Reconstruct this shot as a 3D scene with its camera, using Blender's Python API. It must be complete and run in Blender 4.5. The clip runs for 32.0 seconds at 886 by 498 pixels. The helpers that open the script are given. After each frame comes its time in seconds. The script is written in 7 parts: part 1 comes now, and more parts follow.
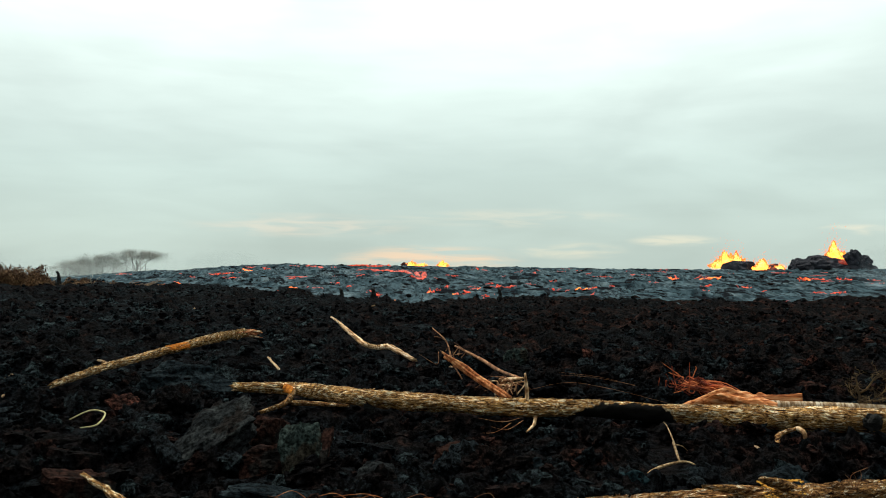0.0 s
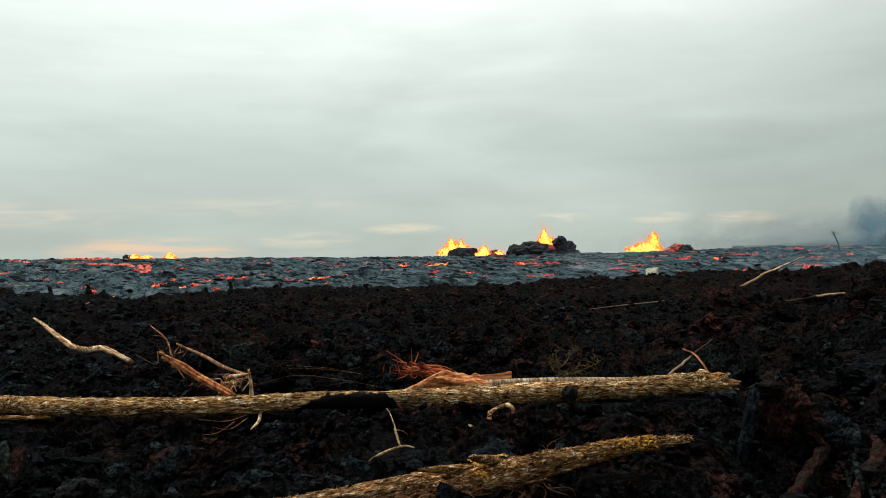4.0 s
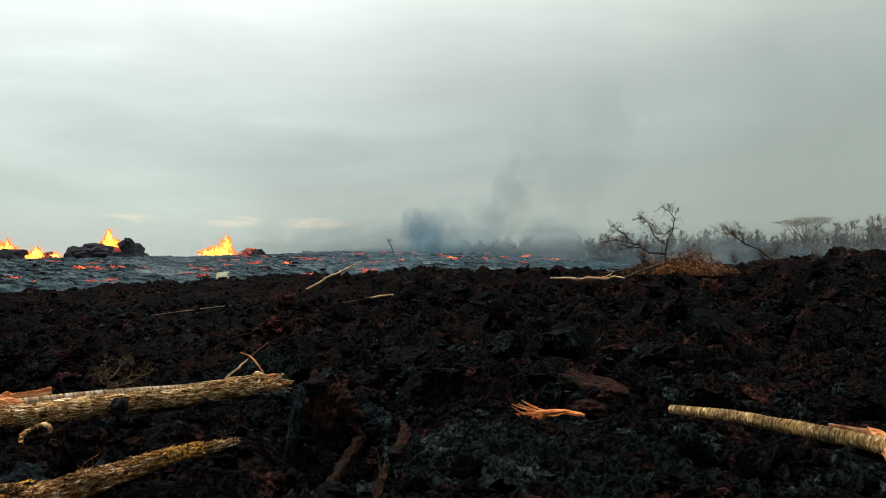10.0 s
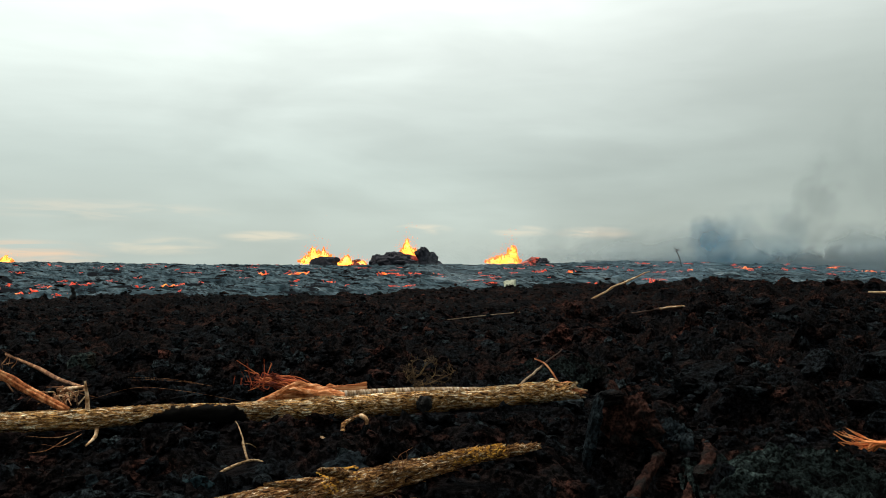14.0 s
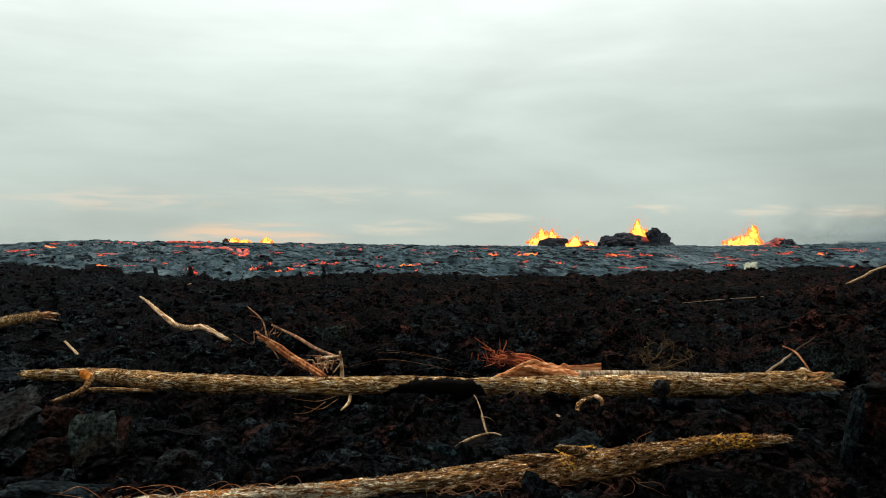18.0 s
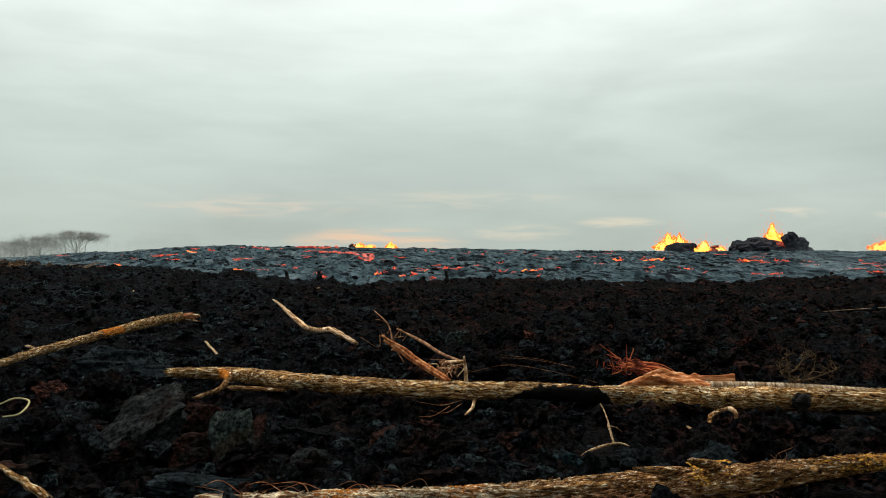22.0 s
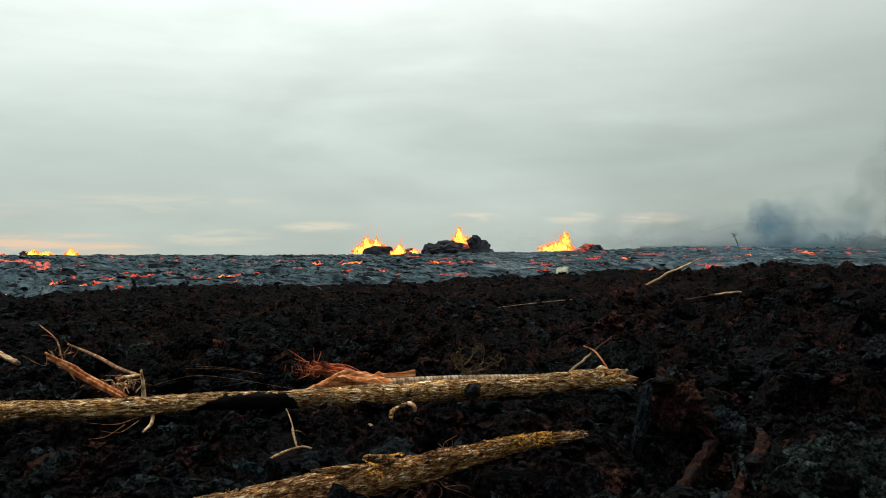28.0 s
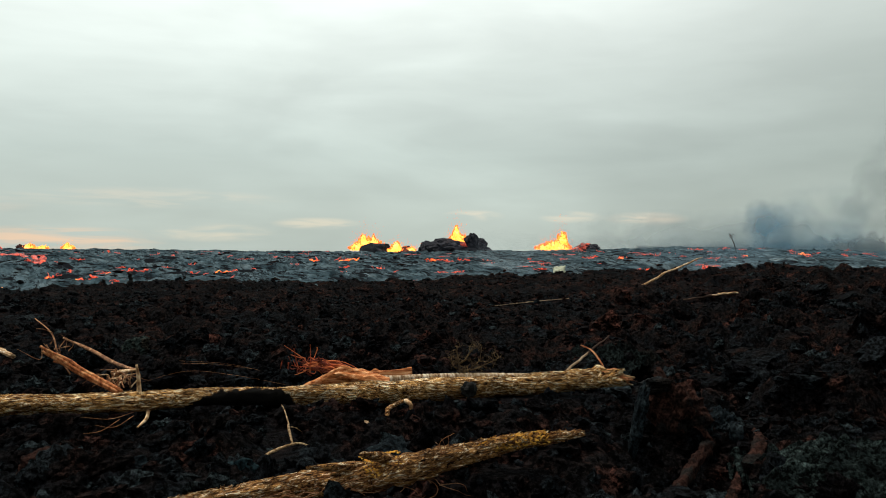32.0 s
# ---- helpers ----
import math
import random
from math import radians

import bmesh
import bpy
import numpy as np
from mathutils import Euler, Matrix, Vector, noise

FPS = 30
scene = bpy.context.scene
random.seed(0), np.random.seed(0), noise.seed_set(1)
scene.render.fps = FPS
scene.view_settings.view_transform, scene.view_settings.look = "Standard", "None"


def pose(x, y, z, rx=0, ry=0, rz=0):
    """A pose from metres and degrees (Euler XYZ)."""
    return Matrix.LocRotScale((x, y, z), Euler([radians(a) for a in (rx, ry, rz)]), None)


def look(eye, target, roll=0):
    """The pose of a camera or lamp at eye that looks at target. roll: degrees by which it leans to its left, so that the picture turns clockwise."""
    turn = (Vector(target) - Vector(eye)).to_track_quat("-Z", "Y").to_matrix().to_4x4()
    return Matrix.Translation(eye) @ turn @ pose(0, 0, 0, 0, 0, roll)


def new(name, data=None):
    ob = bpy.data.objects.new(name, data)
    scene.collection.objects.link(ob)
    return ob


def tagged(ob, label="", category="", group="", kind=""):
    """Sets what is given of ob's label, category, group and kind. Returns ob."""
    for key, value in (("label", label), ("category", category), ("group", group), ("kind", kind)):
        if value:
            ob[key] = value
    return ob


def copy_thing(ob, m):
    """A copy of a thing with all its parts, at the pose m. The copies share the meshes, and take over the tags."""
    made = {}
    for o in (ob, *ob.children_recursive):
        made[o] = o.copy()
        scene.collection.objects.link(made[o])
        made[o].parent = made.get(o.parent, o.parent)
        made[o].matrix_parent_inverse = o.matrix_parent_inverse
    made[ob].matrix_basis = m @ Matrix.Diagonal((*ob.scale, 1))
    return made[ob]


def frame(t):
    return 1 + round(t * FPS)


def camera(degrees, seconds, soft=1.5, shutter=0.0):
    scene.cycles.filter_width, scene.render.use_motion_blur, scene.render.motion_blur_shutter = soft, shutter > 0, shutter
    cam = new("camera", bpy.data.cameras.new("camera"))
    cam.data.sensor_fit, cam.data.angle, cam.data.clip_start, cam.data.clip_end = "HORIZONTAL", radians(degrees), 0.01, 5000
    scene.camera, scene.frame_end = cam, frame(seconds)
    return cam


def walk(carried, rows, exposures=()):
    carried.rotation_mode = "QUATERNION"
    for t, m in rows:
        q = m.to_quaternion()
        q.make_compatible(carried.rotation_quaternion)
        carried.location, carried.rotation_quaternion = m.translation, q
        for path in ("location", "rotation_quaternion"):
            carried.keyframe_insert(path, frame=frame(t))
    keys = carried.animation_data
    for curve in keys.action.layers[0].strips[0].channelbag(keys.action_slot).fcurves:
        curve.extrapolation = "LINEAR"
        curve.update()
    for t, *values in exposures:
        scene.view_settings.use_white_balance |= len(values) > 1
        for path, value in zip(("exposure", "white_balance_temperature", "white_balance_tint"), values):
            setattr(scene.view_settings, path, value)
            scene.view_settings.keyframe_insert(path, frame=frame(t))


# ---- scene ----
cam = camera(57.7, 32.0, soft=1.0)
PATH = [
    (0.0, (-0.165, -0.051, 1.560), (-0.165, 9.947, 1.734), 0.28),
    (0.5, (-0.169, -0.050, 1.582), (-0.142, 9.949, 1.738), 0.26),
    (1.0, (-0.170, -0.053, 1.592), (-0.111, 9.946, 1.695), 0.21),
    (1.5, (-0.160, -0.044, 1.599), (0.245, 9.947, 1.681), 0.24),
    (2.0, (-0.138, -0.017, 1.602), (0.986, 9.920, 1.664), 0.11),
    (2.5, (-0.113, -0.016, 1.594), (1.741, 9.810, 1.642), -0.11),
    (3.0, (-0.085, -0.010, 1.591), (2.329, 9.694, 1.632), -0.33),
    (3.5, (-0.064, -0.003, 1.591), (2.768, 9.587, 1.612), -0.62),
    (4.0, (-0.044, 0.001, 1.585), (3.162, 9.473, 1.611), -0.74),
    (4.5, (-0.038, -0.001, 1.586), (3.533, 9.340, 1.612), -0.69),
    (6.5, (0.021, -0.016, 1.577), (5.092, 8.603, 1.602), -0.75),
    (7.0, (0.027, -0.029, 1.579), (5.478, 8.355, 1.647), -0.50),
    (7.5, (0.031, -0.034, 1.587), (5.897, 8.064, 1.684), -0.40),
    (8.0, (0.051, -0.041, 1.595), (6.271, 7.788, 1.677), -0.49),
    (8.5, (0.050, -0.069, 1.595), (6.688, 7.410, 1.658), -0.37),
    (9.0, (0.069, -0.067, 1.600), (7.111, 7.032, 1.661), -0.23),
    (9.5, (0.080, -0.089, 1.590), (7.405, 6.719, 1.637), -0.24),
    (10.0, (0.073, -0.107, 1.592), (7.549, 6.534, 1.630), -0.07),
    (10.5, (0.078, -0.105, 1.593), (7.573, 6.515, 1.628), -0.03),
    (11.0, (0.098, -0.090, 1.583), (7.520, 6.613, 1.615), -0.10),
    (11.5, (0.098, -0.071, 1.579), (7.270, 6.897, 1.624), -0.14),
    (12.0, (0.085, -0.049, 1.571), (6.725, 7.428, 1.635), -0.02),
    (12.5, (0.091, -0.016, 1.575), (6.229, 7.878, 1.642), -0.00),
    (13.0, (0.066, 0.004, 1.574), (5.688, 8.274, 1.678), 0.12),
    (13.5, (0.053, 0.011, 1.571), (5.227, 8.567, 1.753), 0.25),
    (14.0, (0.026, 0.027, 1.578), (4.785, 8.820, 1.723), 0.35),
    (14.5, (0.001, 0.036, 1.581), (4.447, 8.993, 1.659), 0.69),
    (16.5, (-0.013, 0.045, 1.569), (3.395, 9.444, 1.389), 0.81),
    (17.0, (-0.013, 0.035, 1.561), (3.113, 9.534, 1.478), 0.49),
    (17.5, (-0.026, 0.032, 1.568), (2.774, 9.632, 1.480), 0.46),
    (18.0, (-0.045, 0.016, 1.569), (2.086, 9.785, 1.463), 0.36),
    (18.5, (-0.052, 0.032, 1.570), (1.850, 9.849, 1.449), 0.09),
    (19.0, (-0.045, 0.042, 1.568), (1.640, 9.898, 1.459), 0.14),
    (19.5, (-0.056, 0.047, 1.573), (1.117, 9.977, 1.487), 0.31),
    (20.0, (-0.077, 0.027, 1.577), (0.718, 9.995, 1.457), 0.36),
    (20.5, (-0.089, 0.011, 1.581), (0.363, 10.000, 1.436), 0.57),
    (21.0, (-0.090, 0.015, 1.577), (0.253, 10.008, 1.472), 0.61),
    (21.5, (-0.076, 0.022, 1.572), (0.291, 10.015, 1.502), 0.44),
    (22.0, (-0.064, 0.031, 1.572), (0.572, 10.011, 1.519), 0.31),
    (22.5, (-0.041, 0.052, 1.576), (0.994, 9.998, 1.505), 0.19),
    (23.0, (-0.028, 0.049, 1.571), (1.498, 9.932, 1.477), 0.19),
    (23.5, (-0.006, 0.053, 1.571), (2.257, 9.793, 1.472), 0.08),
    (24.0, (0.028, 0.041, 1.569), (2.996, 9.590, 1.468), -0.47),
    (24.5, (0.057, 0.049, 1.568), (3.454, 9.454, 1.470), -0.52),
    (25.0, (0.069, 0.038, 1.569), (3.725, 9.345, 1.532), -0.73),
    (25.5, (0.073, 0.040, 1.571), (3.977, 9.246, 1.541), -0.62),
    (26.0, (0.085, 0.032, 1.575), (4.096, 9.192, 1.529), -0.40),
    (26.5, (0.094, 0.032, 1.575), (4.178, 9.160, 1.551), -0.38),
    (28.5, (0.089, 0.012, 1.572), (4.280, 9.091, 1.576), -0.29),
    (29.0, (0.088, 0.023, 1.576), (4.313, 9.087, 1.592), -0.18),
    (29.5, (0.085, 0.029, 1.575), (4.398, 9.051, 1.601), -0.11),
    (30.0, (0.093, 0.036, 1.577), (4.443, 9.040, 1.578), 0.02),
    (30.5, (0.090, 0.037, 1.580), (4.421, 9.050, 1.539), 0.15),
    (31.0, (0.085, 0.031, 1.572), (4.418, 9.044, 1.540), 0.13),
    (31.5, (0.100, 0.042, 1.572), (4.387, 9.076, 1.549), 0.03),
    (32.0, (0.091, 0.039, 1.569), (4.301, 9.109, 1.541), 0.25),
]
walk(cam, [(t, look(eye, target, roll)) for t, eye, target, roll in PATH],
     [(0.0, 0.16, 6300, 4), (0.5, 0.04, 6400, 6), (1.0, -0.11, 6500, 9.5), (2.0, -0.09, 6500, 9.5), (3.2, -0.04, 6500, 9.5), (5.5, 0.0, 6500, 9.5), (8.5, 0.03, 6500, 9.5), (10.0, 0.10, 6500, 9.5), (11.2, 0.17, 6500, 9.5), (12.2, 0.15, 6500, 9.5), (13.2, 0.08, 6500, 9.5), (17.0, 0.02, 6500, 9.5), (22.0, -0.06, 6500, 9.5), (26.0, -0.05, 6500, 9.5), (32.0, -0.01, 6500, 9.5)])

# ---------------------------------------------------------------- node helpers
def link(t, a, b):
    t.links.new(a, b)


def math_node(t, op, a, b=None, c=None):
    n = t.nodes.new("ShaderNodeMath")
    n.operation = op
    for k, v in enumerate((a, b, c)):
        if v is None:
            continue
        if isinstance(v, (int, float)):
            n.inputs[k].default_value = v
        else:
            link(t, v, n.inputs[k])
    return n.outputs[0]


def noise_node(t, vec, scale, detail=5.0, rough=0.55, distort=0.0):
    n = t.nodes.new("ShaderNodeTexNoise")
    n.inputs["Scale"].default_value, n.inputs["Detail"].default_value = scale, detail
    n.inputs["Roughness"].default_value, n.inputs["Distortion"].default_value = rough, distort
    link(t, vec, n.inputs["Vector"])
    return n.outputs["Fac"]


def stretch_node(t, vec, scale):
    n = t.nodes.new("ShaderNodeMapping")
    n.inputs["Scale"].default_value = scale
    link(t, vec, n.inputs["Vector"])
    return n.outputs[0]


def knob_node(t, vec, scale):
    """Rounded knobs, high in their middle."""
    n = t.nodes.new("ShaderNodeTexVoronoi")
    n.inputs["Scale"].default_value = scale
    link(t, vec, n.inputs["Vector"])
    return math_node(t, "SUBTRACT", 1.0, n.outputs["Distance"])


def ramp_node(t, fac, stops):
    n = t.nodes.new("ShaderNodeValToRGB")
    el = n.color_ramp.elements
    while len(el) < len(stops):
        el.new(0.5)
    for e, (p, c) in zip(el, stops):
        e.position, e.color = p, (*c, 1)
    link(t, fac, n.inputs[0])
    return n.outputs[0]


def mix_node(t, fac, a, b, how="MIX"):
    n = t.nodes.new("ShaderNodeMix")
    n.data_type, n.blend_type = "RGBA", how
    for sock, v in ((n.inputs["Factor"], fac), (n.inputs["A"], a), (n.inputs["B"], b)):
        if isinstance(v, (int, float)):
            sock.default_value = v
        elif isinstance(v, tuple):
            sock.default_value = (*v, 1)
        else:
            link(t, v, sock)
    return n.outputs["Result"]


def range_node(t, v, a, b, lo=0.0, hi=1.0):
    n = t.nodes.new("ShaderNodeMapRange")
    n.interpolation_type = "SMOOTHSTEP"
    link(t, v, n.inputs[0])
    for k, x in enumerate((a, b, lo, hi)):
        n.inputs[k + 1].default_value = x
    return n.outputs[0]


# ---------------------------------------------------------------- world and sun
SUN_AZ, SUN_EL = -25.0, 68.0
world = bpy.data.worlds.new("overcast_sky")
scene.world = world
world.use_nodes = True
w = world.node_tree
w.nodes.clear()
sky = w.nodes.new("ShaderNodeTexSky")
sky.sky_type, sky.sun_disc = "NISHITA", False
sky.sun_elevation, sky.sun_rotation = radians(SUN_EL), radians(SUN_AZ)
clear = mix_node(w, 1.0, sky.outputs[0], (0.10, 0.10, 0.10), "MULTIPLY")
way = w.nodes.new("ShaderNodeTexCoord").outputs["Generated"]
xyz = w.nodes.new("ShaderNodeSeparateXYZ")
link(w, way, xyz.inputs[0])
azim = math_node(w, "MULTIPLY", math_node(w, "ARCTAN2", xyz.outputs[0], xyz.outputs[1]), 57.29578)
elev = math_node(w, "MULTIPLY", math_node(w, "ARCSINE", xyz.outputs[2]), 57.29578)
# height gradient of the cloud deck
deck = ramp_node(w, math_node(w, "DIVIDE", math_node(w, "ADD", elev, 4.0), 94.0), [
    (0.0, (0.50, 0.55, 0.525)), (0.055, (0.53, 0.575, 0.545)), (0.11, (0.605, 0.66, 0.635)), (0.17, (0.80, 0.845, 0.82)), (0.23, (1.05, 1.08, 1.06)), (0.30, (1.00, 1.03, 1.01)), (0.5, (0.90, 0.92, 0.91)), (1.0, (0.95, 0.97, 0.96))])
# broad flat clouds
broad = noise_node(w, stretch_node(w, way, (1.5, 1.5, 4.5)), 1.7, 4.0, 0.5, 0.4)
deck = mix_node(w, 1.0, deck, range_node(w, broad, 0.32, 0.68, 0.935, 1.095), "MULTIPLY")
wisp = noise_node(w, stretch_node(w, way, (2.0, 2.0, 11.0)), 2.2, 6.0, 0.5, 0.3)
deck = mix_node(w, 1.0, deck, range_node(w, wisp, 0.3, 0.7, 0.955, 1.05), "MULTIPLY")
# the bank of volcanic smoke in the east thins the light
bank = range_node(w, math_node(w, "ABSOLUTE", math_node(w, "SUBTRACT", azim, 88.0)), 54.0, 12.0)
bank = math_node(w, "MULTIPLY", bank, range_node(w, noise_node(w, way, 3.0, 4.0), 0.25, 0.7, 0.75, 1.1))
bank = math_node(w, "MULTIPLY", bank, range_node(w, elev, 9.0, 24.0, 0.88, 0.62))
deck = mix_node(w, bank, deck, (0.40, 0.445, 0.41))
low = math_node(w, "MULTIPLY", range_node(w, azim, 26.0, 46.0), range_node(w, elev, 24.0, 6.0))
deck = mix_node(w, 1.0, deck, math_node(w, "SUBTRACT", 1.0, math_node(w, "MULTIPLY", low, 0.17)), "MULTIPLY")
# streaks of warm light low between the clouds
streaky = range_node(w, noise_node(w, stretch_node(w, way, (5.0, 5.0, 45.0)), 2.0, 3.0, 0.55, 0.5), 0.36, 0.66)


def streak(base, az, el, wide, high, colour, strength):
    a = math_node(w, "POWER", math_node(w, "DIVIDE", math_node(w, "SUBTRACT", azim, az), wide), 2.0)
    b = math_node(w, "POWER", math_node(w, "DIVIDE", math_node(w, "SUBTRACT", elev, el), high), 2.0)
    near = range_node(w, math_node(w, "ADD", a, b), 1.0, 0.0)
    return mix_node(w, math_node(w, "MULTIPLY", math_node(w, "MULTIPLY", near, streaky), strength), base, colour)


deck = streak(deck, -1.0, 0.3, 7.5, 1.1, (1.0, 0.66, 0.46), 0.8)
deck = streak(deck, -10.0, 2.6, 9.0, 1.0, (0.9, 0.72, 0.6), 0.5)
deck = streak(deck, 9.0, 0.9, 4.5, 0.75, (0.92, 0.77, 0.60), 0.55)
deck = streak(deck, 16.0, 1.6, 3.5, 0.5, (0.95, 0.80, 0.63), 0.55)
deck = streak(deck, 27.0, 2.2, 2.5, 0.5, (0.96, 0.81, 0.65), 0.55)
deck = streak(deck, 34.0, 2.1, 2.5, 0.5, (0.98, 0.81, 0.64), 0.55)
deck = streak(deck, 39.0, 2.0, 3.2, 0.55, (0.98, 0.78, 0.62), 0.55)
deck = streak(deck, 5.0, 3.2, 10.0, 0.8, (0.85, 0.74, 0.62), 0.45)
# added dimming of the unseen low sky, to darken faces turned from the bright quarter
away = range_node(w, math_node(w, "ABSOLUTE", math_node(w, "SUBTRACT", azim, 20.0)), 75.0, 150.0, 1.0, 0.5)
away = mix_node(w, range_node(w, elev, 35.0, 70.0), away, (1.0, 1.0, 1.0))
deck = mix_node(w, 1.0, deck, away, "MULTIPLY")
back = w.nodes.new("ShaderNodeBackground")
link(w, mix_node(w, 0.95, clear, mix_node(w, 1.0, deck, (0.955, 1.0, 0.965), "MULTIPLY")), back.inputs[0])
back.inputs[1].default_value = 1.0
link(w, back.outputs[0], w.nodes.new("ShaderNodeOutputWorld").inputs[0])

sun = bpy.data.lights.new("sun", "SUN")
sun.energy, sun.angle, sun.color = 3.3, radians(10), (1.0, 0.94, 0.84)
new("sun", sun).matrix_world = look((0, 0, 0), (-math.sin(radians(SUN_AZ)) * math.cos(radians(SUN_EL)), -math.cos(radians(SUN_AZ)) * math.cos(radians(SUN_EL)), -math.sin(radians(SUN_EL))))


# ---------------------------------------------------------------- materials
def material(name, stops, scale=3.0, stretch=(1, 1, 1), rough=0.9, spec=0.2, bump=0.4, bump_scale=20.0, bump_dist=0.02,
             stain=0.35, stain_scale=0.5, island=0.0, each=0.0, detail=8.0):
    """A weathered surface: a fine-grained ramp, large stains, bump; island and each vary piece from piece."""
    m = bpy.data.materials.new(name)
    m.use_nodes = True
    t = m.node_tree
    b = t.nodes["Principled BSDF"]
    co = t.nodes.new("ShaderNodeTexCoord").outputs["Object"]
    v = stretch_node(t, co, stretch)
    fac = noise_node(t, v, scale, detail, 0.62)
    if island:
        r = t.nodes.new("ShaderNodeNewGeometry").outputs["Random Per Island"]
        fac = math_node(t, "ADD", fac, math_node(t, "MULTIPLY", math_node(t, "SUBTRACT", r, 0.5), island))
    if each:
        r = t.nodes.new("ShaderNodeObjectInfo").outputs["Random"]
        fac = math_node(t, "ADD", fac, math_node(t, "MULTIPLY", math_node(t, "SUBTRACT", r, 0.5), each))
    col = ramp_node(t, fac, stops)
    if stain:
        col = mix_node(t, 1.0, col, range_node(t, noise_node(t, co, stain_scale, 4.0), 0.3, 0.7, 1 - stain, 1 + stain), "MULTIPLY")
    link(t, col, b.inputs["Base Color"])
    b.inputs["Roughness"].default_value, b.inputs["Specular IOR Level"].default_value = rough, spec
    if bump:
        n = t.nodes.new("ShaderNodeBump")
        n.inputs["Strength"].default_value, n.inputs["Distance"].default_value = bump, bump_dist
        link(t, noise_node(t, v, bump_scale, 6.0, 0.65), n.inputs["Height"])
        link(t, n.outputs[0], b.inputs["Normal"])
    return m


def bark_material(name, dark, brown, gold, pale, patchy, burn_gap=None, bare=0.535, bleach=None):
    """Flaking bark: fine grain along x, dark cracks, and pale worn patches."""
    m = bpy.data.materials.new(name)
    m.use_nodes = True
    t = m.node_tree
    b = t.nodes["Principled BSDF"]
    co = t.nodes.new("ShaderNodeTexCoord").outputs["Object"]
    grain = noise_node(t, stretch_node(t, co, (2.2, 16, 16)), 4.6, 9.0, 0.72)
    patch = noise_node(t, stretch_node(t, co, (0.55, 2.2, 2.2)), patchy * 1.5, 8.0, 0.74, 0.6)
    if bleach:
        along = t.nodes.new("ShaderNodeSeparateXYZ")
        link(t, co, along.inputs[0])
        patch = math_node(t, "ADD", patch, range_node(t, along.outputs[0], bleach[0], bleach[1], 0.075, 0.0))
    crack = noise_node(t, stretch_node(t, co, (0.7, 5, 5)), patchy * 1.1, 6.0, 0.66, 0.9)
    tone = noise_node(t, stretch_node(t, co, (0.8, 1.5, 1.5)), 2.4, 3.0, 0.6)
    col = mix_node(t, range_node(t, grain, 0.36, 0.62), brown, gold)
    col = mix_node(t, range_node(t, patch, bare, bare + 0.04), col, pale)
    col = mix_node(t, range_node(t, patch, 0.465, 0.40), col, dark)
    gap = range_node(t, math_node(t, "ABSOLUTE", math_node(t, "SUBTRACT", crack, 0.5)), 0.032, 0.006)
    col = mix_node(t, math_node(t, "MULTIPLY", gap, 0.8), col, dark)
    col = mix_node(t, 1.0, col, range_node(t, grain, 0.36, 0.64, 0.45, 1.4), "MULTIPLY")
    col = mix_node(t, 1.0, col, range_node(t, tone, 0.36, 0.64, 0.6, 1.25), "MULTIPLY")
    # char on the underside, with the gap's black shadow painted in as well
    if burn_gap:
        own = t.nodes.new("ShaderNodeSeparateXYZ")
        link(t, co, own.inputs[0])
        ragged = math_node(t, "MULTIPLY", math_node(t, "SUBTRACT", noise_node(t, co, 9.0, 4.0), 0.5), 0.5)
        off = math_node(t, "ADD", math_node(t, "ABSOLUTE", math_node(t, "SUBTRACT", own.outputs[0], burn_gap[0])), math_node(t, "ADD", ragged, math_node(t, "MULTIPLY", own.outputs[2], 1.6)))
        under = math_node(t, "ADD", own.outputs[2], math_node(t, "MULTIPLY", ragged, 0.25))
        black = math_node(t, "MULTIPLY", range_node(t, off, burn_gap[1], burn_gap[1] - 0.05), range_node(t, under, burn_gap[2], burn_gap[2] - 0.012))
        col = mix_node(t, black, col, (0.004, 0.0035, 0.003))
    link(t, col, b.inputs["Base Color"])
    b.inputs["Roughness"].default_value, b.inputs["Specular IOR Level"].default_value = 0.9, 0.06
    n = t.nodes.new("ShaderNodeBump")
    n.inputs["Strength"].default_value, n.inputs["Distance"].default_value = 1.0, 0.006
    link(t, math_node(t, "SUBTRACT", math_node(t, "ADD", grain, patch), gap), n.inputs["Height"])
    link(t, n.outputs[0], b.inputs["Normal"])
    return m


AA_STOPS = [(0.28, (0.016, 0.0215, 0.0235)), (0.40, (0.0054, 0.0068, 0.0080)), (0.53, (0.0025, 0.0026, 0.0031)), (0.68, (0.0040, 0.0031, 0.0031)), (0.80, (0.0125, 0.0061, 0.0050)), (0.95, (0.040, 0.0155, 0.0115))]


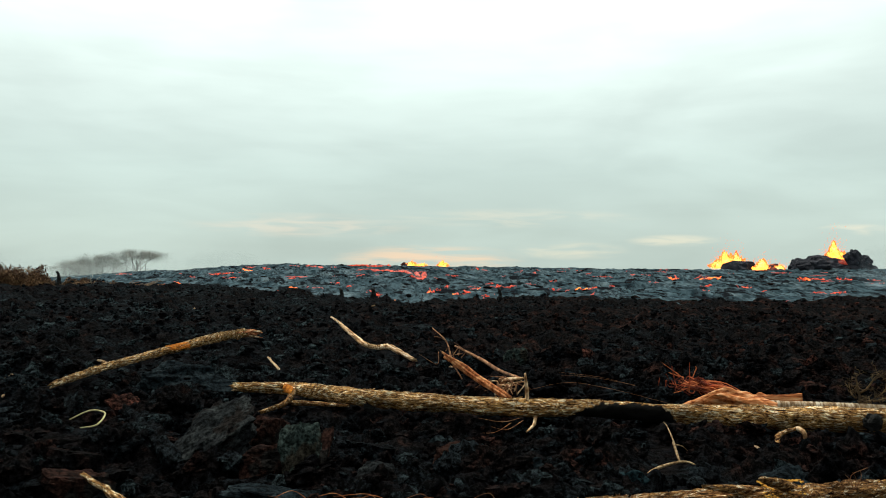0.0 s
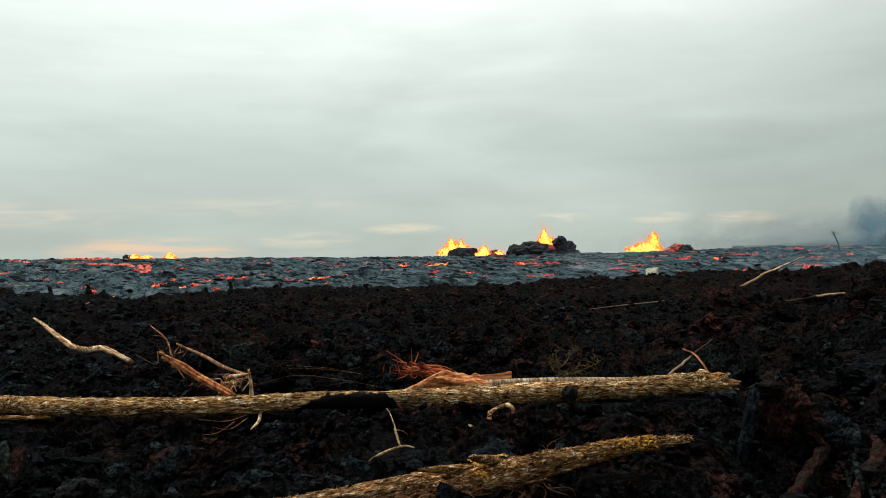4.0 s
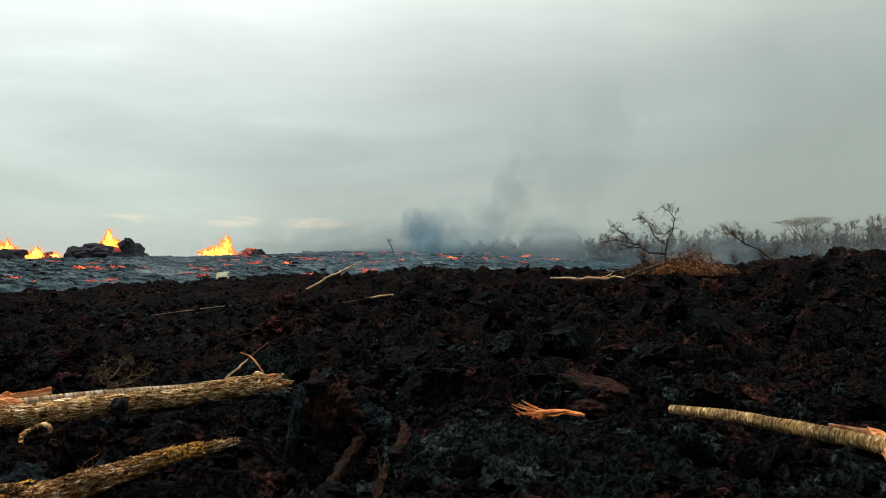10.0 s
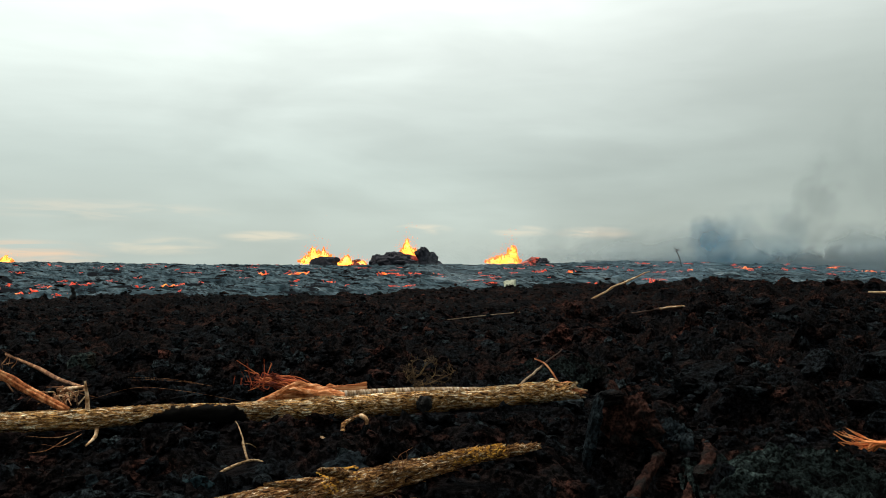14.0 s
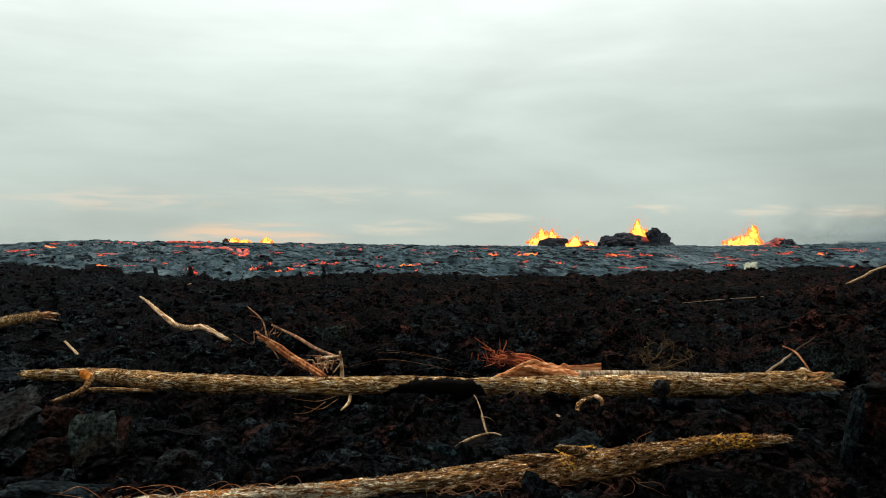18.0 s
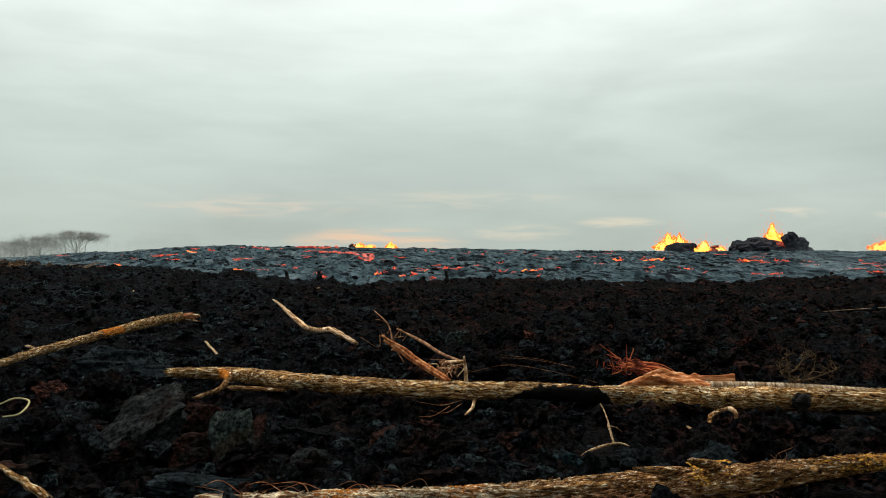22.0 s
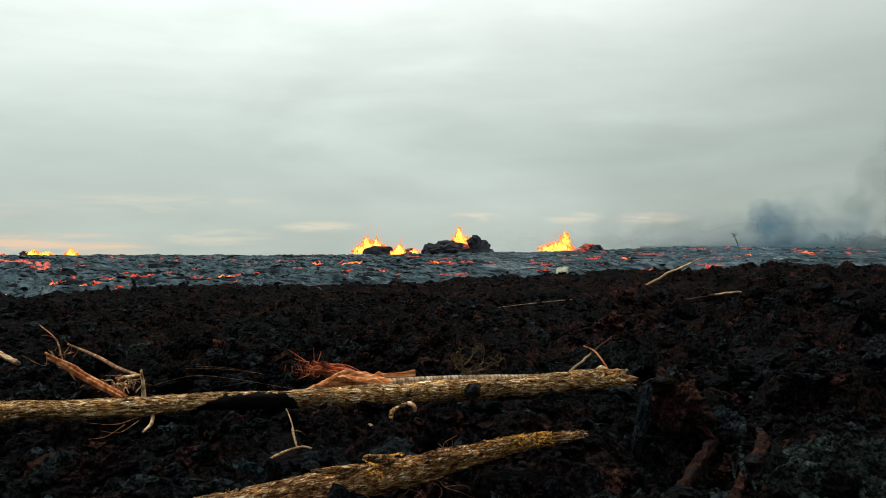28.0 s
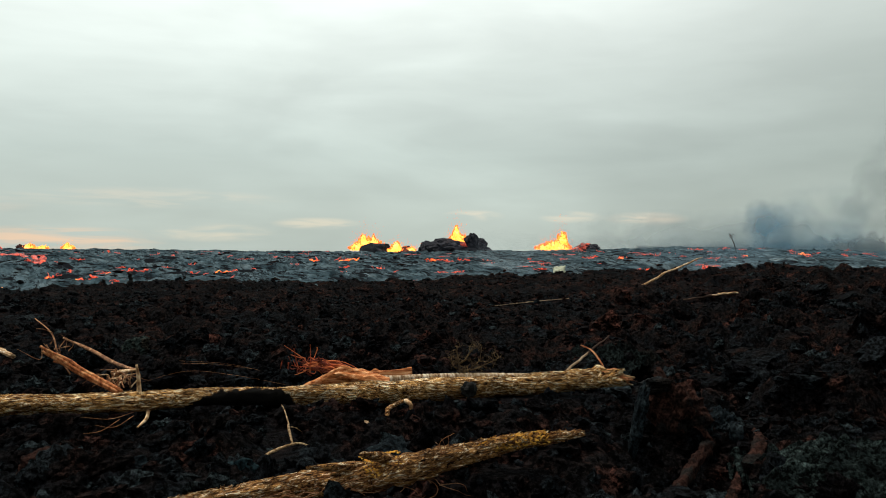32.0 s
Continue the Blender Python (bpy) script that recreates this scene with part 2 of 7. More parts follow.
def clinker_material(name, island, shift=None, stops=AA_STOPS):
    """Rough a'a: black-brown, with rusty and blue-grey patches a few metres wide and piece by piece."""
    m = bpy.data.materials.new(name)
    m.use_nodes = True
    t = m.node_tree
    b = t.nodes["Principled BSDF"]
    g = t.nodes.new("ShaderNodeNewGeometry")
    co = g.outputs["Position"]
    zone = noise_node(t, co, 0.45, 4.0, 0.6)
    own = noise_node(t, co, 4.2, 4.0, 0.6)
    fac = math_node(t, "ADD", math_node(t, "MULTIPLY", zone, 0.75), math_node(t, "MULTIPLY", own, 0.85))
    if island:
        fac = math_node(t, "ADD", fac, math_node(t, "MULTIPLY", math_node(t, "SUBTRACT", g.outputs["Random Per Island"], 0.5), 0.36))
    else:
        fac = math_node(t, "ADD", fac, math_node(t, "MULTIPLY", math_node(t, "SUBTRACT", t.nodes.new("ShaderNodeObjectInfo").outputs["Random"], 0.5), 0.3))
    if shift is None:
        # tone drifts along x: blue-grey on the left, blacker and browner to the right
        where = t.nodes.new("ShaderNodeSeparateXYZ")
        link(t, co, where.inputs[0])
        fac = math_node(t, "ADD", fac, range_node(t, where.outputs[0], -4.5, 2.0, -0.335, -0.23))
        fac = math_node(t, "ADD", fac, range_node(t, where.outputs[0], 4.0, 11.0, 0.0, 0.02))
    else:
        fac = math_node(t, "ADD", fac, shift)
    col = ramp_node(t, fac, stops)
    fine = noise_node(t, co, 20.0, 7.0, 0.74)
    col = mix_node(t, 1.0, col, range_node(t, fine, 0.43, 0.60, 0.12, 2.6), "MULTIPLY")
    col = mix_node(t, 1.0, col, range_node(t, noise_node(t, co, 60.0, 4.0, 0.75), 0.38, 0.62, 0.5, 1.6), "MULTIPLY")
    link(t, col, b.inputs["Base Color"])
    b.inputs["Roughness"].default_value, b.inputs["Specular IOR Level"].default_value = 0.95, 0.015
    n = t.nodes.new("ShaderNodeBump")
    n.inputs["Strength"].default_value, n.inputs["Distance"].default_value = 0.85, 0.026
    nodules = math_node(t, "ADD", knob_node(t, co, 11.0), math_node(t, "MULTIPLY", knob_node(t, co, 27.0), 0.5))
    link(t, math_node(t, "ADD", nodules, math_node(t, "MULTIPLY", noise_node(t, co, 16.0, 9.0, 0.82), 1.6)), n.inputs["Height"])
    link(t, n.outputs[0], b.inputs["Normal"])
    return m


def plate_material(name, dark, mid, pale, tint=None):
    """A broken face of dense lava: sandy, finely pitted, with faint streaks and a second colour in patches."""
    m = bpy.data.materials.new(name)
    m.use_nodes = True
    t = m.node_tree
    b = t.nodes["Principled BSDF"]
    co = t.nodes.new("ShaderNodeTexCoord").outputs["Object"]
    sand = noise_node(t, co, 30.0, 7.0, 0.7)
    col = ramp_node(t, noise_node(t, stretch_node(t, co, (1, 1.6, 2.2)), 5.0, 6.0, 0.62, 0.5), [(0.34, dark), (0.5, mid), (0.68, pale)])
    if tint:
        col = mix_node(t, range_node(t, noise_node(t, co, 3.2, 4.0, 0.6), 0.52, 0.60), col, tint)
    col = mix_node(t, 1.0, col, range_node(t, sand, 0.38, 0.64, 0.25, 1.9), "MULTIPLY")
    link(t, col, b.inputs["Base Color"])
    b.inputs["Roughness"].default_value, b.inputs["Specular IOR Level"].default_value = 0.95, 0.02
    n = t.nodes.new("ShaderNodeBump")
    n.inputs["Strength"].default_value, n.inputs["Distance"].default_value = 0.8, 0.014
    link(t, math_node(t, "ADD", sand, math_node(t, "MULTIPLY", knob_node(t, co, 26.0), 0.4)), n.inputs["Height"])
    link(t, n.outputs[0], b.inputs["Normal"])
    return m


def molten_material(name, stops, power, scale):
    """Molten lava: glows where its skin is torn open, dark where it has crusted."""
    m = bpy.data.materials.new(name)
    m.use_nodes = True
    t = m.node_tree
    b = t.nodes["Principled BSDF"]
    co = t.nodes.new("ShaderNodeNewGeometry").outputs["Position"]
    fac = noise_node(t, stretch_node(t, co, (1, 1, 1.6)), scale, 6.0, 0.68, 0.6)
    glow = ramp_node(t, fac, stops)
    b.inputs["Base Color"].default_value = (0.03, 0.025, 0.025, 1)
    b.inputs["Roughness"].default_value = 0.6
    link(t, glow, b.inputs["Emission Color"])
    b.inputs["Emission Strength"].default_value = power
    return m


def smoke_material(name, colour, thick, scale, seed):
    """A veil of smoke, thin towards its rim."""
    m = bpy.data.materials.new(name)
    m.use_nodes = True
    t = m.node_tree
    t.nodes.clear()
    tc = t.nodes.new("ShaderNodeTexCoord")
    uv = t.nodes.new("ShaderNodeSeparateXYZ")
    link(t, tc.outputs["UV"], uv.inputs[0])
    off = t.nodes.new("ShaderNodeMapping")
    off.inputs["Location"].default_value = (seed * 3.1, seed * 7.7, seed)
    link(t, tc.outputs["Object"], off.inputs["Vector"])
    curl = noise_node(t, off.outputs[0], scale, 4.0, 0.48, 0.35)
    du = math_node(t, "POWER", math_node(t, "ABSOLUTE", math_node(t, "MULTIPLY", math_node(t, "SUBTRACT", uv.outputs[0], 0.5), 2.0)), 2.0)
    dv = math_node(t, "POWER", math_node(t, "ABSOLUTE", math_node(t, "MULTIPLY", math_node(t, "SUBTRACT", uv.outputs[1], 0.35), 1.55)), 2.0)
    rim = math_node(t, "ADD", math_node(t, "ADD", du, dv), math_node(t, "MULTIPLY", math_node(t, "SUBTRACT", curl, 0.5), 2.8))
    alpha = math_node(t, "MULTIPLY", range_node(t, rim, 1.0, -0.7), thick)
    alpha = math_node(t, "MULTIPLY", alpha, range_node(t, curl, 0.25, 0.7, 0.5, 1.0))
    alpha = math_node(t, "MULTIPLY", alpha, range_node(t, math_node(t, "MAXIMUM", du, dv), 1.0, 0.55))
    d = t.nodes.new("ShaderNodeBsdfDiffuse")
    d.inputs[0].default_value = (*colour, 1)
    tl = t.nodes.new("ShaderNodeBsdfTranslucent")
    tl.inputs[0].default_value = (*colour, 1)
    half = t.nodes.new("ShaderNodeMixShader")
    link(t, d.outputs[0], half.inputs[1]), link(t, tl.outputs[0], half.inputs[2])
    clearer = t.nodes.new("ShaderNodeBsdfTransparent")
    mx = t.nodes.new("ShaderNodeMixShader")
    link(t, alpha, mx.inputs[0]), link(t, clearer.outputs[0], mx.inputs[1]), link(t, half.outputs[0], mx.inputs[2])
    link(t, mx.outputs[0], t.nodes.new("ShaderNodeOutputMaterial").inputs[0])
    return m


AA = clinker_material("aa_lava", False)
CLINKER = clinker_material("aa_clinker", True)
GREEN_CRUST = clinker_material("grey_green_crust", False, -0.27, [(0.34, (0.019, 0.027, 0.026)), (0.48, (0.0056, 0.0080, 0.0078)), (0.66, (0.0017, 0.0022, 0.0023)), (0.82, (0.007, 0.0062, 0.0055))])
RUST_ROCK = clinker_material("rusty_lava", False, -0.10)
GREY_PLATE = plate_material("grey_lava_plate", (0.004, 0.0043, 0.0047), (0.0095, 0.0105, 0.0112), (0.025, 0.027, 0.027), (0.0075, 0.0062, 0.0058))
BLUE_PLATE = plate_material("blue_black_lava_plate", (0.0028, 0.004, 0.005), (0.0065, 0.0095, 0.0115), (0.017, 0.023, 0.026))
GREEN_PLATE = plate_material("grey_green_lava_plate", (0.008, 0.011, 0.010), (0.019, 0.026, 0.024), (0.040, 0.050, 0.045), (0.015, 0.013, 0.010))
TEAL_PLATE = plate_material("blue_green_lava_plate", (0.005, 0.010, 0.012), (0.011, 0.021, 0.025), (0.024, 0.040, 0.044))
RUST_PLATE = plate_material("rusty_lava_plate", (0.0065, 0.004, 0.0035), (0.017, 0.008, 0.0063), (0.036, 0.016, 0.012), (0.009, 0.008, 0.0075))
BARK = bark_material("weathered_bark", (0.016, 0.006, 0.003), (0.20, 0.072, 0.021), (0.50, 0.27, 0.088), (0.93, 0.78, 0.53), 13.0)
BURNT_SHADOWED_BARK = bark_material("burnt_and_shadowed_bark", (0.016, 0.006, 0.003), (0.20, 0.072, 0.021), (0.50, 0.27, 0.088), (0.93, 0.78, 0.53), 13.0, (4.30, 0.36, 0.028))
LICHEN_BARK = bark_material("lichened_bark", (0.012, 0.005, 0.003), (0.17, 0.060, 0.022), (0.35, 0.18, 0.060), (0.86, 0.71, 0.50), 15.0, None, 0.555)
PALE_LICHEN_BARK = bark_material("bleached_lichened_bark", (0.012, 0.005, 0.003), (0.17, 0.060, 0.022), (0.35, 0.18, 0.060), (0.86, 0.71, 0.50), 15.0, None, 0.555, (1.4, 2.6))
ORANGE_LICHEN = material("orange_lichen", [(0.3, (0.20, 0.050, 0.006)), (0.5, (0.55, 0.17, 0.015)), (0.7, (0.75, 0.33, 0.045))], 22.0, bump=0.9, bump_scale=60)
YELLOW_LICHEN = material("yellow_lichen", [(0.34, (0.12, 0.045, 0.008)), (0.5, (0.50, 0.23, 0.028)), (0.68, (0.78, 0.48, 0.09))], 26.0, bump=0.9, bump_scale=60)
PALE_WOOD = material("bleached_wood", [(0.38, (0.09, 0.038, 0.014)), (0.48, (0.36, 0.19, 0.08)), (0.55, (0.56, 0.38, 0.22)), (0.66, (0.78, 0.68, 0.54))], 3.0, (0.6, 14, 14), bump=0.7, bump_scale=5)
RED_WOOD = material("split_red_wood", [(0.38, (0.09, 0.022, 0.009)), (0.5, (0.40, 0.125, 0.045)), (0.62, (0.70, 0.36, 0.18))], 5.0, (0.8, 14, 14), bump=0.9, bump_scale=8)
SPLIT_WOOD = material("split_orange_wood", [(0.36, (0.12, 0.03, 0.011)), (0.5, (0.42, 0.13, 0.042)), (0.64, (0.70, 0.34, 0.15))], 16.0, bump=0.6, bump_scale=30)
PALE_TWIG = material("pale_stripped_twig", [(0.36, (0.15, 0.07, 0.03)), (0.48, (0.36, 0.21, 0.10)), (0.64, (0.68, 0.53, 0.36))], 14.0, bump=0.5, bump_scale=30)
FORK_TWIG = material("yellow_brown_twig", [(0.34, (0.05, 0.025, 0.010)), (0.46, (0.20, 0.11, 0.045)), (0.62, (0.48, 0.34, 0.20))], 30.0, bump=0.9, bump_scale=50)
BROWN_TWIG = material("red_brown_twig", [(0.34, (0.07, 0.025, 0.011)), (0.5, (0.21, 0.09, 0.04)), (0.66, (0.42, 0.23, 0.12))], 12.0, bump=0.4, bump_scale=30)
PALM_STEM = material("grey_brown_palm_stem", [(0.36, (0.10, 0.05, 0.025)), (0.48, (0.34, 0.22, 0.12)), (0.62, (0.64, 0.54, 0.42))], 4.0, (9, 2.5, 2.5), bump=0.8, bump_scale=4)
GREY_TWIG = material("grey_twig", [(0.3, (0.09, 0.055, 0.03)), (0.5, (0.24, 0.16, 0.10)), (0.7, (0.44, 0.34, 0.25))], 6.0, bump=0.3)
DARK_TWIG = material("dark_twig", [(0.3, (0.016, 0.010, 0.008)), (0.5, (0.045, 0.026, 0.019)), (0.7, (0.095, 0.055, 0.038))], 4.0, bump=0.3)
CHAR = material("charred_wood", [(0.3, (0.006, 0.006, 0.006)), (0.6, (0.014, 0.013, 0.012)), (0.8, (0.03, 0.028, 0.026))], 8.0, (1, 4, 4), bump=0.9, bump_scale=14)
PALM_SKIN = material("ringed_palm_skin", [(0.34, (0.05, 0.022, 0.008)), (0.44, (0.17, 0.088, 0.028)), (0.56, (0.29, 0.185, 0.066)), (0.66, (0.56, 0.51, 0.41))], 3.2, (20, 5, 5), bump=0.8, bump_scale=9, stain=0.6, stain_scale=4.5)
SHEATH = material("dry_palm_sheath", [(0.36, (0.20, 0.052, 0.016)), (0.5, (0.55, 0.19, 0.062)), (0.64, (0.80, 0.46, 0.24))], 2.6, (1, 14, 14), bump=0.5, bump_scale=10)
FIBRE = material("rusty_palm_fibre", [(0.3, (0.10, 0.016, 0.007)), (0.5, (0.36, 0.062, 0.02)), (0.7, (0.58, 0.17, 0.055))], 8.0, bump=0.0, island=0.6)
STRAW = material("orange_dry_frond", [(0.3, (0.34, 0.085, 0.025)), (0.5, (0.64, 0.19, 0.055)), (0.7, (0.80, 0.38, 0.15))], 8.0, bump=0.0, island=0.4)
VINE_TWIG = material("olive_twig", [(0.3, (0.02, 0.012, 0.006)), (0.5, (0.075, 0.045, 0.020)), (0.7, (0.24, 0.16, 0.07))], 9.0, bump=0.5)
VINE = material("yellow_vine", [(0.3, (0.35, 0.28, 0.12)), (0.6, (0.58, 0.5, 0.26))], 9.0, bump=0.2)
DRY_LEAF = material("dry_brown_leaves", [(0.2, (0.024, 0.011, 0.007)), (0.42, (0.09, 0.038, 0.016)), (0.64, (0.22, 0.090, 0.034)), (0.88, (0.52, 0.27, 0.115))], 2.0, bump=0.0, island=0.7)
RED_LEAF = material("withered_red_leaves", [(0.25, (0.05, 0.02, 0.015)), (0.5, (0.12, 0.05, 0.035)), (0.75, (0.2, 0.10, 0.06))], 2.0, bump=0.0, island=0.7)
WOODS = material("scorched_foliage", [(0.25, (0.065, 0.052, 0.046)), (0.5, (0.09, 0.072, 0.062)), (0.75, (0.12, 0.096, 0.082))], 0.6, bump=0.0, island=0.2)
TRUNK = material("grey_trunk", [(0.3, (0.10, 0.09, 0.08)), (0.6, (0.20, 0.185, 0.165))], 3.0, bump=0.2)
# the far crowns' haze is mixed into this leaf colour, paler than the foliage
UMBRELLA = material("haze_paled_albizia_foliage", [(0.25, (0.25, 0.245, 0.215)), (0.5, (0.31, 0.30, 0.265)), (0.75, (0.38, 0.365, 0.325))], 0.6, bump=0.0, island=0.2)
SCRUB_LEAF = material("scorched_scrub_leaves", [(0.22, (0.035, 0.019, 0.012)), (0.45, (0.10, 0.052, 0.027)), (0.68, (0.20, 0.11, 0.055)), (0.9, (0.40, 0.25, 0.14))], 2.0, bump=0.0, island=0.6)
PALE_STONE = material("bleached_stone", [(0.3, (0.18, 0.19, 0.14)), (0.5, (0.36, 0.37, 0.27)), (0.7, (0.5, 0.5, 0.38))], 1.5, bump=0.6, bump_scale=4)
CONE_ROCK = material("spatter_rock", [(0.3, (0.014, 0.015, 0.021)), (0.5, (0.027, 0.028, 0.038)), (0.7, (0.048, 0.045, 0.053))], 0.8, bump=0.9, bump_scale=3.0, bump_dist=0.3, stain_scale=0.3)
RED_CONE = material("hot_red_spatter", [(0.3, (0.03, 0.016, 0.014)), (0.5, (0.10, 0.03, 0.022)), (0.7, (0.2, 0.05, 0.03))], 1.0, bump=0.9, bump_scale=3.0, bump_dist=0.3)
GLOW = molten_material("breakout_glow", [(0.40, (0.02, 0.004, 0.002)), (0.47, (0.34, 0.020, 0.008)), (0.56, (0.88, 0.055, 0.014)), (0.68, (1.0, 0.17, 0.025)), (0.80, (1.0, 0.36, 0.05))], 1.15, 3.0)
HOT_GLOW = molten_material("bright_breakout_glow", [(0.34, (0.25, 0.02, 0.006)), (0.46, (0.95, 0.09, 0.015)), (0.58, (1.0, 0.30, 0.04)), (0.72, (1.0, 0.65, 0.12))], 1.7, 3.6)
FOUNTAIN = molten_material("fountain_glow", [(0.30, (1.0, 0.20, 0.015)), (0.42, (1.0, 0.29, 0.028)), (0.54, (1.0, 0.38, 0.06)), (0.68, (1.0, 0.42, 0.17))], 3.0, 0.9)
JET_RIM = molten_material("fountain_rim_glow", [(0.32, (0.9, 0.06, 0.012)), (0.48, (1.0, 0.16, 0.02)), (0.64, (1.0, 0.36, 0.04))], 1.5, 1.1)
HOT_ROCK = molten_material("hot_spatter_glow", [(0.42, (0.03, 0.008, 0.006)), (0.50, (0.22, 0.03, 0.02)), (0.60, (0.75, 0.085, 0.035)), (0.72, (1.0, 0.22, 0.06))], 1.0, 0.8)
SPATTER = molten_material("spatter_glow", [(0.35, (0.8, 0.06, 0.01)), (0.55, (1.0, 0.2, 0.03)), (0.7, (1.0, 0.45, 0.06))], 1.4, 0.9)


def crust_material():
    """Fresh pahoehoe: silvery blue-grey plates with black folds and rifts."""
    m = bpy.data.materials.new("fresh_lava_crust")
    m.use_nodes = True
    t = m.node_tree
    b = t.nodes["Principled BSDF"]
    co = t.nodes.new("ShaderNodeNewGeometry").outputs["Position"]
    turned = t.nodes.new("ShaderNodeMapping")
    turned.inputs["Rotation"].default_value, turned.inputs["Scale"].default_value = (0, 0, radians(20)), (1.0, 0.22, 1.0)
    link(t, co, turned.inputs["Vector"])
    co = turned.outputs[0]
    plate = noise_node(t, co, 0.5, 7.0, 0.66, 0.9)
    fold = noise_node(t, co, 2.4, 6.0, 0.68, 0.5)
    rift = noise_node(t, stretch_node(t, co, (0.5, 1.3, 1.0)), 0.75, 6.0, 0.72, 1.0)
    col = ramp_node(t, plate, [(0.30, (0.009, 0.014, 0.018)), (0.42, (0.029, 0.047, 0.057)), (0.53, (0.055, 0.081, 0.095)), (0.68, (0.105, 0.136, 0.150))])
    col = mix_node(t, 1.0, col, range_node(t, fold, 0.36, 0.62, 0.42, 1.28), "MULTIPLY")
    thin = range_node(t, math_node(t, "ABSOLUTE", math_node(t, "SUBTRACT", noise_node(t, stretch_node(t, co, (0.7, 1.6, 1.0)), 0.9, 5.0, 0.62, 1.4), 0.5)), 0.026, 0.006)
    thin = math_node(t, "MULTIPLY", thin, range_node(t, noise_node(t, co, 0.35, 3.0), 0.43, 0.52))
    col = mix_node(t, thin, col, (0.008, 0.009, 0.011))
    col = mix_node(t, range_node(t, rift, 0.535, 0.565), col, (0.008, 0.009, 0.011))
    link(t, col, b.inputs["Base Color"])
    b.inputs["Roughness"].default_value, b.inputs["Specular IOR Level"].default_value = 0.85, 0.0
    n = t.nodes.new("ShaderNodeBump")
    n.inputs["Strength"].default_value, n.inputs["Distance"].default_value = 0.5, 0.12
    link(t, fold, n.inputs["Height"])
    link(t, n.outputs[0], b.inputs["Normal"])
    return m


CRUST = crust_material()

# -- surfaces
def hashed(i, j, s):
    n = (i.astype(np.int64) * 374761393 + j.astype(np.int64) * 668265263 + s * 974634777) & 0xFFFFFFFF
    n = ((n ^ (n >> 13)) * 1274126177) & 0xFFFFFFFF
    return ((n ^ (n >> 16)) & 0xFFFF) / 65535.0


def vnoise(x, y, s=0):
    i, j = np.floor(x), np.floor(y)
    u, v = x - i, y - j
    u, v = u * u * (3 - 2 * u), v * v * (3 - 2 * v)
    a, b = hashed(i, j, s), hashed(i + 1, j, s)
    c, d = hashed(i, j + 1, s), hashed(i + 1, j + 1, s)
    return (a * (1 - u) + b * u) * (1 - v) + (c * (1 - u) + d * u) * v - 0.5


def fbm(x, y, s=0, n=4):
    return sum(vnoise(x * 2.03**k, y * 2.03**k, s + k) / 2**k for k in range(n))


def cells(x, y, s=0):
    """Distance to the nearest scattered point, and that point's own random number."""
    i0, j0 = np.floor(x), np.floor(y)
    best, own = np.full(x.shape, 9.0), np.zeros(x.shape)
    for di in (-1, 0, 1):
        for dj in (-1, 0, 1):
            i, j = i0 + di, j0 + dj
            d = (x - i - hashed(i, j, s)) ** 2 + (y - j - hashed(i, j, s + 7)) ** 2
            near = d < best
            best, own = np.where(near, d, best), np.where(near, hashed(i, j, s + 13), own)
    return np.sqrt(best), own


def step01(x, a, b):
    u = np.clip((x - a) / (b - a), 0, 1)
    return u * u * (3 - 2 * u)


def bearing(x, y):
    return np.degrees(np.arctan2(x, y)), np.hypot(x, y)


def aa_edge(az):
    """How far the old a'a reaches before the fresh flow begins."""
    return np.interp(az, [-60, -28, -22, -15, -9, -3, 9, 20, 27, 33, 37, 41, 47, 55, 62, 75, 110], [60, 48, 48, 42, 38, 33, 35, 35, 40, 45, 52, 47, 50, 46, 45, 60, 60])


def aa_base(x, y):
    az, r = bearing(x, y)
    side = np.interp(az, [-60, -28, -22, -14, -8, 25, 36, 42, 47, 52, 57, 61, 64, 68, 72, 76, 90], [0.5, 0.35, 0.35, 0.22, 0, 0, 0.1, 0.2, 0.62, 0.5, 0.62, 0.45, 0.6, 0.72, 1.2, 1.4, 1.4])
    z = side * step01(r, 11, 31) * (1 - step01(r, 40, 70)) + 0.10 * fbm(x * 0.22, y * 0.22, 5, 2) - 0.34 * np.clip(fbm(x * 0.55, y * 0.55, 15, 3) - 0.10, 0, 1)
    for hx, hy, deep, wide in ((4.15, 4.75, 0.40, 0.45), (4.9, 5.9, 0.25, 0.5), (-1.6, 6.1, 0.3, 0.25), (7.9, 5.2, 0.3, 0.5), (9.5, 8.0, 0.3, 0.7)):
        z = z - deep * np.exp(-((x - hx) ** 2 + (y - hy) ** 2) / wide**2)
    e = aa_edge(az)
    return z - 2.2 * step01(r, e, e + 9) * (1 - step01(r, 185, 230) * step01(az, 34, 40)) * (az < 110) * (az > -60) - 0.022 * np.clip(r - 165, 0, None) * (1 - step01(az, 34, 40)) * step01(az, -75, -50)


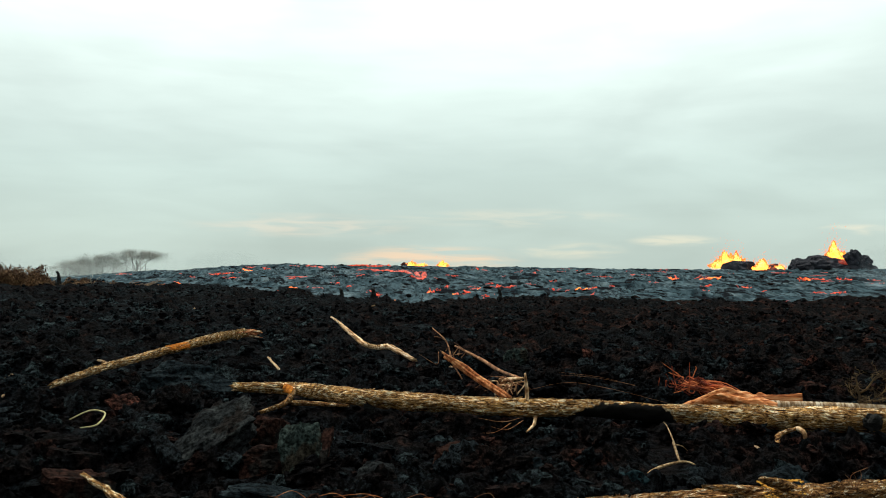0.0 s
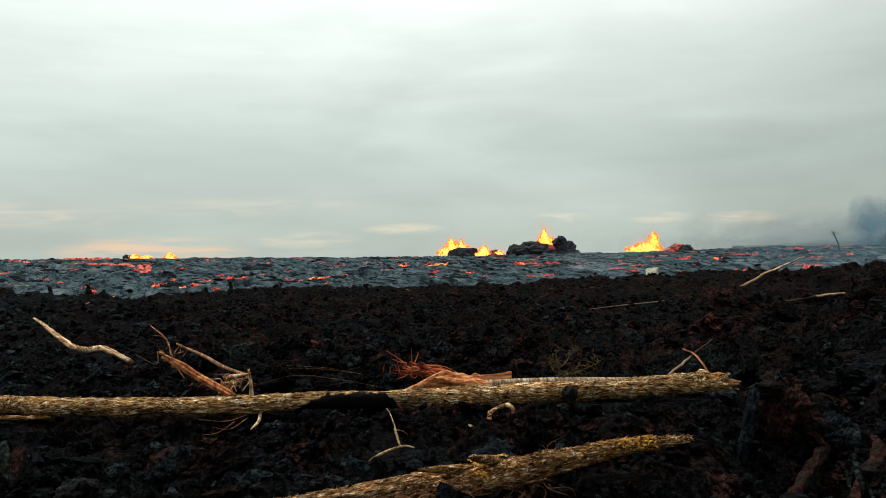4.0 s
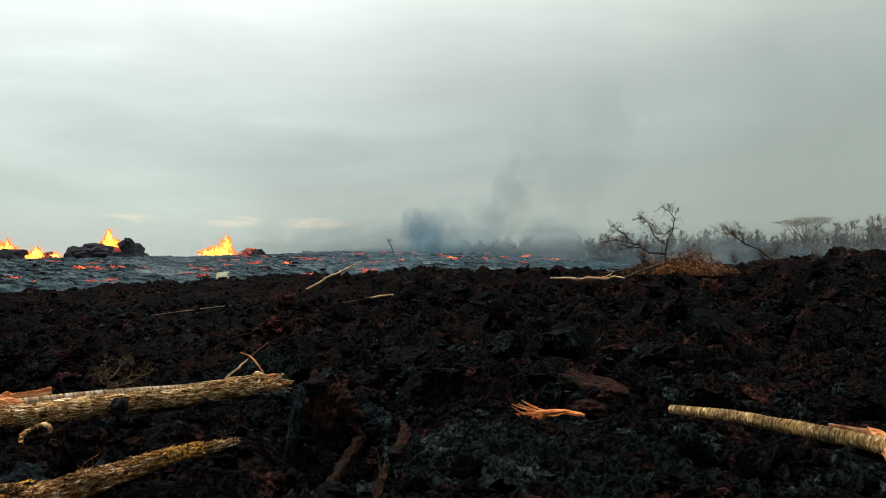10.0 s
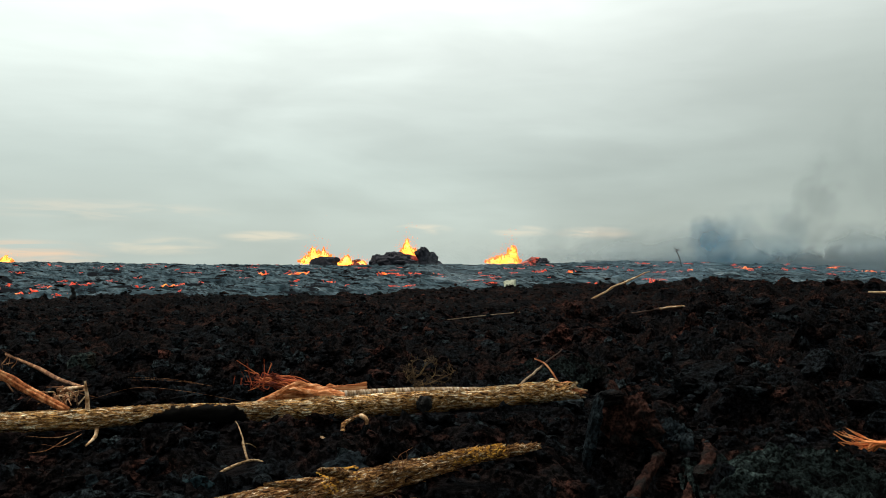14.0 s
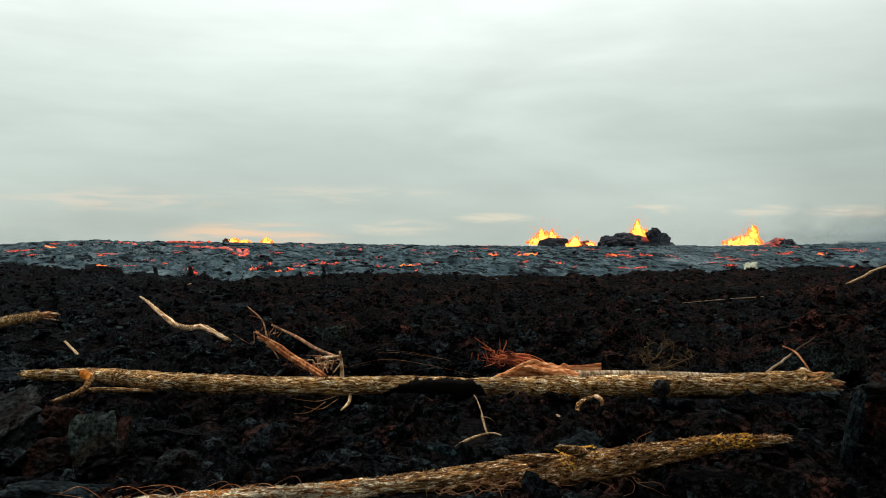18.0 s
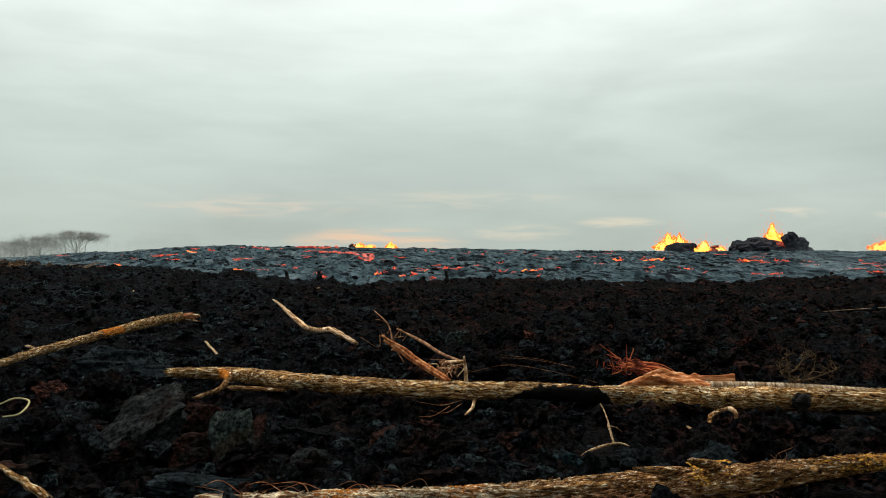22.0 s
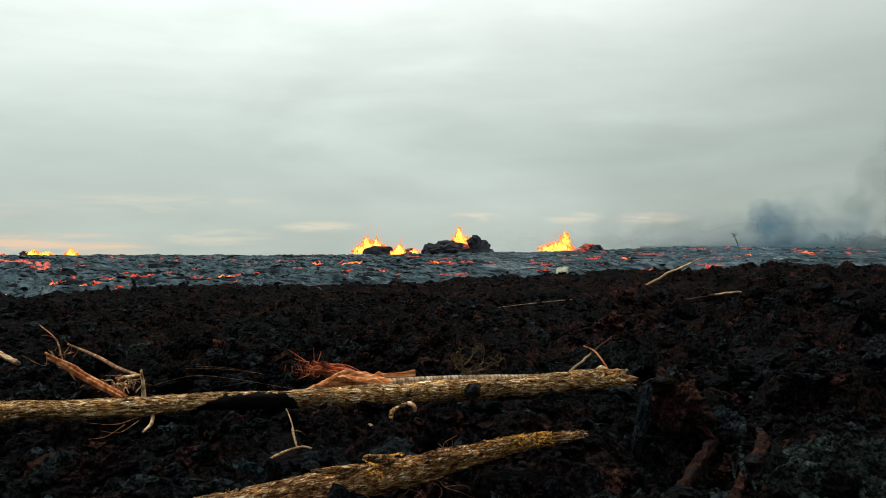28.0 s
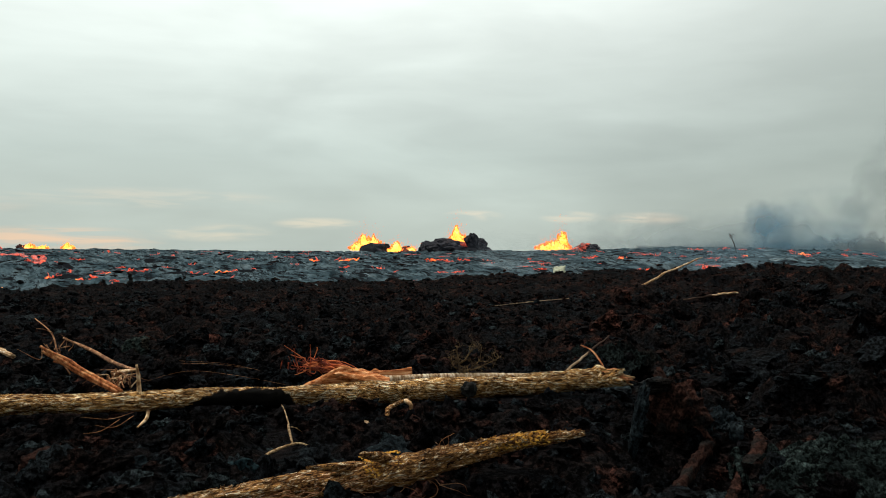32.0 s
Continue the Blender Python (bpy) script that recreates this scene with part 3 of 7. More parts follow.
def aa_relief(x, y):
    """Clinker lumps of several sizes, sunk so that their tops lie near the base."""
    _, r = bearing(x, y)
    wx, wy = x + 0.35 * fbm(x * 1.3, y * 1.3, 31, 3), y + 0.35 * fbm(x * 1.3 + 9, y * 1.3, 37, 3)
    h = 0.0
    for size, amp, s, far in ((1.9, 0.24, 41, 400), (0.75, 0.22, 53, 200), (0.30, 0.12, 67, 45), (0.13, 0.055, 79, 16)):
        d, own = cells(wx / size, wy / size, s)
        h = h + amp * (np.clip(1 - d * d * 1.5, 0, 1) * (0.45 + 0.75 * own) - 0.55) * (r < far)
    az, _ = bearing(x, y)
    d, own = cells(wx / 1.15 + 0.3, wy / 0.95, 47)
    h = h + 0.62 * step01(az, 33, 45) * step01(r, 6.0, 9) * (np.clip(1.05 - d * d * 1.9, 0, 1) * (0.35 + 0.65 * own) - 0.62)
    return h + 0.10 * fbm(x * 2.3, y * 2.3, 3, 4)


# lines along which something heavy lies pressed into the clinker: two ends and the height of its underside
BEDS = [(-2.5, 9.05, 0.7, 7.95, 0.02), (0.7, 7.95, 5.3, 6.9, 0.03), (-4.8, 9.4, -4.3, 12.2, 0.06), (-4.3, 12.2, -3.1, 13.4, 0.16), (-1.1, 4.66, 1.5, 4.88, 0.02),
        (1.5, 4.88, 3.3, 4.68, 0.06), (7.0, 3.2, 6.6, 1.3, 0.04), (-2.5, 16.8, -0.6, 12.0, 0.1), (22.4, 15.0, 22.9, 12.4, 0.62)]
BEDS += [(5.8, 4.3, 6.45, 3.6, 0.03), (1.75, 6.9, 1.5, 5.9, -0.03), (1.3, 5.85, 1.75, 5.95, -0.02), (-3.8, 7.8, -3.25, 7.2, -0.01), (-2.65, 5.5, -2.05, 4.9, 0.02),
         (16.5, 18.9, 19.4, 19.3, 0.06), (9.5, 17.3, 12.6, 18.7, 0.08), (-2.65, 11.3, -2.25, 10.8, -0.02), (19.3, 24.2, 22.0, 25.8, 0.0), (-2.1, 8.3, -1.1, 8.4, -0.05)]


def aa_height(x, y):
    z = aa_base(x, y) + aa_relief(x, y)
    for n, (x1, y1, x2, y2, low) in enumerate(BEDS):
        dx, dy = x2 - x1, y2 - y1
        u = np.clip(((x - x1) * dx + (y - y1) * dy) / (dx * dx + dy * dy), 0, 1)
        d = np.hypot(x - x1 - u * dx, y - y1 - u * dy)
        k = 1 - (step01(d, 0.16, 0.6) if n < 10 else step01(d, 0.08, 0.32))
        z = np.where(z > low, z * (1 - k) + low * k, z)
    return z


def flow_height(x, y):
    """The fresh lava flow: a low swell that rises from the edge of the a'a to its own skyline."""
    az, r = bearing(x, y)
    e = aa_edge(az)
    top = np.interp(az, [-45, -28, -24, -21, -17.7, -15, -11, -7, 5, 12, 20, 29, 33, 37, 42, 47, 53, 57, 61, 66], [-2.4, -1.6, -0.9, -0.3, 0.1, 0.75, 1.15, 1.0, 0.75, 0.6, 0.6, 0.85, 1.0, 1.3, 1.65, 1.45, 1.15, 0.3, -0.6, -2.5])
    s = np.clip((r - e) / (150 - e), -0.2, 1)
    z = -0.12 + (top + 0.12) * np.sign(s) * np.abs(s) ** 0.85 - 0.05 * np.clip(r - 158, 0, None)
    wx, wy = x + 2.0 * fbm(x * 0.2, y * 0.2, 91, 3), y + 2.0 * fbm(x * 0.2 + 5, y * 0.2, 97, 3)
    d, own = cells(wx / 5.5, wy / 3.2, 101)
    d2, own2 = cells(wx / 1.6, wy / 1.1, 103)
    z = z + 0.30 * np.clip(1 - d * d * 1.3, 0, 1) * own**2 + 0.24 * np.clip(1 - d2 * d2 * 1.4, 0, 1) * own2**2 + 0.18 * fbm(x * 0.9, y * 0.9, 107, 4) - 0.26
    _, plate = cells(wx / 8.0 + 3, wy / 4.2, 131)
    _, shard = cells(wx / 2.6, wy / 1.7 + 7, 137)
    z = z + 0.30 * (plate - 0.5) + 0.16 * (shard - 0.5)
    fold = 1 - np.abs(2 * vnoise(wx * 0.16 + 0.1 * wy, wy * 0.05, 113))
    return z + 0.06 * np.clip(fold - 0.55, 0, 1) * 2 * (0.6 + vnoise(x * 0.7, y * 0.3, 117))
# -- end surfaces


def bulk_mesh(name, verts, faces, mat, smooth=False, uv=None):
    """A mesh from arrays of corners and of triangles or quads."""
    me = bpy.data.meshes.new(name)
    verts, faces = np.asarray(verts, np.float32), np.asarray(faces, np.int32)
    me.vertices.add(len(verts))
    me.vertices.foreach_set("co", verts.ravel())
    me.loops.add(faces.size)
    me.loops.foreach_set("vertex_index", faces.ravel())
    me.polygons.add(len(faces))
    me.polygons.foreach_set("loop_start", np.arange(0, faces.size, faces.shape[1], dtype=np.int32))
    me.polygons.foreach_set("use_smooth", np.full(len(faces), smooth, dtype=bool))
    if uv is not None:
        me.uv_layers.new(name="UVMap").data.foreach_set("uv", np.asarray(uv, np.float32)[faces.ravel()].ravel())
    me.materials.append(mat)
    me.update(calc_edges=True)
    return me


def part(name, mesh, parent, label=""):
    ob = new(name, mesh)
    ob.parent = parent
    return tagged(ob, label)


def thing(name, at, label, category, group="", kind=""):
    ob = new(name)
    ob.location = at
    ob.empty_display_size = 0.1
    return tagged(ob, label, category, group, kind)


def join(pieces):
    """Several (verts, faces) as one."""
    vs, fs, n = [], [], 0
    for v, f in pieces:
        vs.append(v), fs.append(np.asarray(f) + n)
        n += len(v)
    return np.vstack(vs), np.vstack(fs)


def grid_faces(rows, cols, wrap=False):
    i, j = np.meshgrid(np.arange(rows - 1), np.arange(cols if wrap else cols - 1), indexing="ij")
    k = (j + 1) % cols
    return np.stack([i * cols + j, i * cols + k, (i + 1) * cols + k, (i + 1) * cols + j], -1).reshape(-1, 4)


def spline(points, n):
    """n points along a smooth curve through the given ones."""
    p = np.asarray(points, float)
    p = np.vstack([2 * p[0] - p[1], p, 2 * p[-1] - p[-2]])
    out = []
    for u in np.linspace(0, len(p) - 3 - 1e-6, n):
        k, f = int(u) + 1, u - int(u)
        a, b, c, d = p[k - 1], p[k], p[k + 1], p[k + 2]
        out.append(0.5 * (2 * b + (c - a) * f + (2 * a - 5 * b + 4 * c - d) * f * f + (3 * b - a - 3 * c + d) * f**3))
    return np.array(out)


def tube(points, radii, sides=8, rings=None, rough=0.0, seed=0, lump=0.0, ring_bumps=0.0, jag=0.0):
    """A limb along points: tapered, with a rough skin, swellings, and capped ends."""
    n = rings or max(3, len(points) * 3)
    c = spline(points, n)
    u = np.linspace(0, 1, n)
    r = np.interp(u, np.linspace(0, 1, len(radii)), radii)
    tan = np.gradient(c, axis=0)
    tan /= np.linalg.norm(tan, axis=1)[:, None] + 1e-9
    ref = np.array([0.0, 0, 1]) if abs(tan[:, 2]).mean() < 0.85 else np.array([1.0, 0, 0])
    a = np.cross(tan, ref)
    a /= np.linalg.norm(a, axis=1)[:, None]
    b = np.cross(a, tan)
    th = np.linspace(0, 2 * np.pi, sides, endpoint=False)
    along = np.r_[0, np.cumsum(np.linalg.norm(np.diff(c, axis=0), axis=1))]
    gx, gy = np.meshgrid(along, np.cos(th)), np.meshgrid(along, np.sin(th))
    k = 1 + lump * (vnoise(along * 2.2 + seed, along * 0 + seed, 5)[:, None] * 2)
    if rough:
        wob = fbm(gx[0].T * 9 + seed, gx[1].T * 2.2 + gy[1].T * 1.7 + seed, 11, 4) + 0.6 * fbm(gx[0].T * 3 + seed, gx[1].T * 3.5 - gy[1].T * 3.1, 19, 3)
        k = k + rough * wob
    if ring_bumps:
        k = k + ring_bumps * (np.abs(np.sin(along * 80 + 3 * vnoise(along * 3, along * 0, 3)))[:, None] - 0.5)
    rr = r[:, None] * k
    v = c[:, None] + a[:, None] * (rr * np.cos(th))[..., None] + b[:, None] * (rr * np.sin(th))[..., None]
    if jag:
        pull = np.random.default_rng(int(seed) + 5)
        v[-1] += tan[-1] * (pull.uniform(-0.2, 1.0, sides) * jag * r[-1])[:, None]
        v[0] -= tan[0] * (pull.uniform(-0.2, 1.0, sides) * jag * r[0])[:, None]
    v = v.reshape(-1, 3)
    f = grid_faces(n, sides, True)
    caps = np.vstack([c[0] - tan[0] * r[0] * (0.15 - 0.6 * (jag > 0)), c[-1] + tan[-1] * r[-1] * (0.15 - 0.6 * (jag > 0))])
    m = len(v)
    j = np.arange(sides)
    k2 = (j + 1) % sides
    lo = np.stack([np.full(sides, m), k2, j, np.full(sides, m)], -1)
    hi = np.stack([np.full(sides, m + 1), (n - 1) * sides + j, (n - 1) * sides + k2, np.full(sides, m + 1)], -1)
    tri = np.vstack([lo, hi])[:, :3]
    quads = np.vstack([f[:, [0, 1, 2]], f[:, [0, 2, 3]], tri])
    return np.vstack([v, caps]), quads


def frame_of(points):
    """The pose whose x axis runs from the first point to the last."""
    p, q = Vector(points[0]), Vector(points[-1])
    x = (q - p).normalized()
    y = Vector((0, 0, 1)).cross(x).normalized()
    z = x.cross(y)
    m = Matrix((x, y, z)).transposed().to_4x4()
    return Matrix.Translation(p) @ m


def to_local(m, points):
    inv = m.inverted()
    return [tuple(inv @ Vector(p)) for p in points]


def icosphere(sub):
    bm = bmesh.new()
    bmesh.ops.create_icosphere(bm, subdivisions=sub, radius=1.0)
    v = np.array([x.co[:] for x in bm.verts])
    f = np.array([[x.index for x in q.verts] for q in bm.faces])
    bm.free()
    return v, f


ICO = {k: icosphere(k) for k in (1, 2, 3, 4, 5)}


def lump(sub, seed, size=(1, 1, 1), crag=0.35, facet=0.0, freq=1.6):
    """A rough stone: a ball pushed about by noise, cut flat on some sides."""
    v, f = ICO[sub]
    v = v.copy()
    rng = np.random.default_rng(seed)
    o = rng.uniform(-50, 50, 3)
    p = v * freq + o
    d = fbm(p[:, 0] + 0.7 * p[:, 2], p[:, 1] - 0.6 * p[:, 2], seed % 97, 3) + fbm(p[:, 2] + 3, p[:, 0] - p[:, 1], seed % 89, 3)
    knobs = rng.normal(size=({1: 5, 2: 12, 3: 34, 4: 110}[sub], 3))
    knobs /= np.linalg.norm(knobs, axis=1)[:, None]
    gap = np.arccos(np.clip(v @ knobs.T, -1, 1)).min(1) / (2.0 / math.sqrt(len(knobs)))
    v *= (1 + crag * d + 0.55 * crag * (0.45 - np.clip(gap, 0, 1) ** 2))[:, None]
    for _ in range(int(facet)):
        n = rng.normal(size=3)
        n /= np.linalg.norm(n)
        s = v @ n - rng.uniform(0.45, 0.75)
        v -= np.clip(s, 0, None)[:, None] * n * 0.9
    return v * size, f


def turn_z(v, a):
    c, s = math.cos(a), math.sin(a)
    return np.stack([v[:, 0] * c - v[:, 1] * s, v[:, 0] * s + v[:, 1] * c, v[:, 2]], -1)


# ---------------------------------------------------------------- ground and flow
AZ_IN = np.arange(-40, 84.01, 0.2)
AZ_OUT = np.arange(86.0, 318.1, 3.0)
az_all = np.radians(np.r_[AZ_IN, AZ_OUT])
r_all = np.r_[[0.02], np.geomspace(0.4, 3.6, 26), np.exp(np.arange(math.log(3.66), math.log(70), 0.0086)), np.geomspace(71, 4500, 70)]
gr, ga = np.meshgrid(r_all, az_all, indexing="ij")
gx, gy = gr * np.sin(ga), gr * np.cos(ga)
gz = aa_height(gx.ravel(), gy.ravel()).reshape(gx.shape)
gz = np.where(gr > 70, aa_base(gx, gy) - 0.014 * np.clip(gr - 290, 0, None), gz)
ground_verts = np.stack([gx, gy, gz], -1).reshape(-1, 3)
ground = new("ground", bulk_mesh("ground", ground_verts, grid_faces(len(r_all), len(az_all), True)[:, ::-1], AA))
tagged(ground, "black and rust-brown field of broken a'a lava", "ground", kind="structure")

fa = np.radians(np.arange(-44, 68.01, 0.14))
fr = np.geomspace(30, 205, 260)
qr, qa = np.meshgrid(fr, fa, indexing="ij")
qx, qy = qr * np.sin(qa), qr * np.cos(qa)
qz = flow_height(qx.ravel(), qy.ravel()).reshape(qx.shape)
qz = qz - 1.5 * (1 - step01(qr, aa_edge(np.degrees(qa)) - 4, aa_edge(np.degrees(qa)) + 1.5))
flow = new("lava_flow", bulk_mesh("lava_flow", np.stack([qx, qy, qz], -1).reshape(-1, 3), grid_faces(len(fr), len(fa))[:, ::-1], CRUST, True))
tagged(flow, "silvery blue-grey crust of a fresh lava flow with black folds", "lava flow", kind="structure")


# ---------------------------------------------------------------- clinker
def scatter(count, r0, r1, small, large, sub, seed, power=2.2):
    """Loose clinker between two distances: lumps of a few shapes, turned and sized at random."""
    rng = np.random.default_rng(seed)
    shapes = [lump(sub, seed * 31 + k, (1, rng.uniform(0.6, 1.0), rng.uniform(0.45, 0.85)), 0.62, 1, 1.7) for k in range(12)]
    az = np.radians(rng.uniform(-36, 82, count))
    r = np.sqrt(rng.uniform(r0 * r0, r1 * r1, count))
    ok = r < aa_edge(np.degrees(az)) + 0.5
    x, y = (r * np.sin(az))[ok], (r * np.cos(az))[ok]
    z = aa_height(x, y)
    size = small + (large - small) * rng.uniform(0, 1, len(x)) ** power
    keep = np.ones(len(x), bool)
    for x1, y1, x2, y2, low in BEDS:
        dx, dy = x2 - x1, y2 - y1
        u = np.clip(((x - x1) * dx + (y - y1) * dy) / (dx * dx + dy * dy), 0, 1)
        keep &= (np.hypot(x - x1 - u * dx, y - y1 - u * dy) > 0.10 + size * 0.9) | (z + size < low + 0.03)
    pick, spin, tip = rng.integers(0, 12, len(x)), rng.uniform(0, 2 * np.pi, len(x)), rng.uniform(-0.6, 0.6, len(x))
    vs, fs, n = [], [], 0
    for k in range(12):
        v, f = shapes[k]
        i = np.where((pick == k) & keep)[0]
        if not len(i):
            continue
        c, s, ct, st = np.cos(spin[i])[:, None], np.sin(spin[i])[:, None], np.cos(tip[i])[:, None], np.sin(tip[i])[:, None]
        vx, vy, vz = v[:, 0][None], v[:, 1][None] * ct - v[:, 2][None] * st, v[:, 1][None] * st + v[:, 2][None] * ct
        p = np.stack([vx * c - vy * s, vx * s + vy * c, vz], -1) * size[i][:, None, None]
        p += np.stack([x[i], y[i], z[i] + size[i] * 0.12], -1)[:, None]
        vs.append(p.reshape(-1, 3))
        fs.append((f[None] + (np.arange(len(i)) * len(v))[:, None, None]).reshape(-1, 3) + n)
        n += len(i) * len(v)
    return np.vstack(vs), np.vstack(fs)


for label, args in (("fist-sized black and brown a'a clinker", (2300, 4.0, 11.5, 0.06, 0.16, 3, 1)), ("small black a'a clinker in the hollows", (7000, 4.0, 12, 0.03, 0.075, 2, 2)),
                    ("blocky brown-black a'a clinker", (10000, 11, 25, 0.035, 0.13, 2, 3)), ("jagged dark clinker along the flow's edge", (24000, 22, 60, 0.04, 0.12, 1, 4))):
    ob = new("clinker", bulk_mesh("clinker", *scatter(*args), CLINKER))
    tagged(ob, label, "clinker", kind="stuff")


# black crumbs and broken plates strewn over the fresh crust
r = np.random.default_rng(12)
bits = []
for k in range(1500):
    a, q = radians(r.uniform(-27, 62)), r.uniform(36, 150)
    if q < aa_edge(math.degrees(a)) - 1:
        continue
    x, y = q * math.sin(a), q * math.cos(a)
    s = r.uniform(0.05, 0.15) * (1 + q / 150)
    v, f = lump(1, int(r.integers(0, 9999)), (r.uniform(0.8, 2.6), 0.7, r.uniform(0.35, 0.8)), 0.6, 1)
    bits.append((turn_z(v * s, r.uniform(-0.5, 0.5)) + [x, y, 0], f))
crumbs, crumb_faces = join(bits)
mid = np.repeat([flow_height(b_[0][:, 0].mean(keepdims=True), b_[0][:, 1].mean(keepdims=True))[0] for b_ in bits], 12)
crumbs[:, 2] += mid
tagged(new("lava_rubble", bulk_mesh("lava_rubble", crumbs, crumb_faces, AA)), "black crumbs and broken plates on the fresh crust", "rubble", kind="stuff")

# ---------------------------------------------------------------- separate stones
rng = np.random.default_rng(77)
ROCKS = [bulk_mesh("lava_rock", *lump(4, 500 + k, (1, 0.55 + 0.4 * (k % 3) / 2, 0.45 + 0.35 * (k % 4) / 3), 0.65, 2, 1.7), AA) for k in range(12)]
placed = 0
while placed < 230:
    a, r = radians(rng.uniform(-34, 80)), math.sqrt(rng.uniform(4.3**2, 13**2))
    x, y = r * math.sin(a), r * math.cos(a)
    s = rng.uniform(0.10, 0.24)
    near = min(math.hypot(x - x1 - u * (x2 - x1), y - y1 - u * (y2 - y1)) for x1, y1, x2, y2, low in BEDS for u in [min(1, max(0, ((x - x1) * (x2 - x1) + (y - y1) * (y2 - y1)) / ((x2 - x1) ** 2 + (y2 - y1) ** 2)))])
    if near < 0.2 + s:
        continue
    z = float(aa_height(np.array([x]), np.array([y]))[0])
    ob = new("lava_rock", ROCKS[placed % 12])
    ob.matrix_world = pose(x, y, z + s * 0.05, rng.uniform(-25, 25), rng.uniform(-25, 25), rng.uniform(0, 360)) @ Matrix.Diagonal((s, s, s, 1))
    tagged(ob, "rough clinkery lava rock lying on the a'a", "rock", "loose lava rocks")
    placed += 1


BOULDERS = [bulk_mesh("lava_boulder", *lump(3, 700 + k, (1, 0.7 + 0.1 * (k % 3), 0.6 + 0.1 * (k % 4)), 0.6, 2, 1.9), AA) for k in range(10)]
for k in range(240):
    a, q = radians(rng.uniform(37, 80)), math.sqrt(rng.uniform(6.0**2, 24**2))
    x, y = q * math.sin(a), q * math.cos(a)
    s = rng.uniform(0.10, 0.25) * (0.75 + q / 30)
    if min(math.hypot(x - x1, y - y1) for x1, y1, *_ in BEDS + [(7.0, 2.2), (6.7, 1.6), (6.1, 3.9), (5.2, 3.4)]) < 0.45 + s:
        continue
    ob = new("lava_boulder", BOULDERS[k % 10])
    ob.matrix_world = pose(x, y, float(aa_height(np.array([x]), np.array([y]))[0]) + s * 0.2, rng.uniform(-20, 20), rng.uniform(-20, 20), rng.uniform(0, 360)) @ Matrix.Diagonal((s, s, s, 1))
    tagged(ob, "knobbly black lava boulder piled on the rise", "rock", "boulders on the rise")


def slab(at, size, turn, mat, label, seed, crag=0.5, facet=4):
    ob = new("lava_slab", bulk_mesh("lava_slab", *lump(4, seed, size, crag * 0.75, facet + 2, 2.4), mat))
    ob.matrix_world = pose(*at, *turn)
    tagged(ob, label, "rock")


def block(at, size, turn, mat, label, seed, planes=11, rough=0.2, sub=5):
    """A broken block of lava: flat faces that meet in worn edges, with a pitted skin."""
    r = np.random.default_rng(seed)
    v, f = ICO[sub]
    n = r.normal(size=(planes, 3))
    n /= np.linalg.norm(n, axis=1)[:, None]
    n = np.vstack([n, np.eye(3), -np.eye(3)])
    h = np.r_[r.uniform(0.68, 0.9, planes), np.full(6, 0.95)]
    near = np.sort(h[None] / np.clip(v @ n.T, 0.02, None), axis=1)
    p = v * np.minimum(near[:, 0], 1.25)[:, None]
    o = r.uniform(-40, 40, 3)
    q = p * 2.4 + o
    d = fbm(q[:, 0] + 0.7 * q[:, 2], q[:, 1] - 0.6 * q[:, 2], seed % 71, 6) + fbm(q[:, 2] * 1.7 + 3, q[:, 0] - q[:, 1], seed % 67, 4)
    p = p * (1 + rough * d)[:, None]
    ob = new("lava_block", bulk_mesh("lava_block", p * size, f, mat))
    ob.matrix_world = pose(*at, *turn)
    tagged(ob, label, "rock")


block((-3.25, 9.75, 0.06), (0.72, 0.42, 0.32), (0, 4, -12), BLUE_PLATE, "wide blue-black lava hump below a slanting log", 14, 9, 0.25)
block((-2.02, 6.62, 0.14), (0.36, 0.34, 0.17), (14, -42, 22), GREY_PLATE, "tilted grey slab of lava crust overhanging a hollow", 11, 9, 0.3)
block((-1.62, 6.95, 0.06), (0.21, 0.17, 0.15), (0, 8, 20), RUST_PLATE, "red-brown lava block beside a tilted slab", 13)
block((-1.22, 5.98, 0.10), (0.17, 0.10, 0.25), (-24, 4, -6), GREEN_PLATE, "grey-green plate of lava leaning on rubble", 12, 8, 0.2)
block((-1.08, 5.98, 0.09), (0.07, 0.10, 0.23), (-24, 4, -6), RUST_PLATE, "rusty edge stone beside a green plate", 43, 9)
block((-1.55, 6.2, 0.03), (0.19, 0.16, 0.12), (0, -6, 15), RUST_PLATE, "low brown lava block beside a plate", 44)
block((-1.28, 5.45, -0.07), (0.33, 0.22, 0.10), (-8, 4, -15), BLUE_PLATE, "low blue-grey plate of lava crust", 16, 8)
block((-0.62, 5.75, 0.0), (0.16, 0.14, 0.12), (0, 10, 30), GREY_PLATE, "small grey lava block", 45)
block((-0.1, 6.3, 0.0), (0.2, 0.16, 0.12), (5, -8, 60), RUST_PLATE, "small rusty lava block in front of a log", 46)
block((0.42, 6.0, 0.0), (0.15, 0.14, 0.12), (0, 6, 20), BLUE_PLATE, "small blue-black lump of lava", 47)
block((-2.75, 5.75, -0.06), (0.26, 0.2, 0.14), (0, 12, 35), RUST_PLATE, "rust-brown rubble block beside a stick", 48)
block((0.95, 12.2, 0.12), (0.24, 0.2, 0.17), (0, 0, 20), GREEN_PLATE, "blue-green weathered lava boulder", 15)
block((3.55, 6.1, 0.0), (0.42, 0.15, 0.10), (12, -16, 38), BLUE_PLATE, "slanting blue-grey lava plate beside the logs", 16)
block((1.12, 5.45, 0.04), (0.17, 0.14, 0.13), (0, 10, 0), TEAL_PLATE, "blue-green lump of lava crust beside a log", 17)
block((7.0, 4.1, 0.03), (0.26, 0.24, 0.12), (0, 6, 20), RUST_PLATE, "flat rust-brown lava stone", 18)
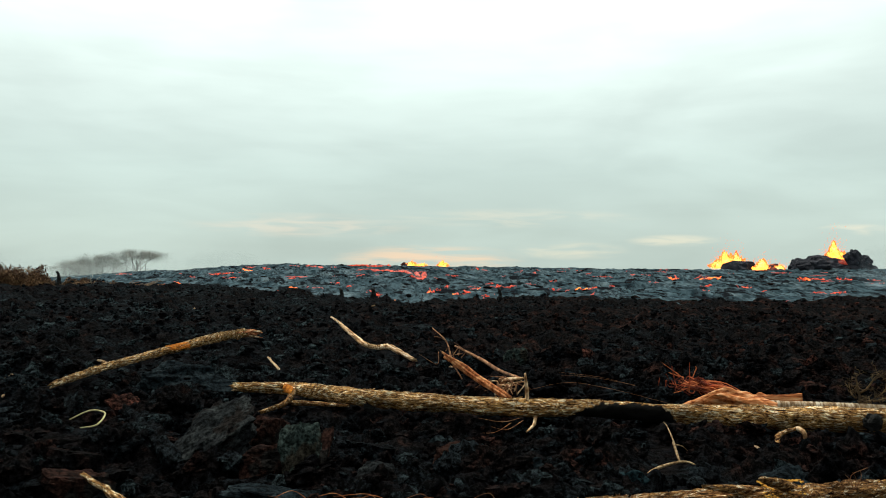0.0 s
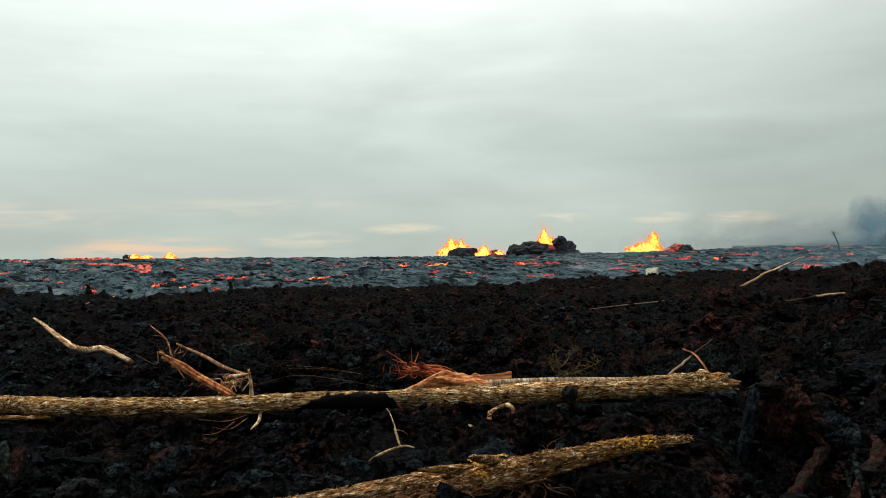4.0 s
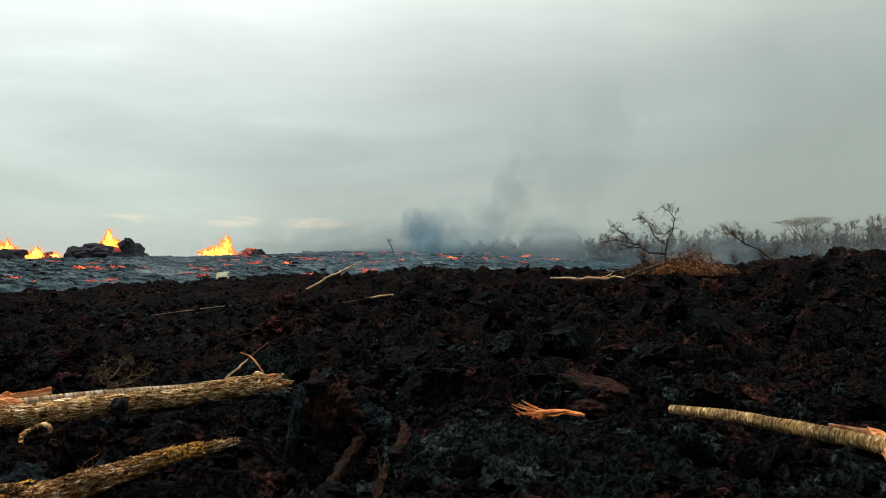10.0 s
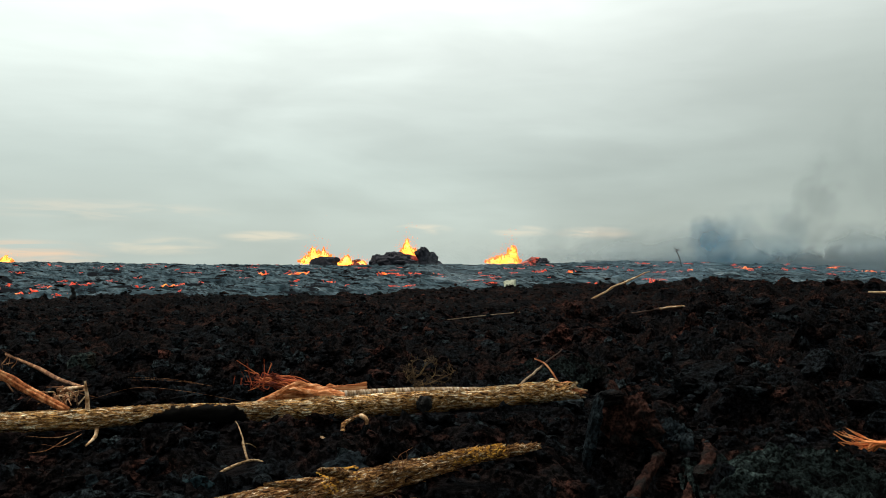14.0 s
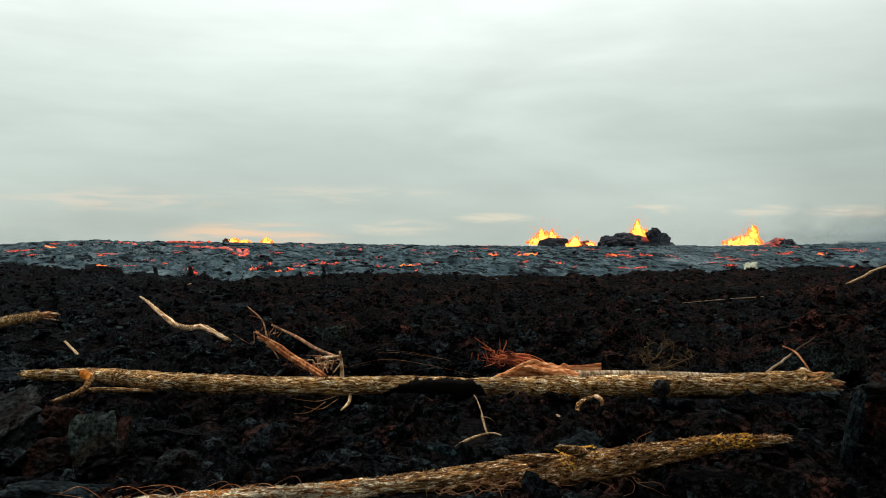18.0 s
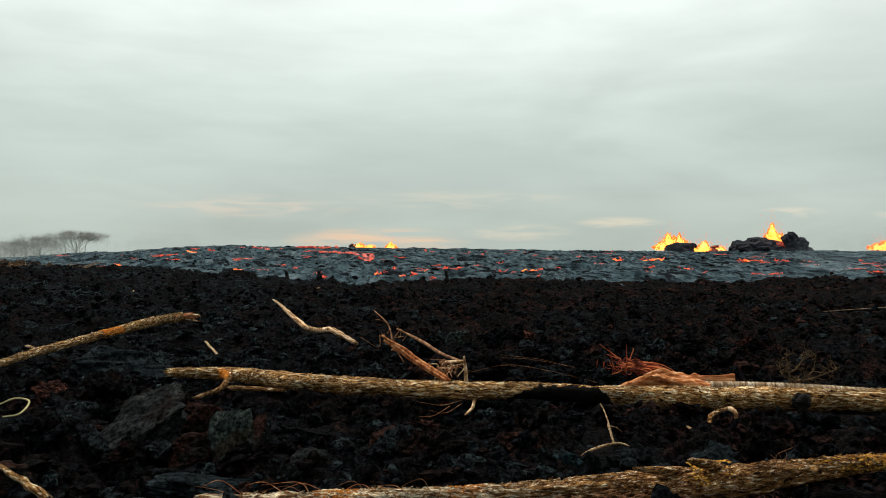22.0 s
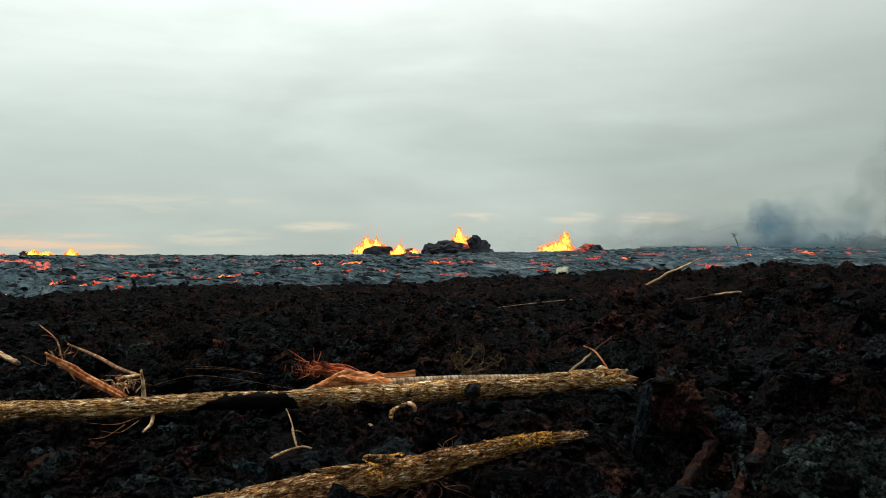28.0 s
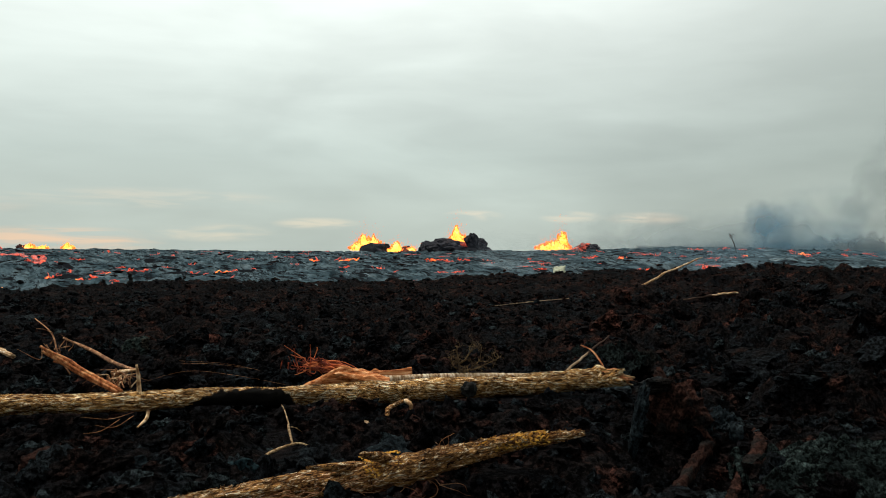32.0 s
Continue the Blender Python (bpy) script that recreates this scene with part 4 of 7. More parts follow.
block((7.6, 4.4, 0.05), (0.45, 0.35, 0.2), (0, -6, 50), RUST_PLATE, "broad brown lava block behind dry fronds", 19)


def crust_patch(at, size, turn, seed, label, mat=GREEN_CRUST):
    """A low dome of wrinkled crust whose rim dips below the clinker."""
    u, v = np.meshgrid(np.linspace(-1, 1, 110), np.linspace(-1, 1, 110), indexing="ij")
    x, y = u * size[0], v * size[1]
    q = np.sqrt(u * u + v * v) + 0.2 * fbm(u * 2 + seed, v * 2, seed, 2)
    d1, own1 = cells(x / 0.22 + 0.6 * fbm(x * 5, y * 5, seed, 2), y / 0.15, seed)
    d2, own2 = cells(x / 0.085, y / 0.06, seed + 3)
    z = size[2] * (1 - q * q) + 0.13 * (1 - d1) * own1 + 0.06 * (1 - d2) * own2 + 0.10 * fbm(x * 9, y * 9, seed, 4)
    ob = new("lava_crust", bulk_mesh("lava_crust", np.stack([x, y, np.clip(z, -0.3, None)], -1).reshape(-1, 3), grid_faces(110, 110)[:, ::-1], mat, True))
    ob.matrix_world = pose(*at, 0, 0, turn)
    tagged(ob, label, "lava crust")


crust_patch((5.0, 3.65, -0.04), (0.9, 0.8, 0.20), -35, 20, "wrinkled dome of grey-green lava crust")
crust_patch((5.25, 2.75, -0.06), (0.8, 0.65, 0.18), 10, 21, "low grey-green lava crust beside a dome")
crust_patch((6.0, 3.5, -0.28), (0.7, 0.5, 0.15), -20, 22, "blue-grey lava crust under dry fronds")
crust_patch((6.7, 9.0, -0.02), (0.9, 0.6, 0.15), 30, 23, "grey patch of wrinkled lava crust")
slab((4.75, 5.15, -0.08), (0.34, 0.3, 0.2), (15, 10, 40), AA, "brown clinkery slope in a hollow", 26, 0.6, 0)


def ridge(points, radii, mat, label, seed, rough=0.8):
    """A squeezed-up lip of lava that winds down the slope."""
    ob = new("lava_ridge", bulk_mesh("lava_ridge", *tube(points, radii, 20, 130, rough, seed, 0.3), mat, True))
    tagged(ob, label, "lava ridge")


ridge([(-3.45, 8.3, 0.02), (-3.0, 7.5, 0.05), (-2.6, 6.8, 0.05), (-2.2, 6.15, 0.0)], [0.05, 0.07, 0.08, 0.05], AA, "brown lava ridge running down beside a slab", 28)
ridge([(5.0, 5.3, -0.1), (4.75, 4.98, 0.02), (4.25, 4.6, -0.02), (3.7, 4.2, -0.08), (3.4, 3.9, -0.16)], [0.035, 0.042, 0.037, 0.035, 0.03], RUST_PLATE, "narrow rusty lava lip beside a hollow", 24)
ridge([(5.5, 5.25, -0.02), (5.05, 4.75, 0.04), (4.6, 4.4, 0.0), (4.2, 4.15, -0.06), (3.85, 3.85, -0.1)], [0.035, 0.045, 0.042, 0.038, 0.035], RUST_PLATE, "long rusty lava lip running downhill", 25)
block((4.15, 5.14, 0.17), (0.042, 0.075, 0.32), (4, 14, -20), BLUE_PLATE, "dark upright lava fin beside a hollow", 23, 8, 0.25)
block((4.42, 5.27, 0.44), (0.15, 0.11, 0.065), (0, -8, -25), GREY_PLATE, "pale grey lip of lava on top of a fin", 22, 8, 0.3)
block((4.60, 5.26, 0.12), (0.25, 0.26, 0.33), (0, 18, -30), RUST_PLATE, "rusty dome of broken lava beside a hollow", 29, 10, 0.35)
block((4.95, 5.05, 0.03), (0.13, 0.22, 0.27), (0, 14, -35), BLUE_PLATE, "dark green-black lava fold beside a rusty dome", 30, 9, 0.35)
ridge([(5.9, 6.2, 0.0), (5.4, 5.75, 0.1), (5.05, 5.3, 0.06), (4.8, 4.9, -0.05)], [0.08, 0.13, 0.13, 0.08], AA, "blue-black roll of lava crust above a hollow", 27)
block((2.3, 5.75, -0.02), (0.22, 0.2, 0.14), (0, 8, 15), BLUE_PLATE, "blue-black lava block in front of a log", 35)
slab((-3.0, 6.2, -0.02), (0.26, 0.22, 0.18), (8, 8, 35), AA, "dark clinkery lava boulder", 36)
slab((-3.6, 8.6, 0.0), (0.2, 0.18, 0.12), (0, 0, 15), RUST_ROCK, "small brown lava boulder", 37)
slab((8.6, 5.6, 0.02), (0.42, 0.34, 0.26), (0, 5, 20), AA, "tilted blue-black lava boulder on the rise", 38)
slab((10.4, 4.6, 0.12), (0.5, 0.4, 0.28), (0, -5, 60), AA, "black lava boulder on the rise", 39)
slab((11.5, 7.2, 0.15), (0.5, 0.42, 0.3), (0, 8, 10), AA, "rough black lava boulder", 40)
slab((14.5, 6.0, 0.2), (0.6, 0.4, 0.3), (0, -12, 75), AA, "dark lava plate propped on the rise", 41)
for k in range(30):
    a = radians(rng.uniform(40, 76))
    q = rng.uniform(8, 27)
    x, y = q * math.sin(a), q * math.cos(a)
    s = rng.uniform(0.22, 0.5)
    slab((x, y, float(aa_height(np.array([x]), np.array([y]))[0])), (s, s * 0.8, s * 0.65), (0, rng.uniform(-15, 15), rng.uniform(0, 360)), AA, "knobbly dark lava boulder on the rise", 300 + k, 0.7, 1)
slab((9.2, 12.4, 0.1), (0.5, 0.4, 0.28), (0, 0, 0), AA, "dark lava boulder", 26)
for k in range(26):
    a = radians(rng.uniform(46, 80))
    q = rng.uniform(29, 37)
    x, y = q * math.sin(a), q * math.cos(a)
    s = rng.uniform(0.15, 0.36)
    slab((x, y, float(aa_height(np.array([x]), np.array([y]))[0]) + 0.05), (s, s * 0.8, s * 0.7), (0, 0, rng.uniform(0, 360)), AA, "black boulder of a'a on the ridge", 200 + k, 0.5, 2)
slab((26.2, 40.1, 0.22), (0.65, 0.4, 0.26), (0, 0, 30), PALE_STONE, "pale greenish bleached stone on the a'a's edge", 28)


# ---------------------------------------------------------------- logs and sticks
def lichen(points, radius, spread, count, seed, mat):
    """Small crusts of lichen scattered on the upper side of a log."""
    rng = np.random.default_rng(seed)
    c = spline(points, 60)
    out = []
    for _ in range(count):
        p = c[rng.integers(0, 60)]
        a = rng.uniform(-0.5, 2.2)
        v, f = lump(1, int(rng.integers(0, 9999)), (rng.uniform(0.4, 1.0), rng.uniform(0.4, 1), 0.45), 0.5, 0)
        s = rng.uniform(0.006, 0.017) * spread
        out.append((v * s + p + np.array([0, -math.cos(a), math.sin(a)]) * radius * 0.98, f))
    return bulk_mesh("lichen", *join(out), mat)


def log(name, points, radii, mat, label, category="log", sides=18, rings=160, rough=0.22, lump_=0.05, seed=1, ring_bumps=0.0):
    """A fallen trunk, with its grain along its own x axis. Returns the thing and its pose, for branches."""
    m = frame_of(points)
    root = new(name)
    root.matrix_world = m
    tagged(root, label, category)
    part("trunk", bulk_mesh("trunk", *tube(to_local(m, points), radii, sides, rings, rough, seed, lump_, ring_bumps, 0.0 if ring_bumps else 1.6), mat, True), root)
    return root, m


def flakes(points, radii, count, seed, mat, long=(0.02, 0.07), wide=(0.005, 0.013), bald=None):
    """Loose bark plates that lift off a trunk: thin bent strips along its grain."""
    r = np.random.default_rng(seed)
    c = spline(points, 200)
    tan = np.gradient(c, axis=0)
    tan /= np.linalg.norm(tan, axis=1)[:, None]
    rad = np.interp(np.linspace(0, 1, 200), np.linspace(0, 1, len(radii)), radii)
    out = []
    for _ in range(count):
        j = int(r.integers(3, 197))
        a = r.uniform(-0.9, 2.4)
        if bald and bald[0] < c[j][0] < bald[1]:
            continue
        side = np.cross(tan[j], [0, 0, 1.0])
        side /= np.linalg.norm(side)
        up = np.cross(side, tan[j])
        o = side * math.cos(a) + up * math.sin(a)
        w = np.cross(o, tan[j])
        q, s, h = r.uniform(*long), r.uniform(*wide), r.uniform(0.0, 0.006)
        p = c[j] + o * rad[j] * r.uniform(0.97, 1.05)
        lift = r.uniform(0.0, 0.014)
        top = [p - tan[j] * q + o * (h + lift * r.random()), p - w * s + o * h * 0.3, p + w * s * r.uniform(0.5, 1) + o * h * 0.3, p + tan[j] * q + o * (h + lift)]
        v = np.vstack([top, np.array(top) - o * 0.006])
        out.append((v, np.array([[0, 2, 1], [1, 2, 3], [4, 5, 6], [5, 7, 6], [0, 1, 5], [0, 5, 4], [1, 3, 7], [1, 7, 5], [3, 2, 6], [3, 6, 7], [2, 0, 4], [2, 4, 6]])))
    return bulk_mesh("bark_flakes", *join(out), mat)


def branch(root, m, name, points, radii, mat, label="", sides=7, rough=0.2, seed=3):
    part(name, bulk_mesh(name, *tube(to_local(m, points), radii, sides, max(8, len(points) * 6), rough, seed, 0, 0, 1.5), mat, True), root, label)


A = [(-2.49, 9.05, 0.15), (-1.83, 8.93, 0.15), (-0.95, 8.42, 0.14), (-0.18, 8.16, 0.13), (0.68, 7.94, 0.13), (1.32, 7.86, 0.14), (1.90, 7.70, 0.13), (2.78, 7.50, 0.13), (3.56, 7.40, 0.13), (4.30, 7.26, 0.14), (4.90, 7.05, 0.18), (5.20, 6.83, 0.215)]
RA = [0.0496, 0.072, 0.092, 0.084, 0.094, 0.080, 0.09, 0.104, 0.104, 0.1, 0.112, 0.086]
log_a, ma = log("fallen_log", A, RA, BURNT_SHADOWED_BARK, "long fallen trunk with peeling golden-grey bark, burnt and painted shadow-black in its middle", sides=26, rings=420, rough=0.26, seed=4)
branch(log_a, ma, "branch_stub", [(0.68, 7.97, 0.2), (0.67, 7.93, 0.34), (0.65, 7.90, 0.47)], [0.022, 0.017, 0.010], PALE_TWIG, "pale upright branch stub")
branch(log_a, ma, "lichened_branch", [(-1.82, 8.86, 0.20), (-1.80, 8.74, 0.14), (-1.84, 8.55, 0.06), (-2.05, 8.34, 0.0)], [0.045, 0.04, 0.03, 0.02], LICHEN_BARK, "orange-lichened side branch", 9)
branch(log_a, ma, "side_branch", [(-1.78, 8.62, 0.05), (-1.45, 8.55, 0.05), (-1.15, 8.40, 0.06)], [0.03, 0.026, 0.015], LICHEN_BARK)
tagged(part("bark_flake", flakes(to_local(ma, A), RA, 240, 3, BARK, bald=(3.8, 4.8)), log_a.children[0], "lifting flakes of bark"), kind="stuff")
part("lichen", lichen(to_local(ma, [(-1.90, 8.88, 0.16), (-1.82, 8.80, 0.15), (-1.80, 8.72, 0.12)]), 0.05, 1.5, 620, 5, ORANGE_LICHEN), log_a.children[0], "thick orange lichen crust")
branch(log_a, ma, "broken_branch", [(0.75, 7.86, 0.05), (0.72, 7.75, 0.0), (0.64, 7.62, -0.04)], [0.02, 0.016, 0.008], PALE_TWIG)
for k, pts in enumerate(([(0.62, 7.86, 0.05), (0.42, 7.74, 0.03), (0.18, 7.72, 0.07)], [(0.62, 7.8, 0.03), (0.45, 7.62, -0.02), (0.3, 7.66, 0.0)], [(0.5, 7.74, 0.02), (0.34, 7.6, -0.04), (0.2, 7.6, -0.05)])):
    branch(log_a, ma, "twig", pts, [0.003, 0.0022, 0.001], BROWN_TWIG, sides=5)
branch(log_a, ma, "root", [(2.96, 6.98, 0.14), (2.84, 6.95, 0.12), (2.74, 6.92, 0.08), (2.69, 6.83, 0.02), (2.63, 6.74, -0.05)], [0.018, 0.02, 0.023, 0.018, 0.010], LICHEN_BARK, "curled pale root", 9, 0.5)
branch(log_a, ma, "root", [(2.92, 6.95, 0.14), (2.94, 6.88, 0.12), (2.94, 6.86, 0.06)], [0.02, 0.022, 0.014], PALE_TWIG, "", 8, 0.5)
part("charred_notch", bulk_mesh("charred_notch", *[q for q in (lambda v, f: (v * 0.062 + np.array(to_local(ma, [(-0.92, 8.37, 0.06)])[0]), f))(*lump(3, 64, (1.1, 0.8, 1), 0.5))], CHAR), log_a.children[0], "burnt black notch")
part("charred_knot", bulk_mesh("charred_knot", *[q for q in (lambda v, f: (v * 0.085 + np.array(to_local(ma, [(3.73, 7.26, 0.14)])[0]), f))(*lump(3, 61, (1, 0.8, 1), 0.4))], CHAR), log_a.children[0], "burnt black knot")
branch(log_a, ma, "broken_end", [(5.12, 6.90, 0.25), (5.20, 6.84, 0.25), (5.30, 6.74, 0.205)], [0.075, 0.062, 0.05], RED_WOOD, "rounded broken end of reddish wood", 10, 0.6)
branch(log_a, ma, "knob", [(4.98, 6.98, 0.24), (5.07, 6.92, 0.285), (5.14, 6.87, 0.28)], [0.05, 0.06, 0.035], BARK, "", 10, 0.4)
for k, (y, z, far) in enumerate(((6.71, 0.17, 0.03), (6.72, 0.21, 0.0), (6.70, 0.245, 0.05))):
    branch(log_a, ma, "splinter", [(5.22, 6.80, z), (5.28, y + 0.03, z), (5.31 + far, y, z - 0.01)], [0.022, 0.016, 0.006], PALE_TWIG, sides=6, seed=k)

B = [(-4.73, 9.39, 0.11), (-4.66, 10.63, 0.15), (-4.31, 12.17, 0.22), (-3.84, 12.94, 0.33), (-3.46, 13.14, 0.385)]
log_b, mb = log("fallen_log", B, [0.036, 0.0504, 0.0612, 0.072, 0.0756], BARK, "slanting fallen log with golden bark and a splintered reddish end", rings=220, seed=9)
branch(log_b, mb, "broken_end", [(-3.52, 13.11, 0.375), (-3.42, 13.16, 0.39), (-3.32, 13.18, 0.40)], [0.07, 0.066, 0.05], RED_WOOD, "splintered reddish heartwood", 9, 0.6)
for k in range(9):
    a = k * 2.4
    branch(log_b, mb, "splinter", [(-3.40, 13.17, 0.39 + 0.035 * math.sin(a)), (-3.28, 13.19 + 0.03 * math.cos(a), 0.39 + 0.05 * math.sin(a)), (-3.18 + 0.05 * math.sin(3 * a), 13.2 + 0.04 * math.cos(a), 0.375 + 0.06 * math.sin(a))], [0.03, 0.022, 0.006], PALE_WOOD if k % 2 else RED_WOOD, sides=5, seed=k)
tagged(part("bark_flake", flakes(to_local(mb, B), [0.036, 0.05, 0.061, 0.072, 0.075], 300, 5, BARK), log_b.children[0], "lifting flakes of bark"), kind="stuff")
branch(log_b, mb, "branch_stub", [(-4.64, 10.7, 0.19), (-4.70, 10.71, 0.225), (-4.76, 10.72, 0.235)], [0.022, 0.018, 0.014], PALE_WOOD)
part("lichen", lichen(to_local(mb, [(-4.28, 12.0, 0.24), (-4.12, 12.4, 0.26)]), 0.058, 1.4, 260, 6, ORANGE_LICHEN), log_b.children[0], "orange lichen crust")

C = [(-1.12, 4.64, 0.095), (-0.62, 4.68, 0.085), (-0.17, 4.73, 0.085), (0.30, 4.81, 0.062), (0.68, 4.90, 0.055), (1.07, 4.91, 0.07), (1.50, 4.88, 0.095), (1.90, 4.81, 0.13), (2.31, 4.76, 0.19), (2.76, 4.79, 0.235), (3.03, 4.74, 0.255), (3.31, 4.68, 0.28)]
log_c, mc = log("fallen_log", C, [0.052, 0.056, 0.058, 0.058, 0.0574, 0.0697, 0.0804, 0.0861, 0.0738, 0.0574, 0.043, 0.020], PALE_LICHEN_BARK, "rough log crusted with yellow lichen near its thin end", sides=24, rings=360, rough=0.45, lump_=0.09, seed=14)
tagged(part("bark_flake", flakes(to_local(mc, C), [0.052, 0.056, 0.058, 0.058, 0.057, 0.07, 0.08, 0.086, 0.074, 0.057, 0.043, 0.02], 700, 6, PALE_LICHEN_BARK, (0.012, 0.05), (0.004, 0.012)), log_c.children[0], "ragged flakes of bark"), kind="stuff")
part("lichen", lichen(to_local(mc, [(2.45, 4.78, 0.21), (2.75, 4.79, 0.235), (3.05, 4.74, 0.26)]), 0.054, 0.9, 560, 15, YELLOW_LICHEN), log_c.children[0], "thick yellow lichen")
part("lichen", lichen(to_local(mc, [(1.75, 4.83, 0.16), (2.0, 4.8, 0.18)]), 0.088, 0.9, 160, 16, YELLOW_LICHEN), log_c.children[0], "yellow lichen patch")
part("lichen", lichen(to_local(mc, [(-0.5, 4.68, 0.10), (-0.25, 4.71, 0.10)]), 0.05, 0.7, 240, 17, ORANGE_LICHEN), log_c.children[0], "orange lichen patch")
part("lichen", lichen(to_local(mc, [(0.28, 4.8, 0.08), (0.5, 4.85, 0.075)]), 0.052, 0.6, 160, 18, ORANGE_LICHEN), log_c.children[0], "orange lichen patch")
branch(log_c, mc, "branch_stub", [(1.75, 4.86, 0.17), (1.58, 4.80, 0.21), (1.40, 4.76, 0.235)], [0.05, 0.03, 0.012], LICHEN_BARK, seed=8)
branch(log_c, mc, "branch_stub", [(2.0, 4.84, 0.18), (1.86, 4.75, 0.25), (1.72, 4.68, 0.30)], [0.045, 0.035, 0.02], LICHEN_BARK, seed=9)
for k in range(40):
    x0 = 0.9 + 1.3 * rng.random()
    y0 = 4.82 + 0.05 * rng.random()
    pts = [np.array([x0, y0 - 0.06, 0.07])]
    turn = rng.uniform(0, 6.28)
    for _ in range(6):
        turn += rng.uniform(-1.3, 1.3)
        pts.append(pts[-1] + [0.055 * math.cos(turn), -rng.uniform(0.005, 0.03), 0.03 * math.sin(turn) - 0.008])
    pts = [tuple(q) for q in pts]
    branch(log_c, mc, "rootlet", pts, [0.003, 0.0024, 0.001], BROWN_TWIG, sides=5, seed=k)
for k in range(4):
    branch(log_c, mc, "twig", [(2.27, 4.72, 0.22), (2.24 + 0.03 * (k % 3), 4.70, 0.29 + 0.01 * k), (2.20 + 0.045 * (k % 4), 4.69, 0.33 + 0.014 * k)], [0.0028, 0.002, 0.0008], BROWN_TWIG, sides=5, seed=k)
for k in range(10):
    x0 = -1.0 + 0.13 * k + rng.uniform(-0.1, 0.1)
    branch(log_c, mc, "rootlet", [(x0, 4.72, 0.13), (x0 - rng.uniform(0.03, 0.14), 4.72, rng.uniform(0.15, 0.21)), (x0 - rng.uniform(0.1, 0.3), 4.70, rng.uniform(0.13, 0.2))], [0.0026, 0.002, 0.001], SPLIT_WOOD if k % 3 else BROWN_TWIG, sides=5, seed=k)


def stick(name, points, radii, mat, label, category="stick", sides=8, rough=0.2, seed=1, kink=0.22):
    bent = np.random.default_rng(seed * 7 + len(label))
    if kink:
        c = spline(points, 9)
        c[1:-1] += bent.normal(0, kink * max(radii), (7, 3))
        points = [tuple(p) for p in c]
    m = frame_of(points)
    ob = new(name, bulk_mesh(name, *tube(to_local(m, points), radii, sides, max(12, len(points) * 9), rough, seed, 0.12, 0, 1.5), mat, True))
    ob.matrix_world = m
    return tagged(ob, label, category)


stick("crooked_stick", [(-2.49, 16.77, 0.42), (-1.97, 14.93, 0.34), (-1.47, 13.42, 0.20), (-1.05, 13.46, 0.15), (-0.59, 12.04, 0.10)], [0.0186, 0.0372, 0.0434, 0.0465, 0.0372], PALE_WOOD, "crooked bleached stick lying on the clinker", rough=0.3)
stick("short_stick", [(-2.62, 11.30, 0.22), (-2.45, 11.05, 0.12), (-2.29, 10.83, 0.03)], [0.014, 0.02, 0.014], PALE_WOOD, "short pale stick on dark clinker")
stick("vine_loop", [(-3.77, 7.77, 0.03), (-3.56, 7.73, 0.12), (-3.30, 7.45, 0.15), (-3.25, 7.16, 0.10), (-3.44, 7.27, 0.05)], [0.005, 0.008, 0.009, 0.008, 0.005], VINE, "curled yellow vine on the rocks", "vine", rough=0.1, kink=0)
stick("broken_stick", [(-2.58, 5.38, 0.13), (-2.35, 5.18, 0.09), (-2.12, 5.0, 0.03)], [0.014, 0.024, 0.027], BARK, "broken pale stick with a reddish end")
split = thing("split_branch", (0.2, 8.7, 0.3), "split orange-red branch leaning behind a log", "branch")
for k, (dx, dz, far) in enumerate(((0, 0, 0), (0.015, 0.02, 0.03), (-0.02, 0.012, -0.02), (0.01, -0.022, 0.05), (-0.012, -0.014, -0.05), (0.03, 0.008, -0.07))):
    c = [(-0.10 + far, 8.85, 0.50 - far * 0.9 + dz * 1.6), (0.05 + dx, 8.78, 0.42 + dz), (0.19 + dx, 8.70, 0.325 + dz), (0.36 + dx, 8.6, 0.23 + dz), (0.53 + dx, 8.5, 0.13 + dz)]
    part("strip", bulk_mesh("strip", *tube([tuple(Vector(p) - split.location) for p in c], [0.012, 0.022, 0.021, 0.020, 0.016], 7, 40, 0.35, 3 + k, 0.1), SPLIT_WOOD, True), split)

brush = thing("dead_brush", (0.5, 9.4, 0.1), "tangle of dry grey and yellow twigs behind a log", "brush")


def loose(parent, name, points, radii, mat, sides=5, seed=1, label=""):
    o = Vector(parent.location)
    part(name, bulk_mesh(name, *tube([tuple(Vector(p) - o) for p in points], radii, sides, len(points) * 5, 0.15, seed), mat, True), parent, label)


loose(brush, "twig", [(-0.32, 11.9, 0.6), (-0.11, 11.3, 0.45), (-0.03, 11.0, 0.2), (0.1, 10.8, 0.0)], [0.007, 0.010, 0.011, 0.010], BROWN_TWIG)
loose(brush, "twig", [(-0.1, 11.3, 0.46), (-0.2, 11.2, 0.52), (-0.28, 11.1, 0.54)], [0.007, 0.006, 0.003], BROWN_TWIG)
loose(brush, "branch", [(0.02, 11.7, 0.35), (0.35, 11.0, 0.25), (0.55, 10.2, 0.2), (0.71, 8.9, 0.28)], [0.014, 0.026, 0.028, 0.018], BROWN_TWIG)
for k in range(7):
    p = np.array([-0.22 + 0.05 * k, 11.2 - 0.12 * k, 0.32 + 0.02 * (k % 3)])
    loose(brush, "twig", [tuple(p), tuple(p + rng.normal(0, 0.06, 3)), tuple(p + rng.normal(0, 0.13, 3) - [0.05, 0, 0])], [0.007, 0.005, 0.002], BROWN_TWIG, seed=k)
loose(brush, "branch", [(0.72, 8.8, 0.30), (0.62, 9.0, 0.26), (0.55, 9.3, 0.2), (0.44, 9.2, 0.05)], [0.012, 0.022, 0.022, 0.014], PALE_TWIG)
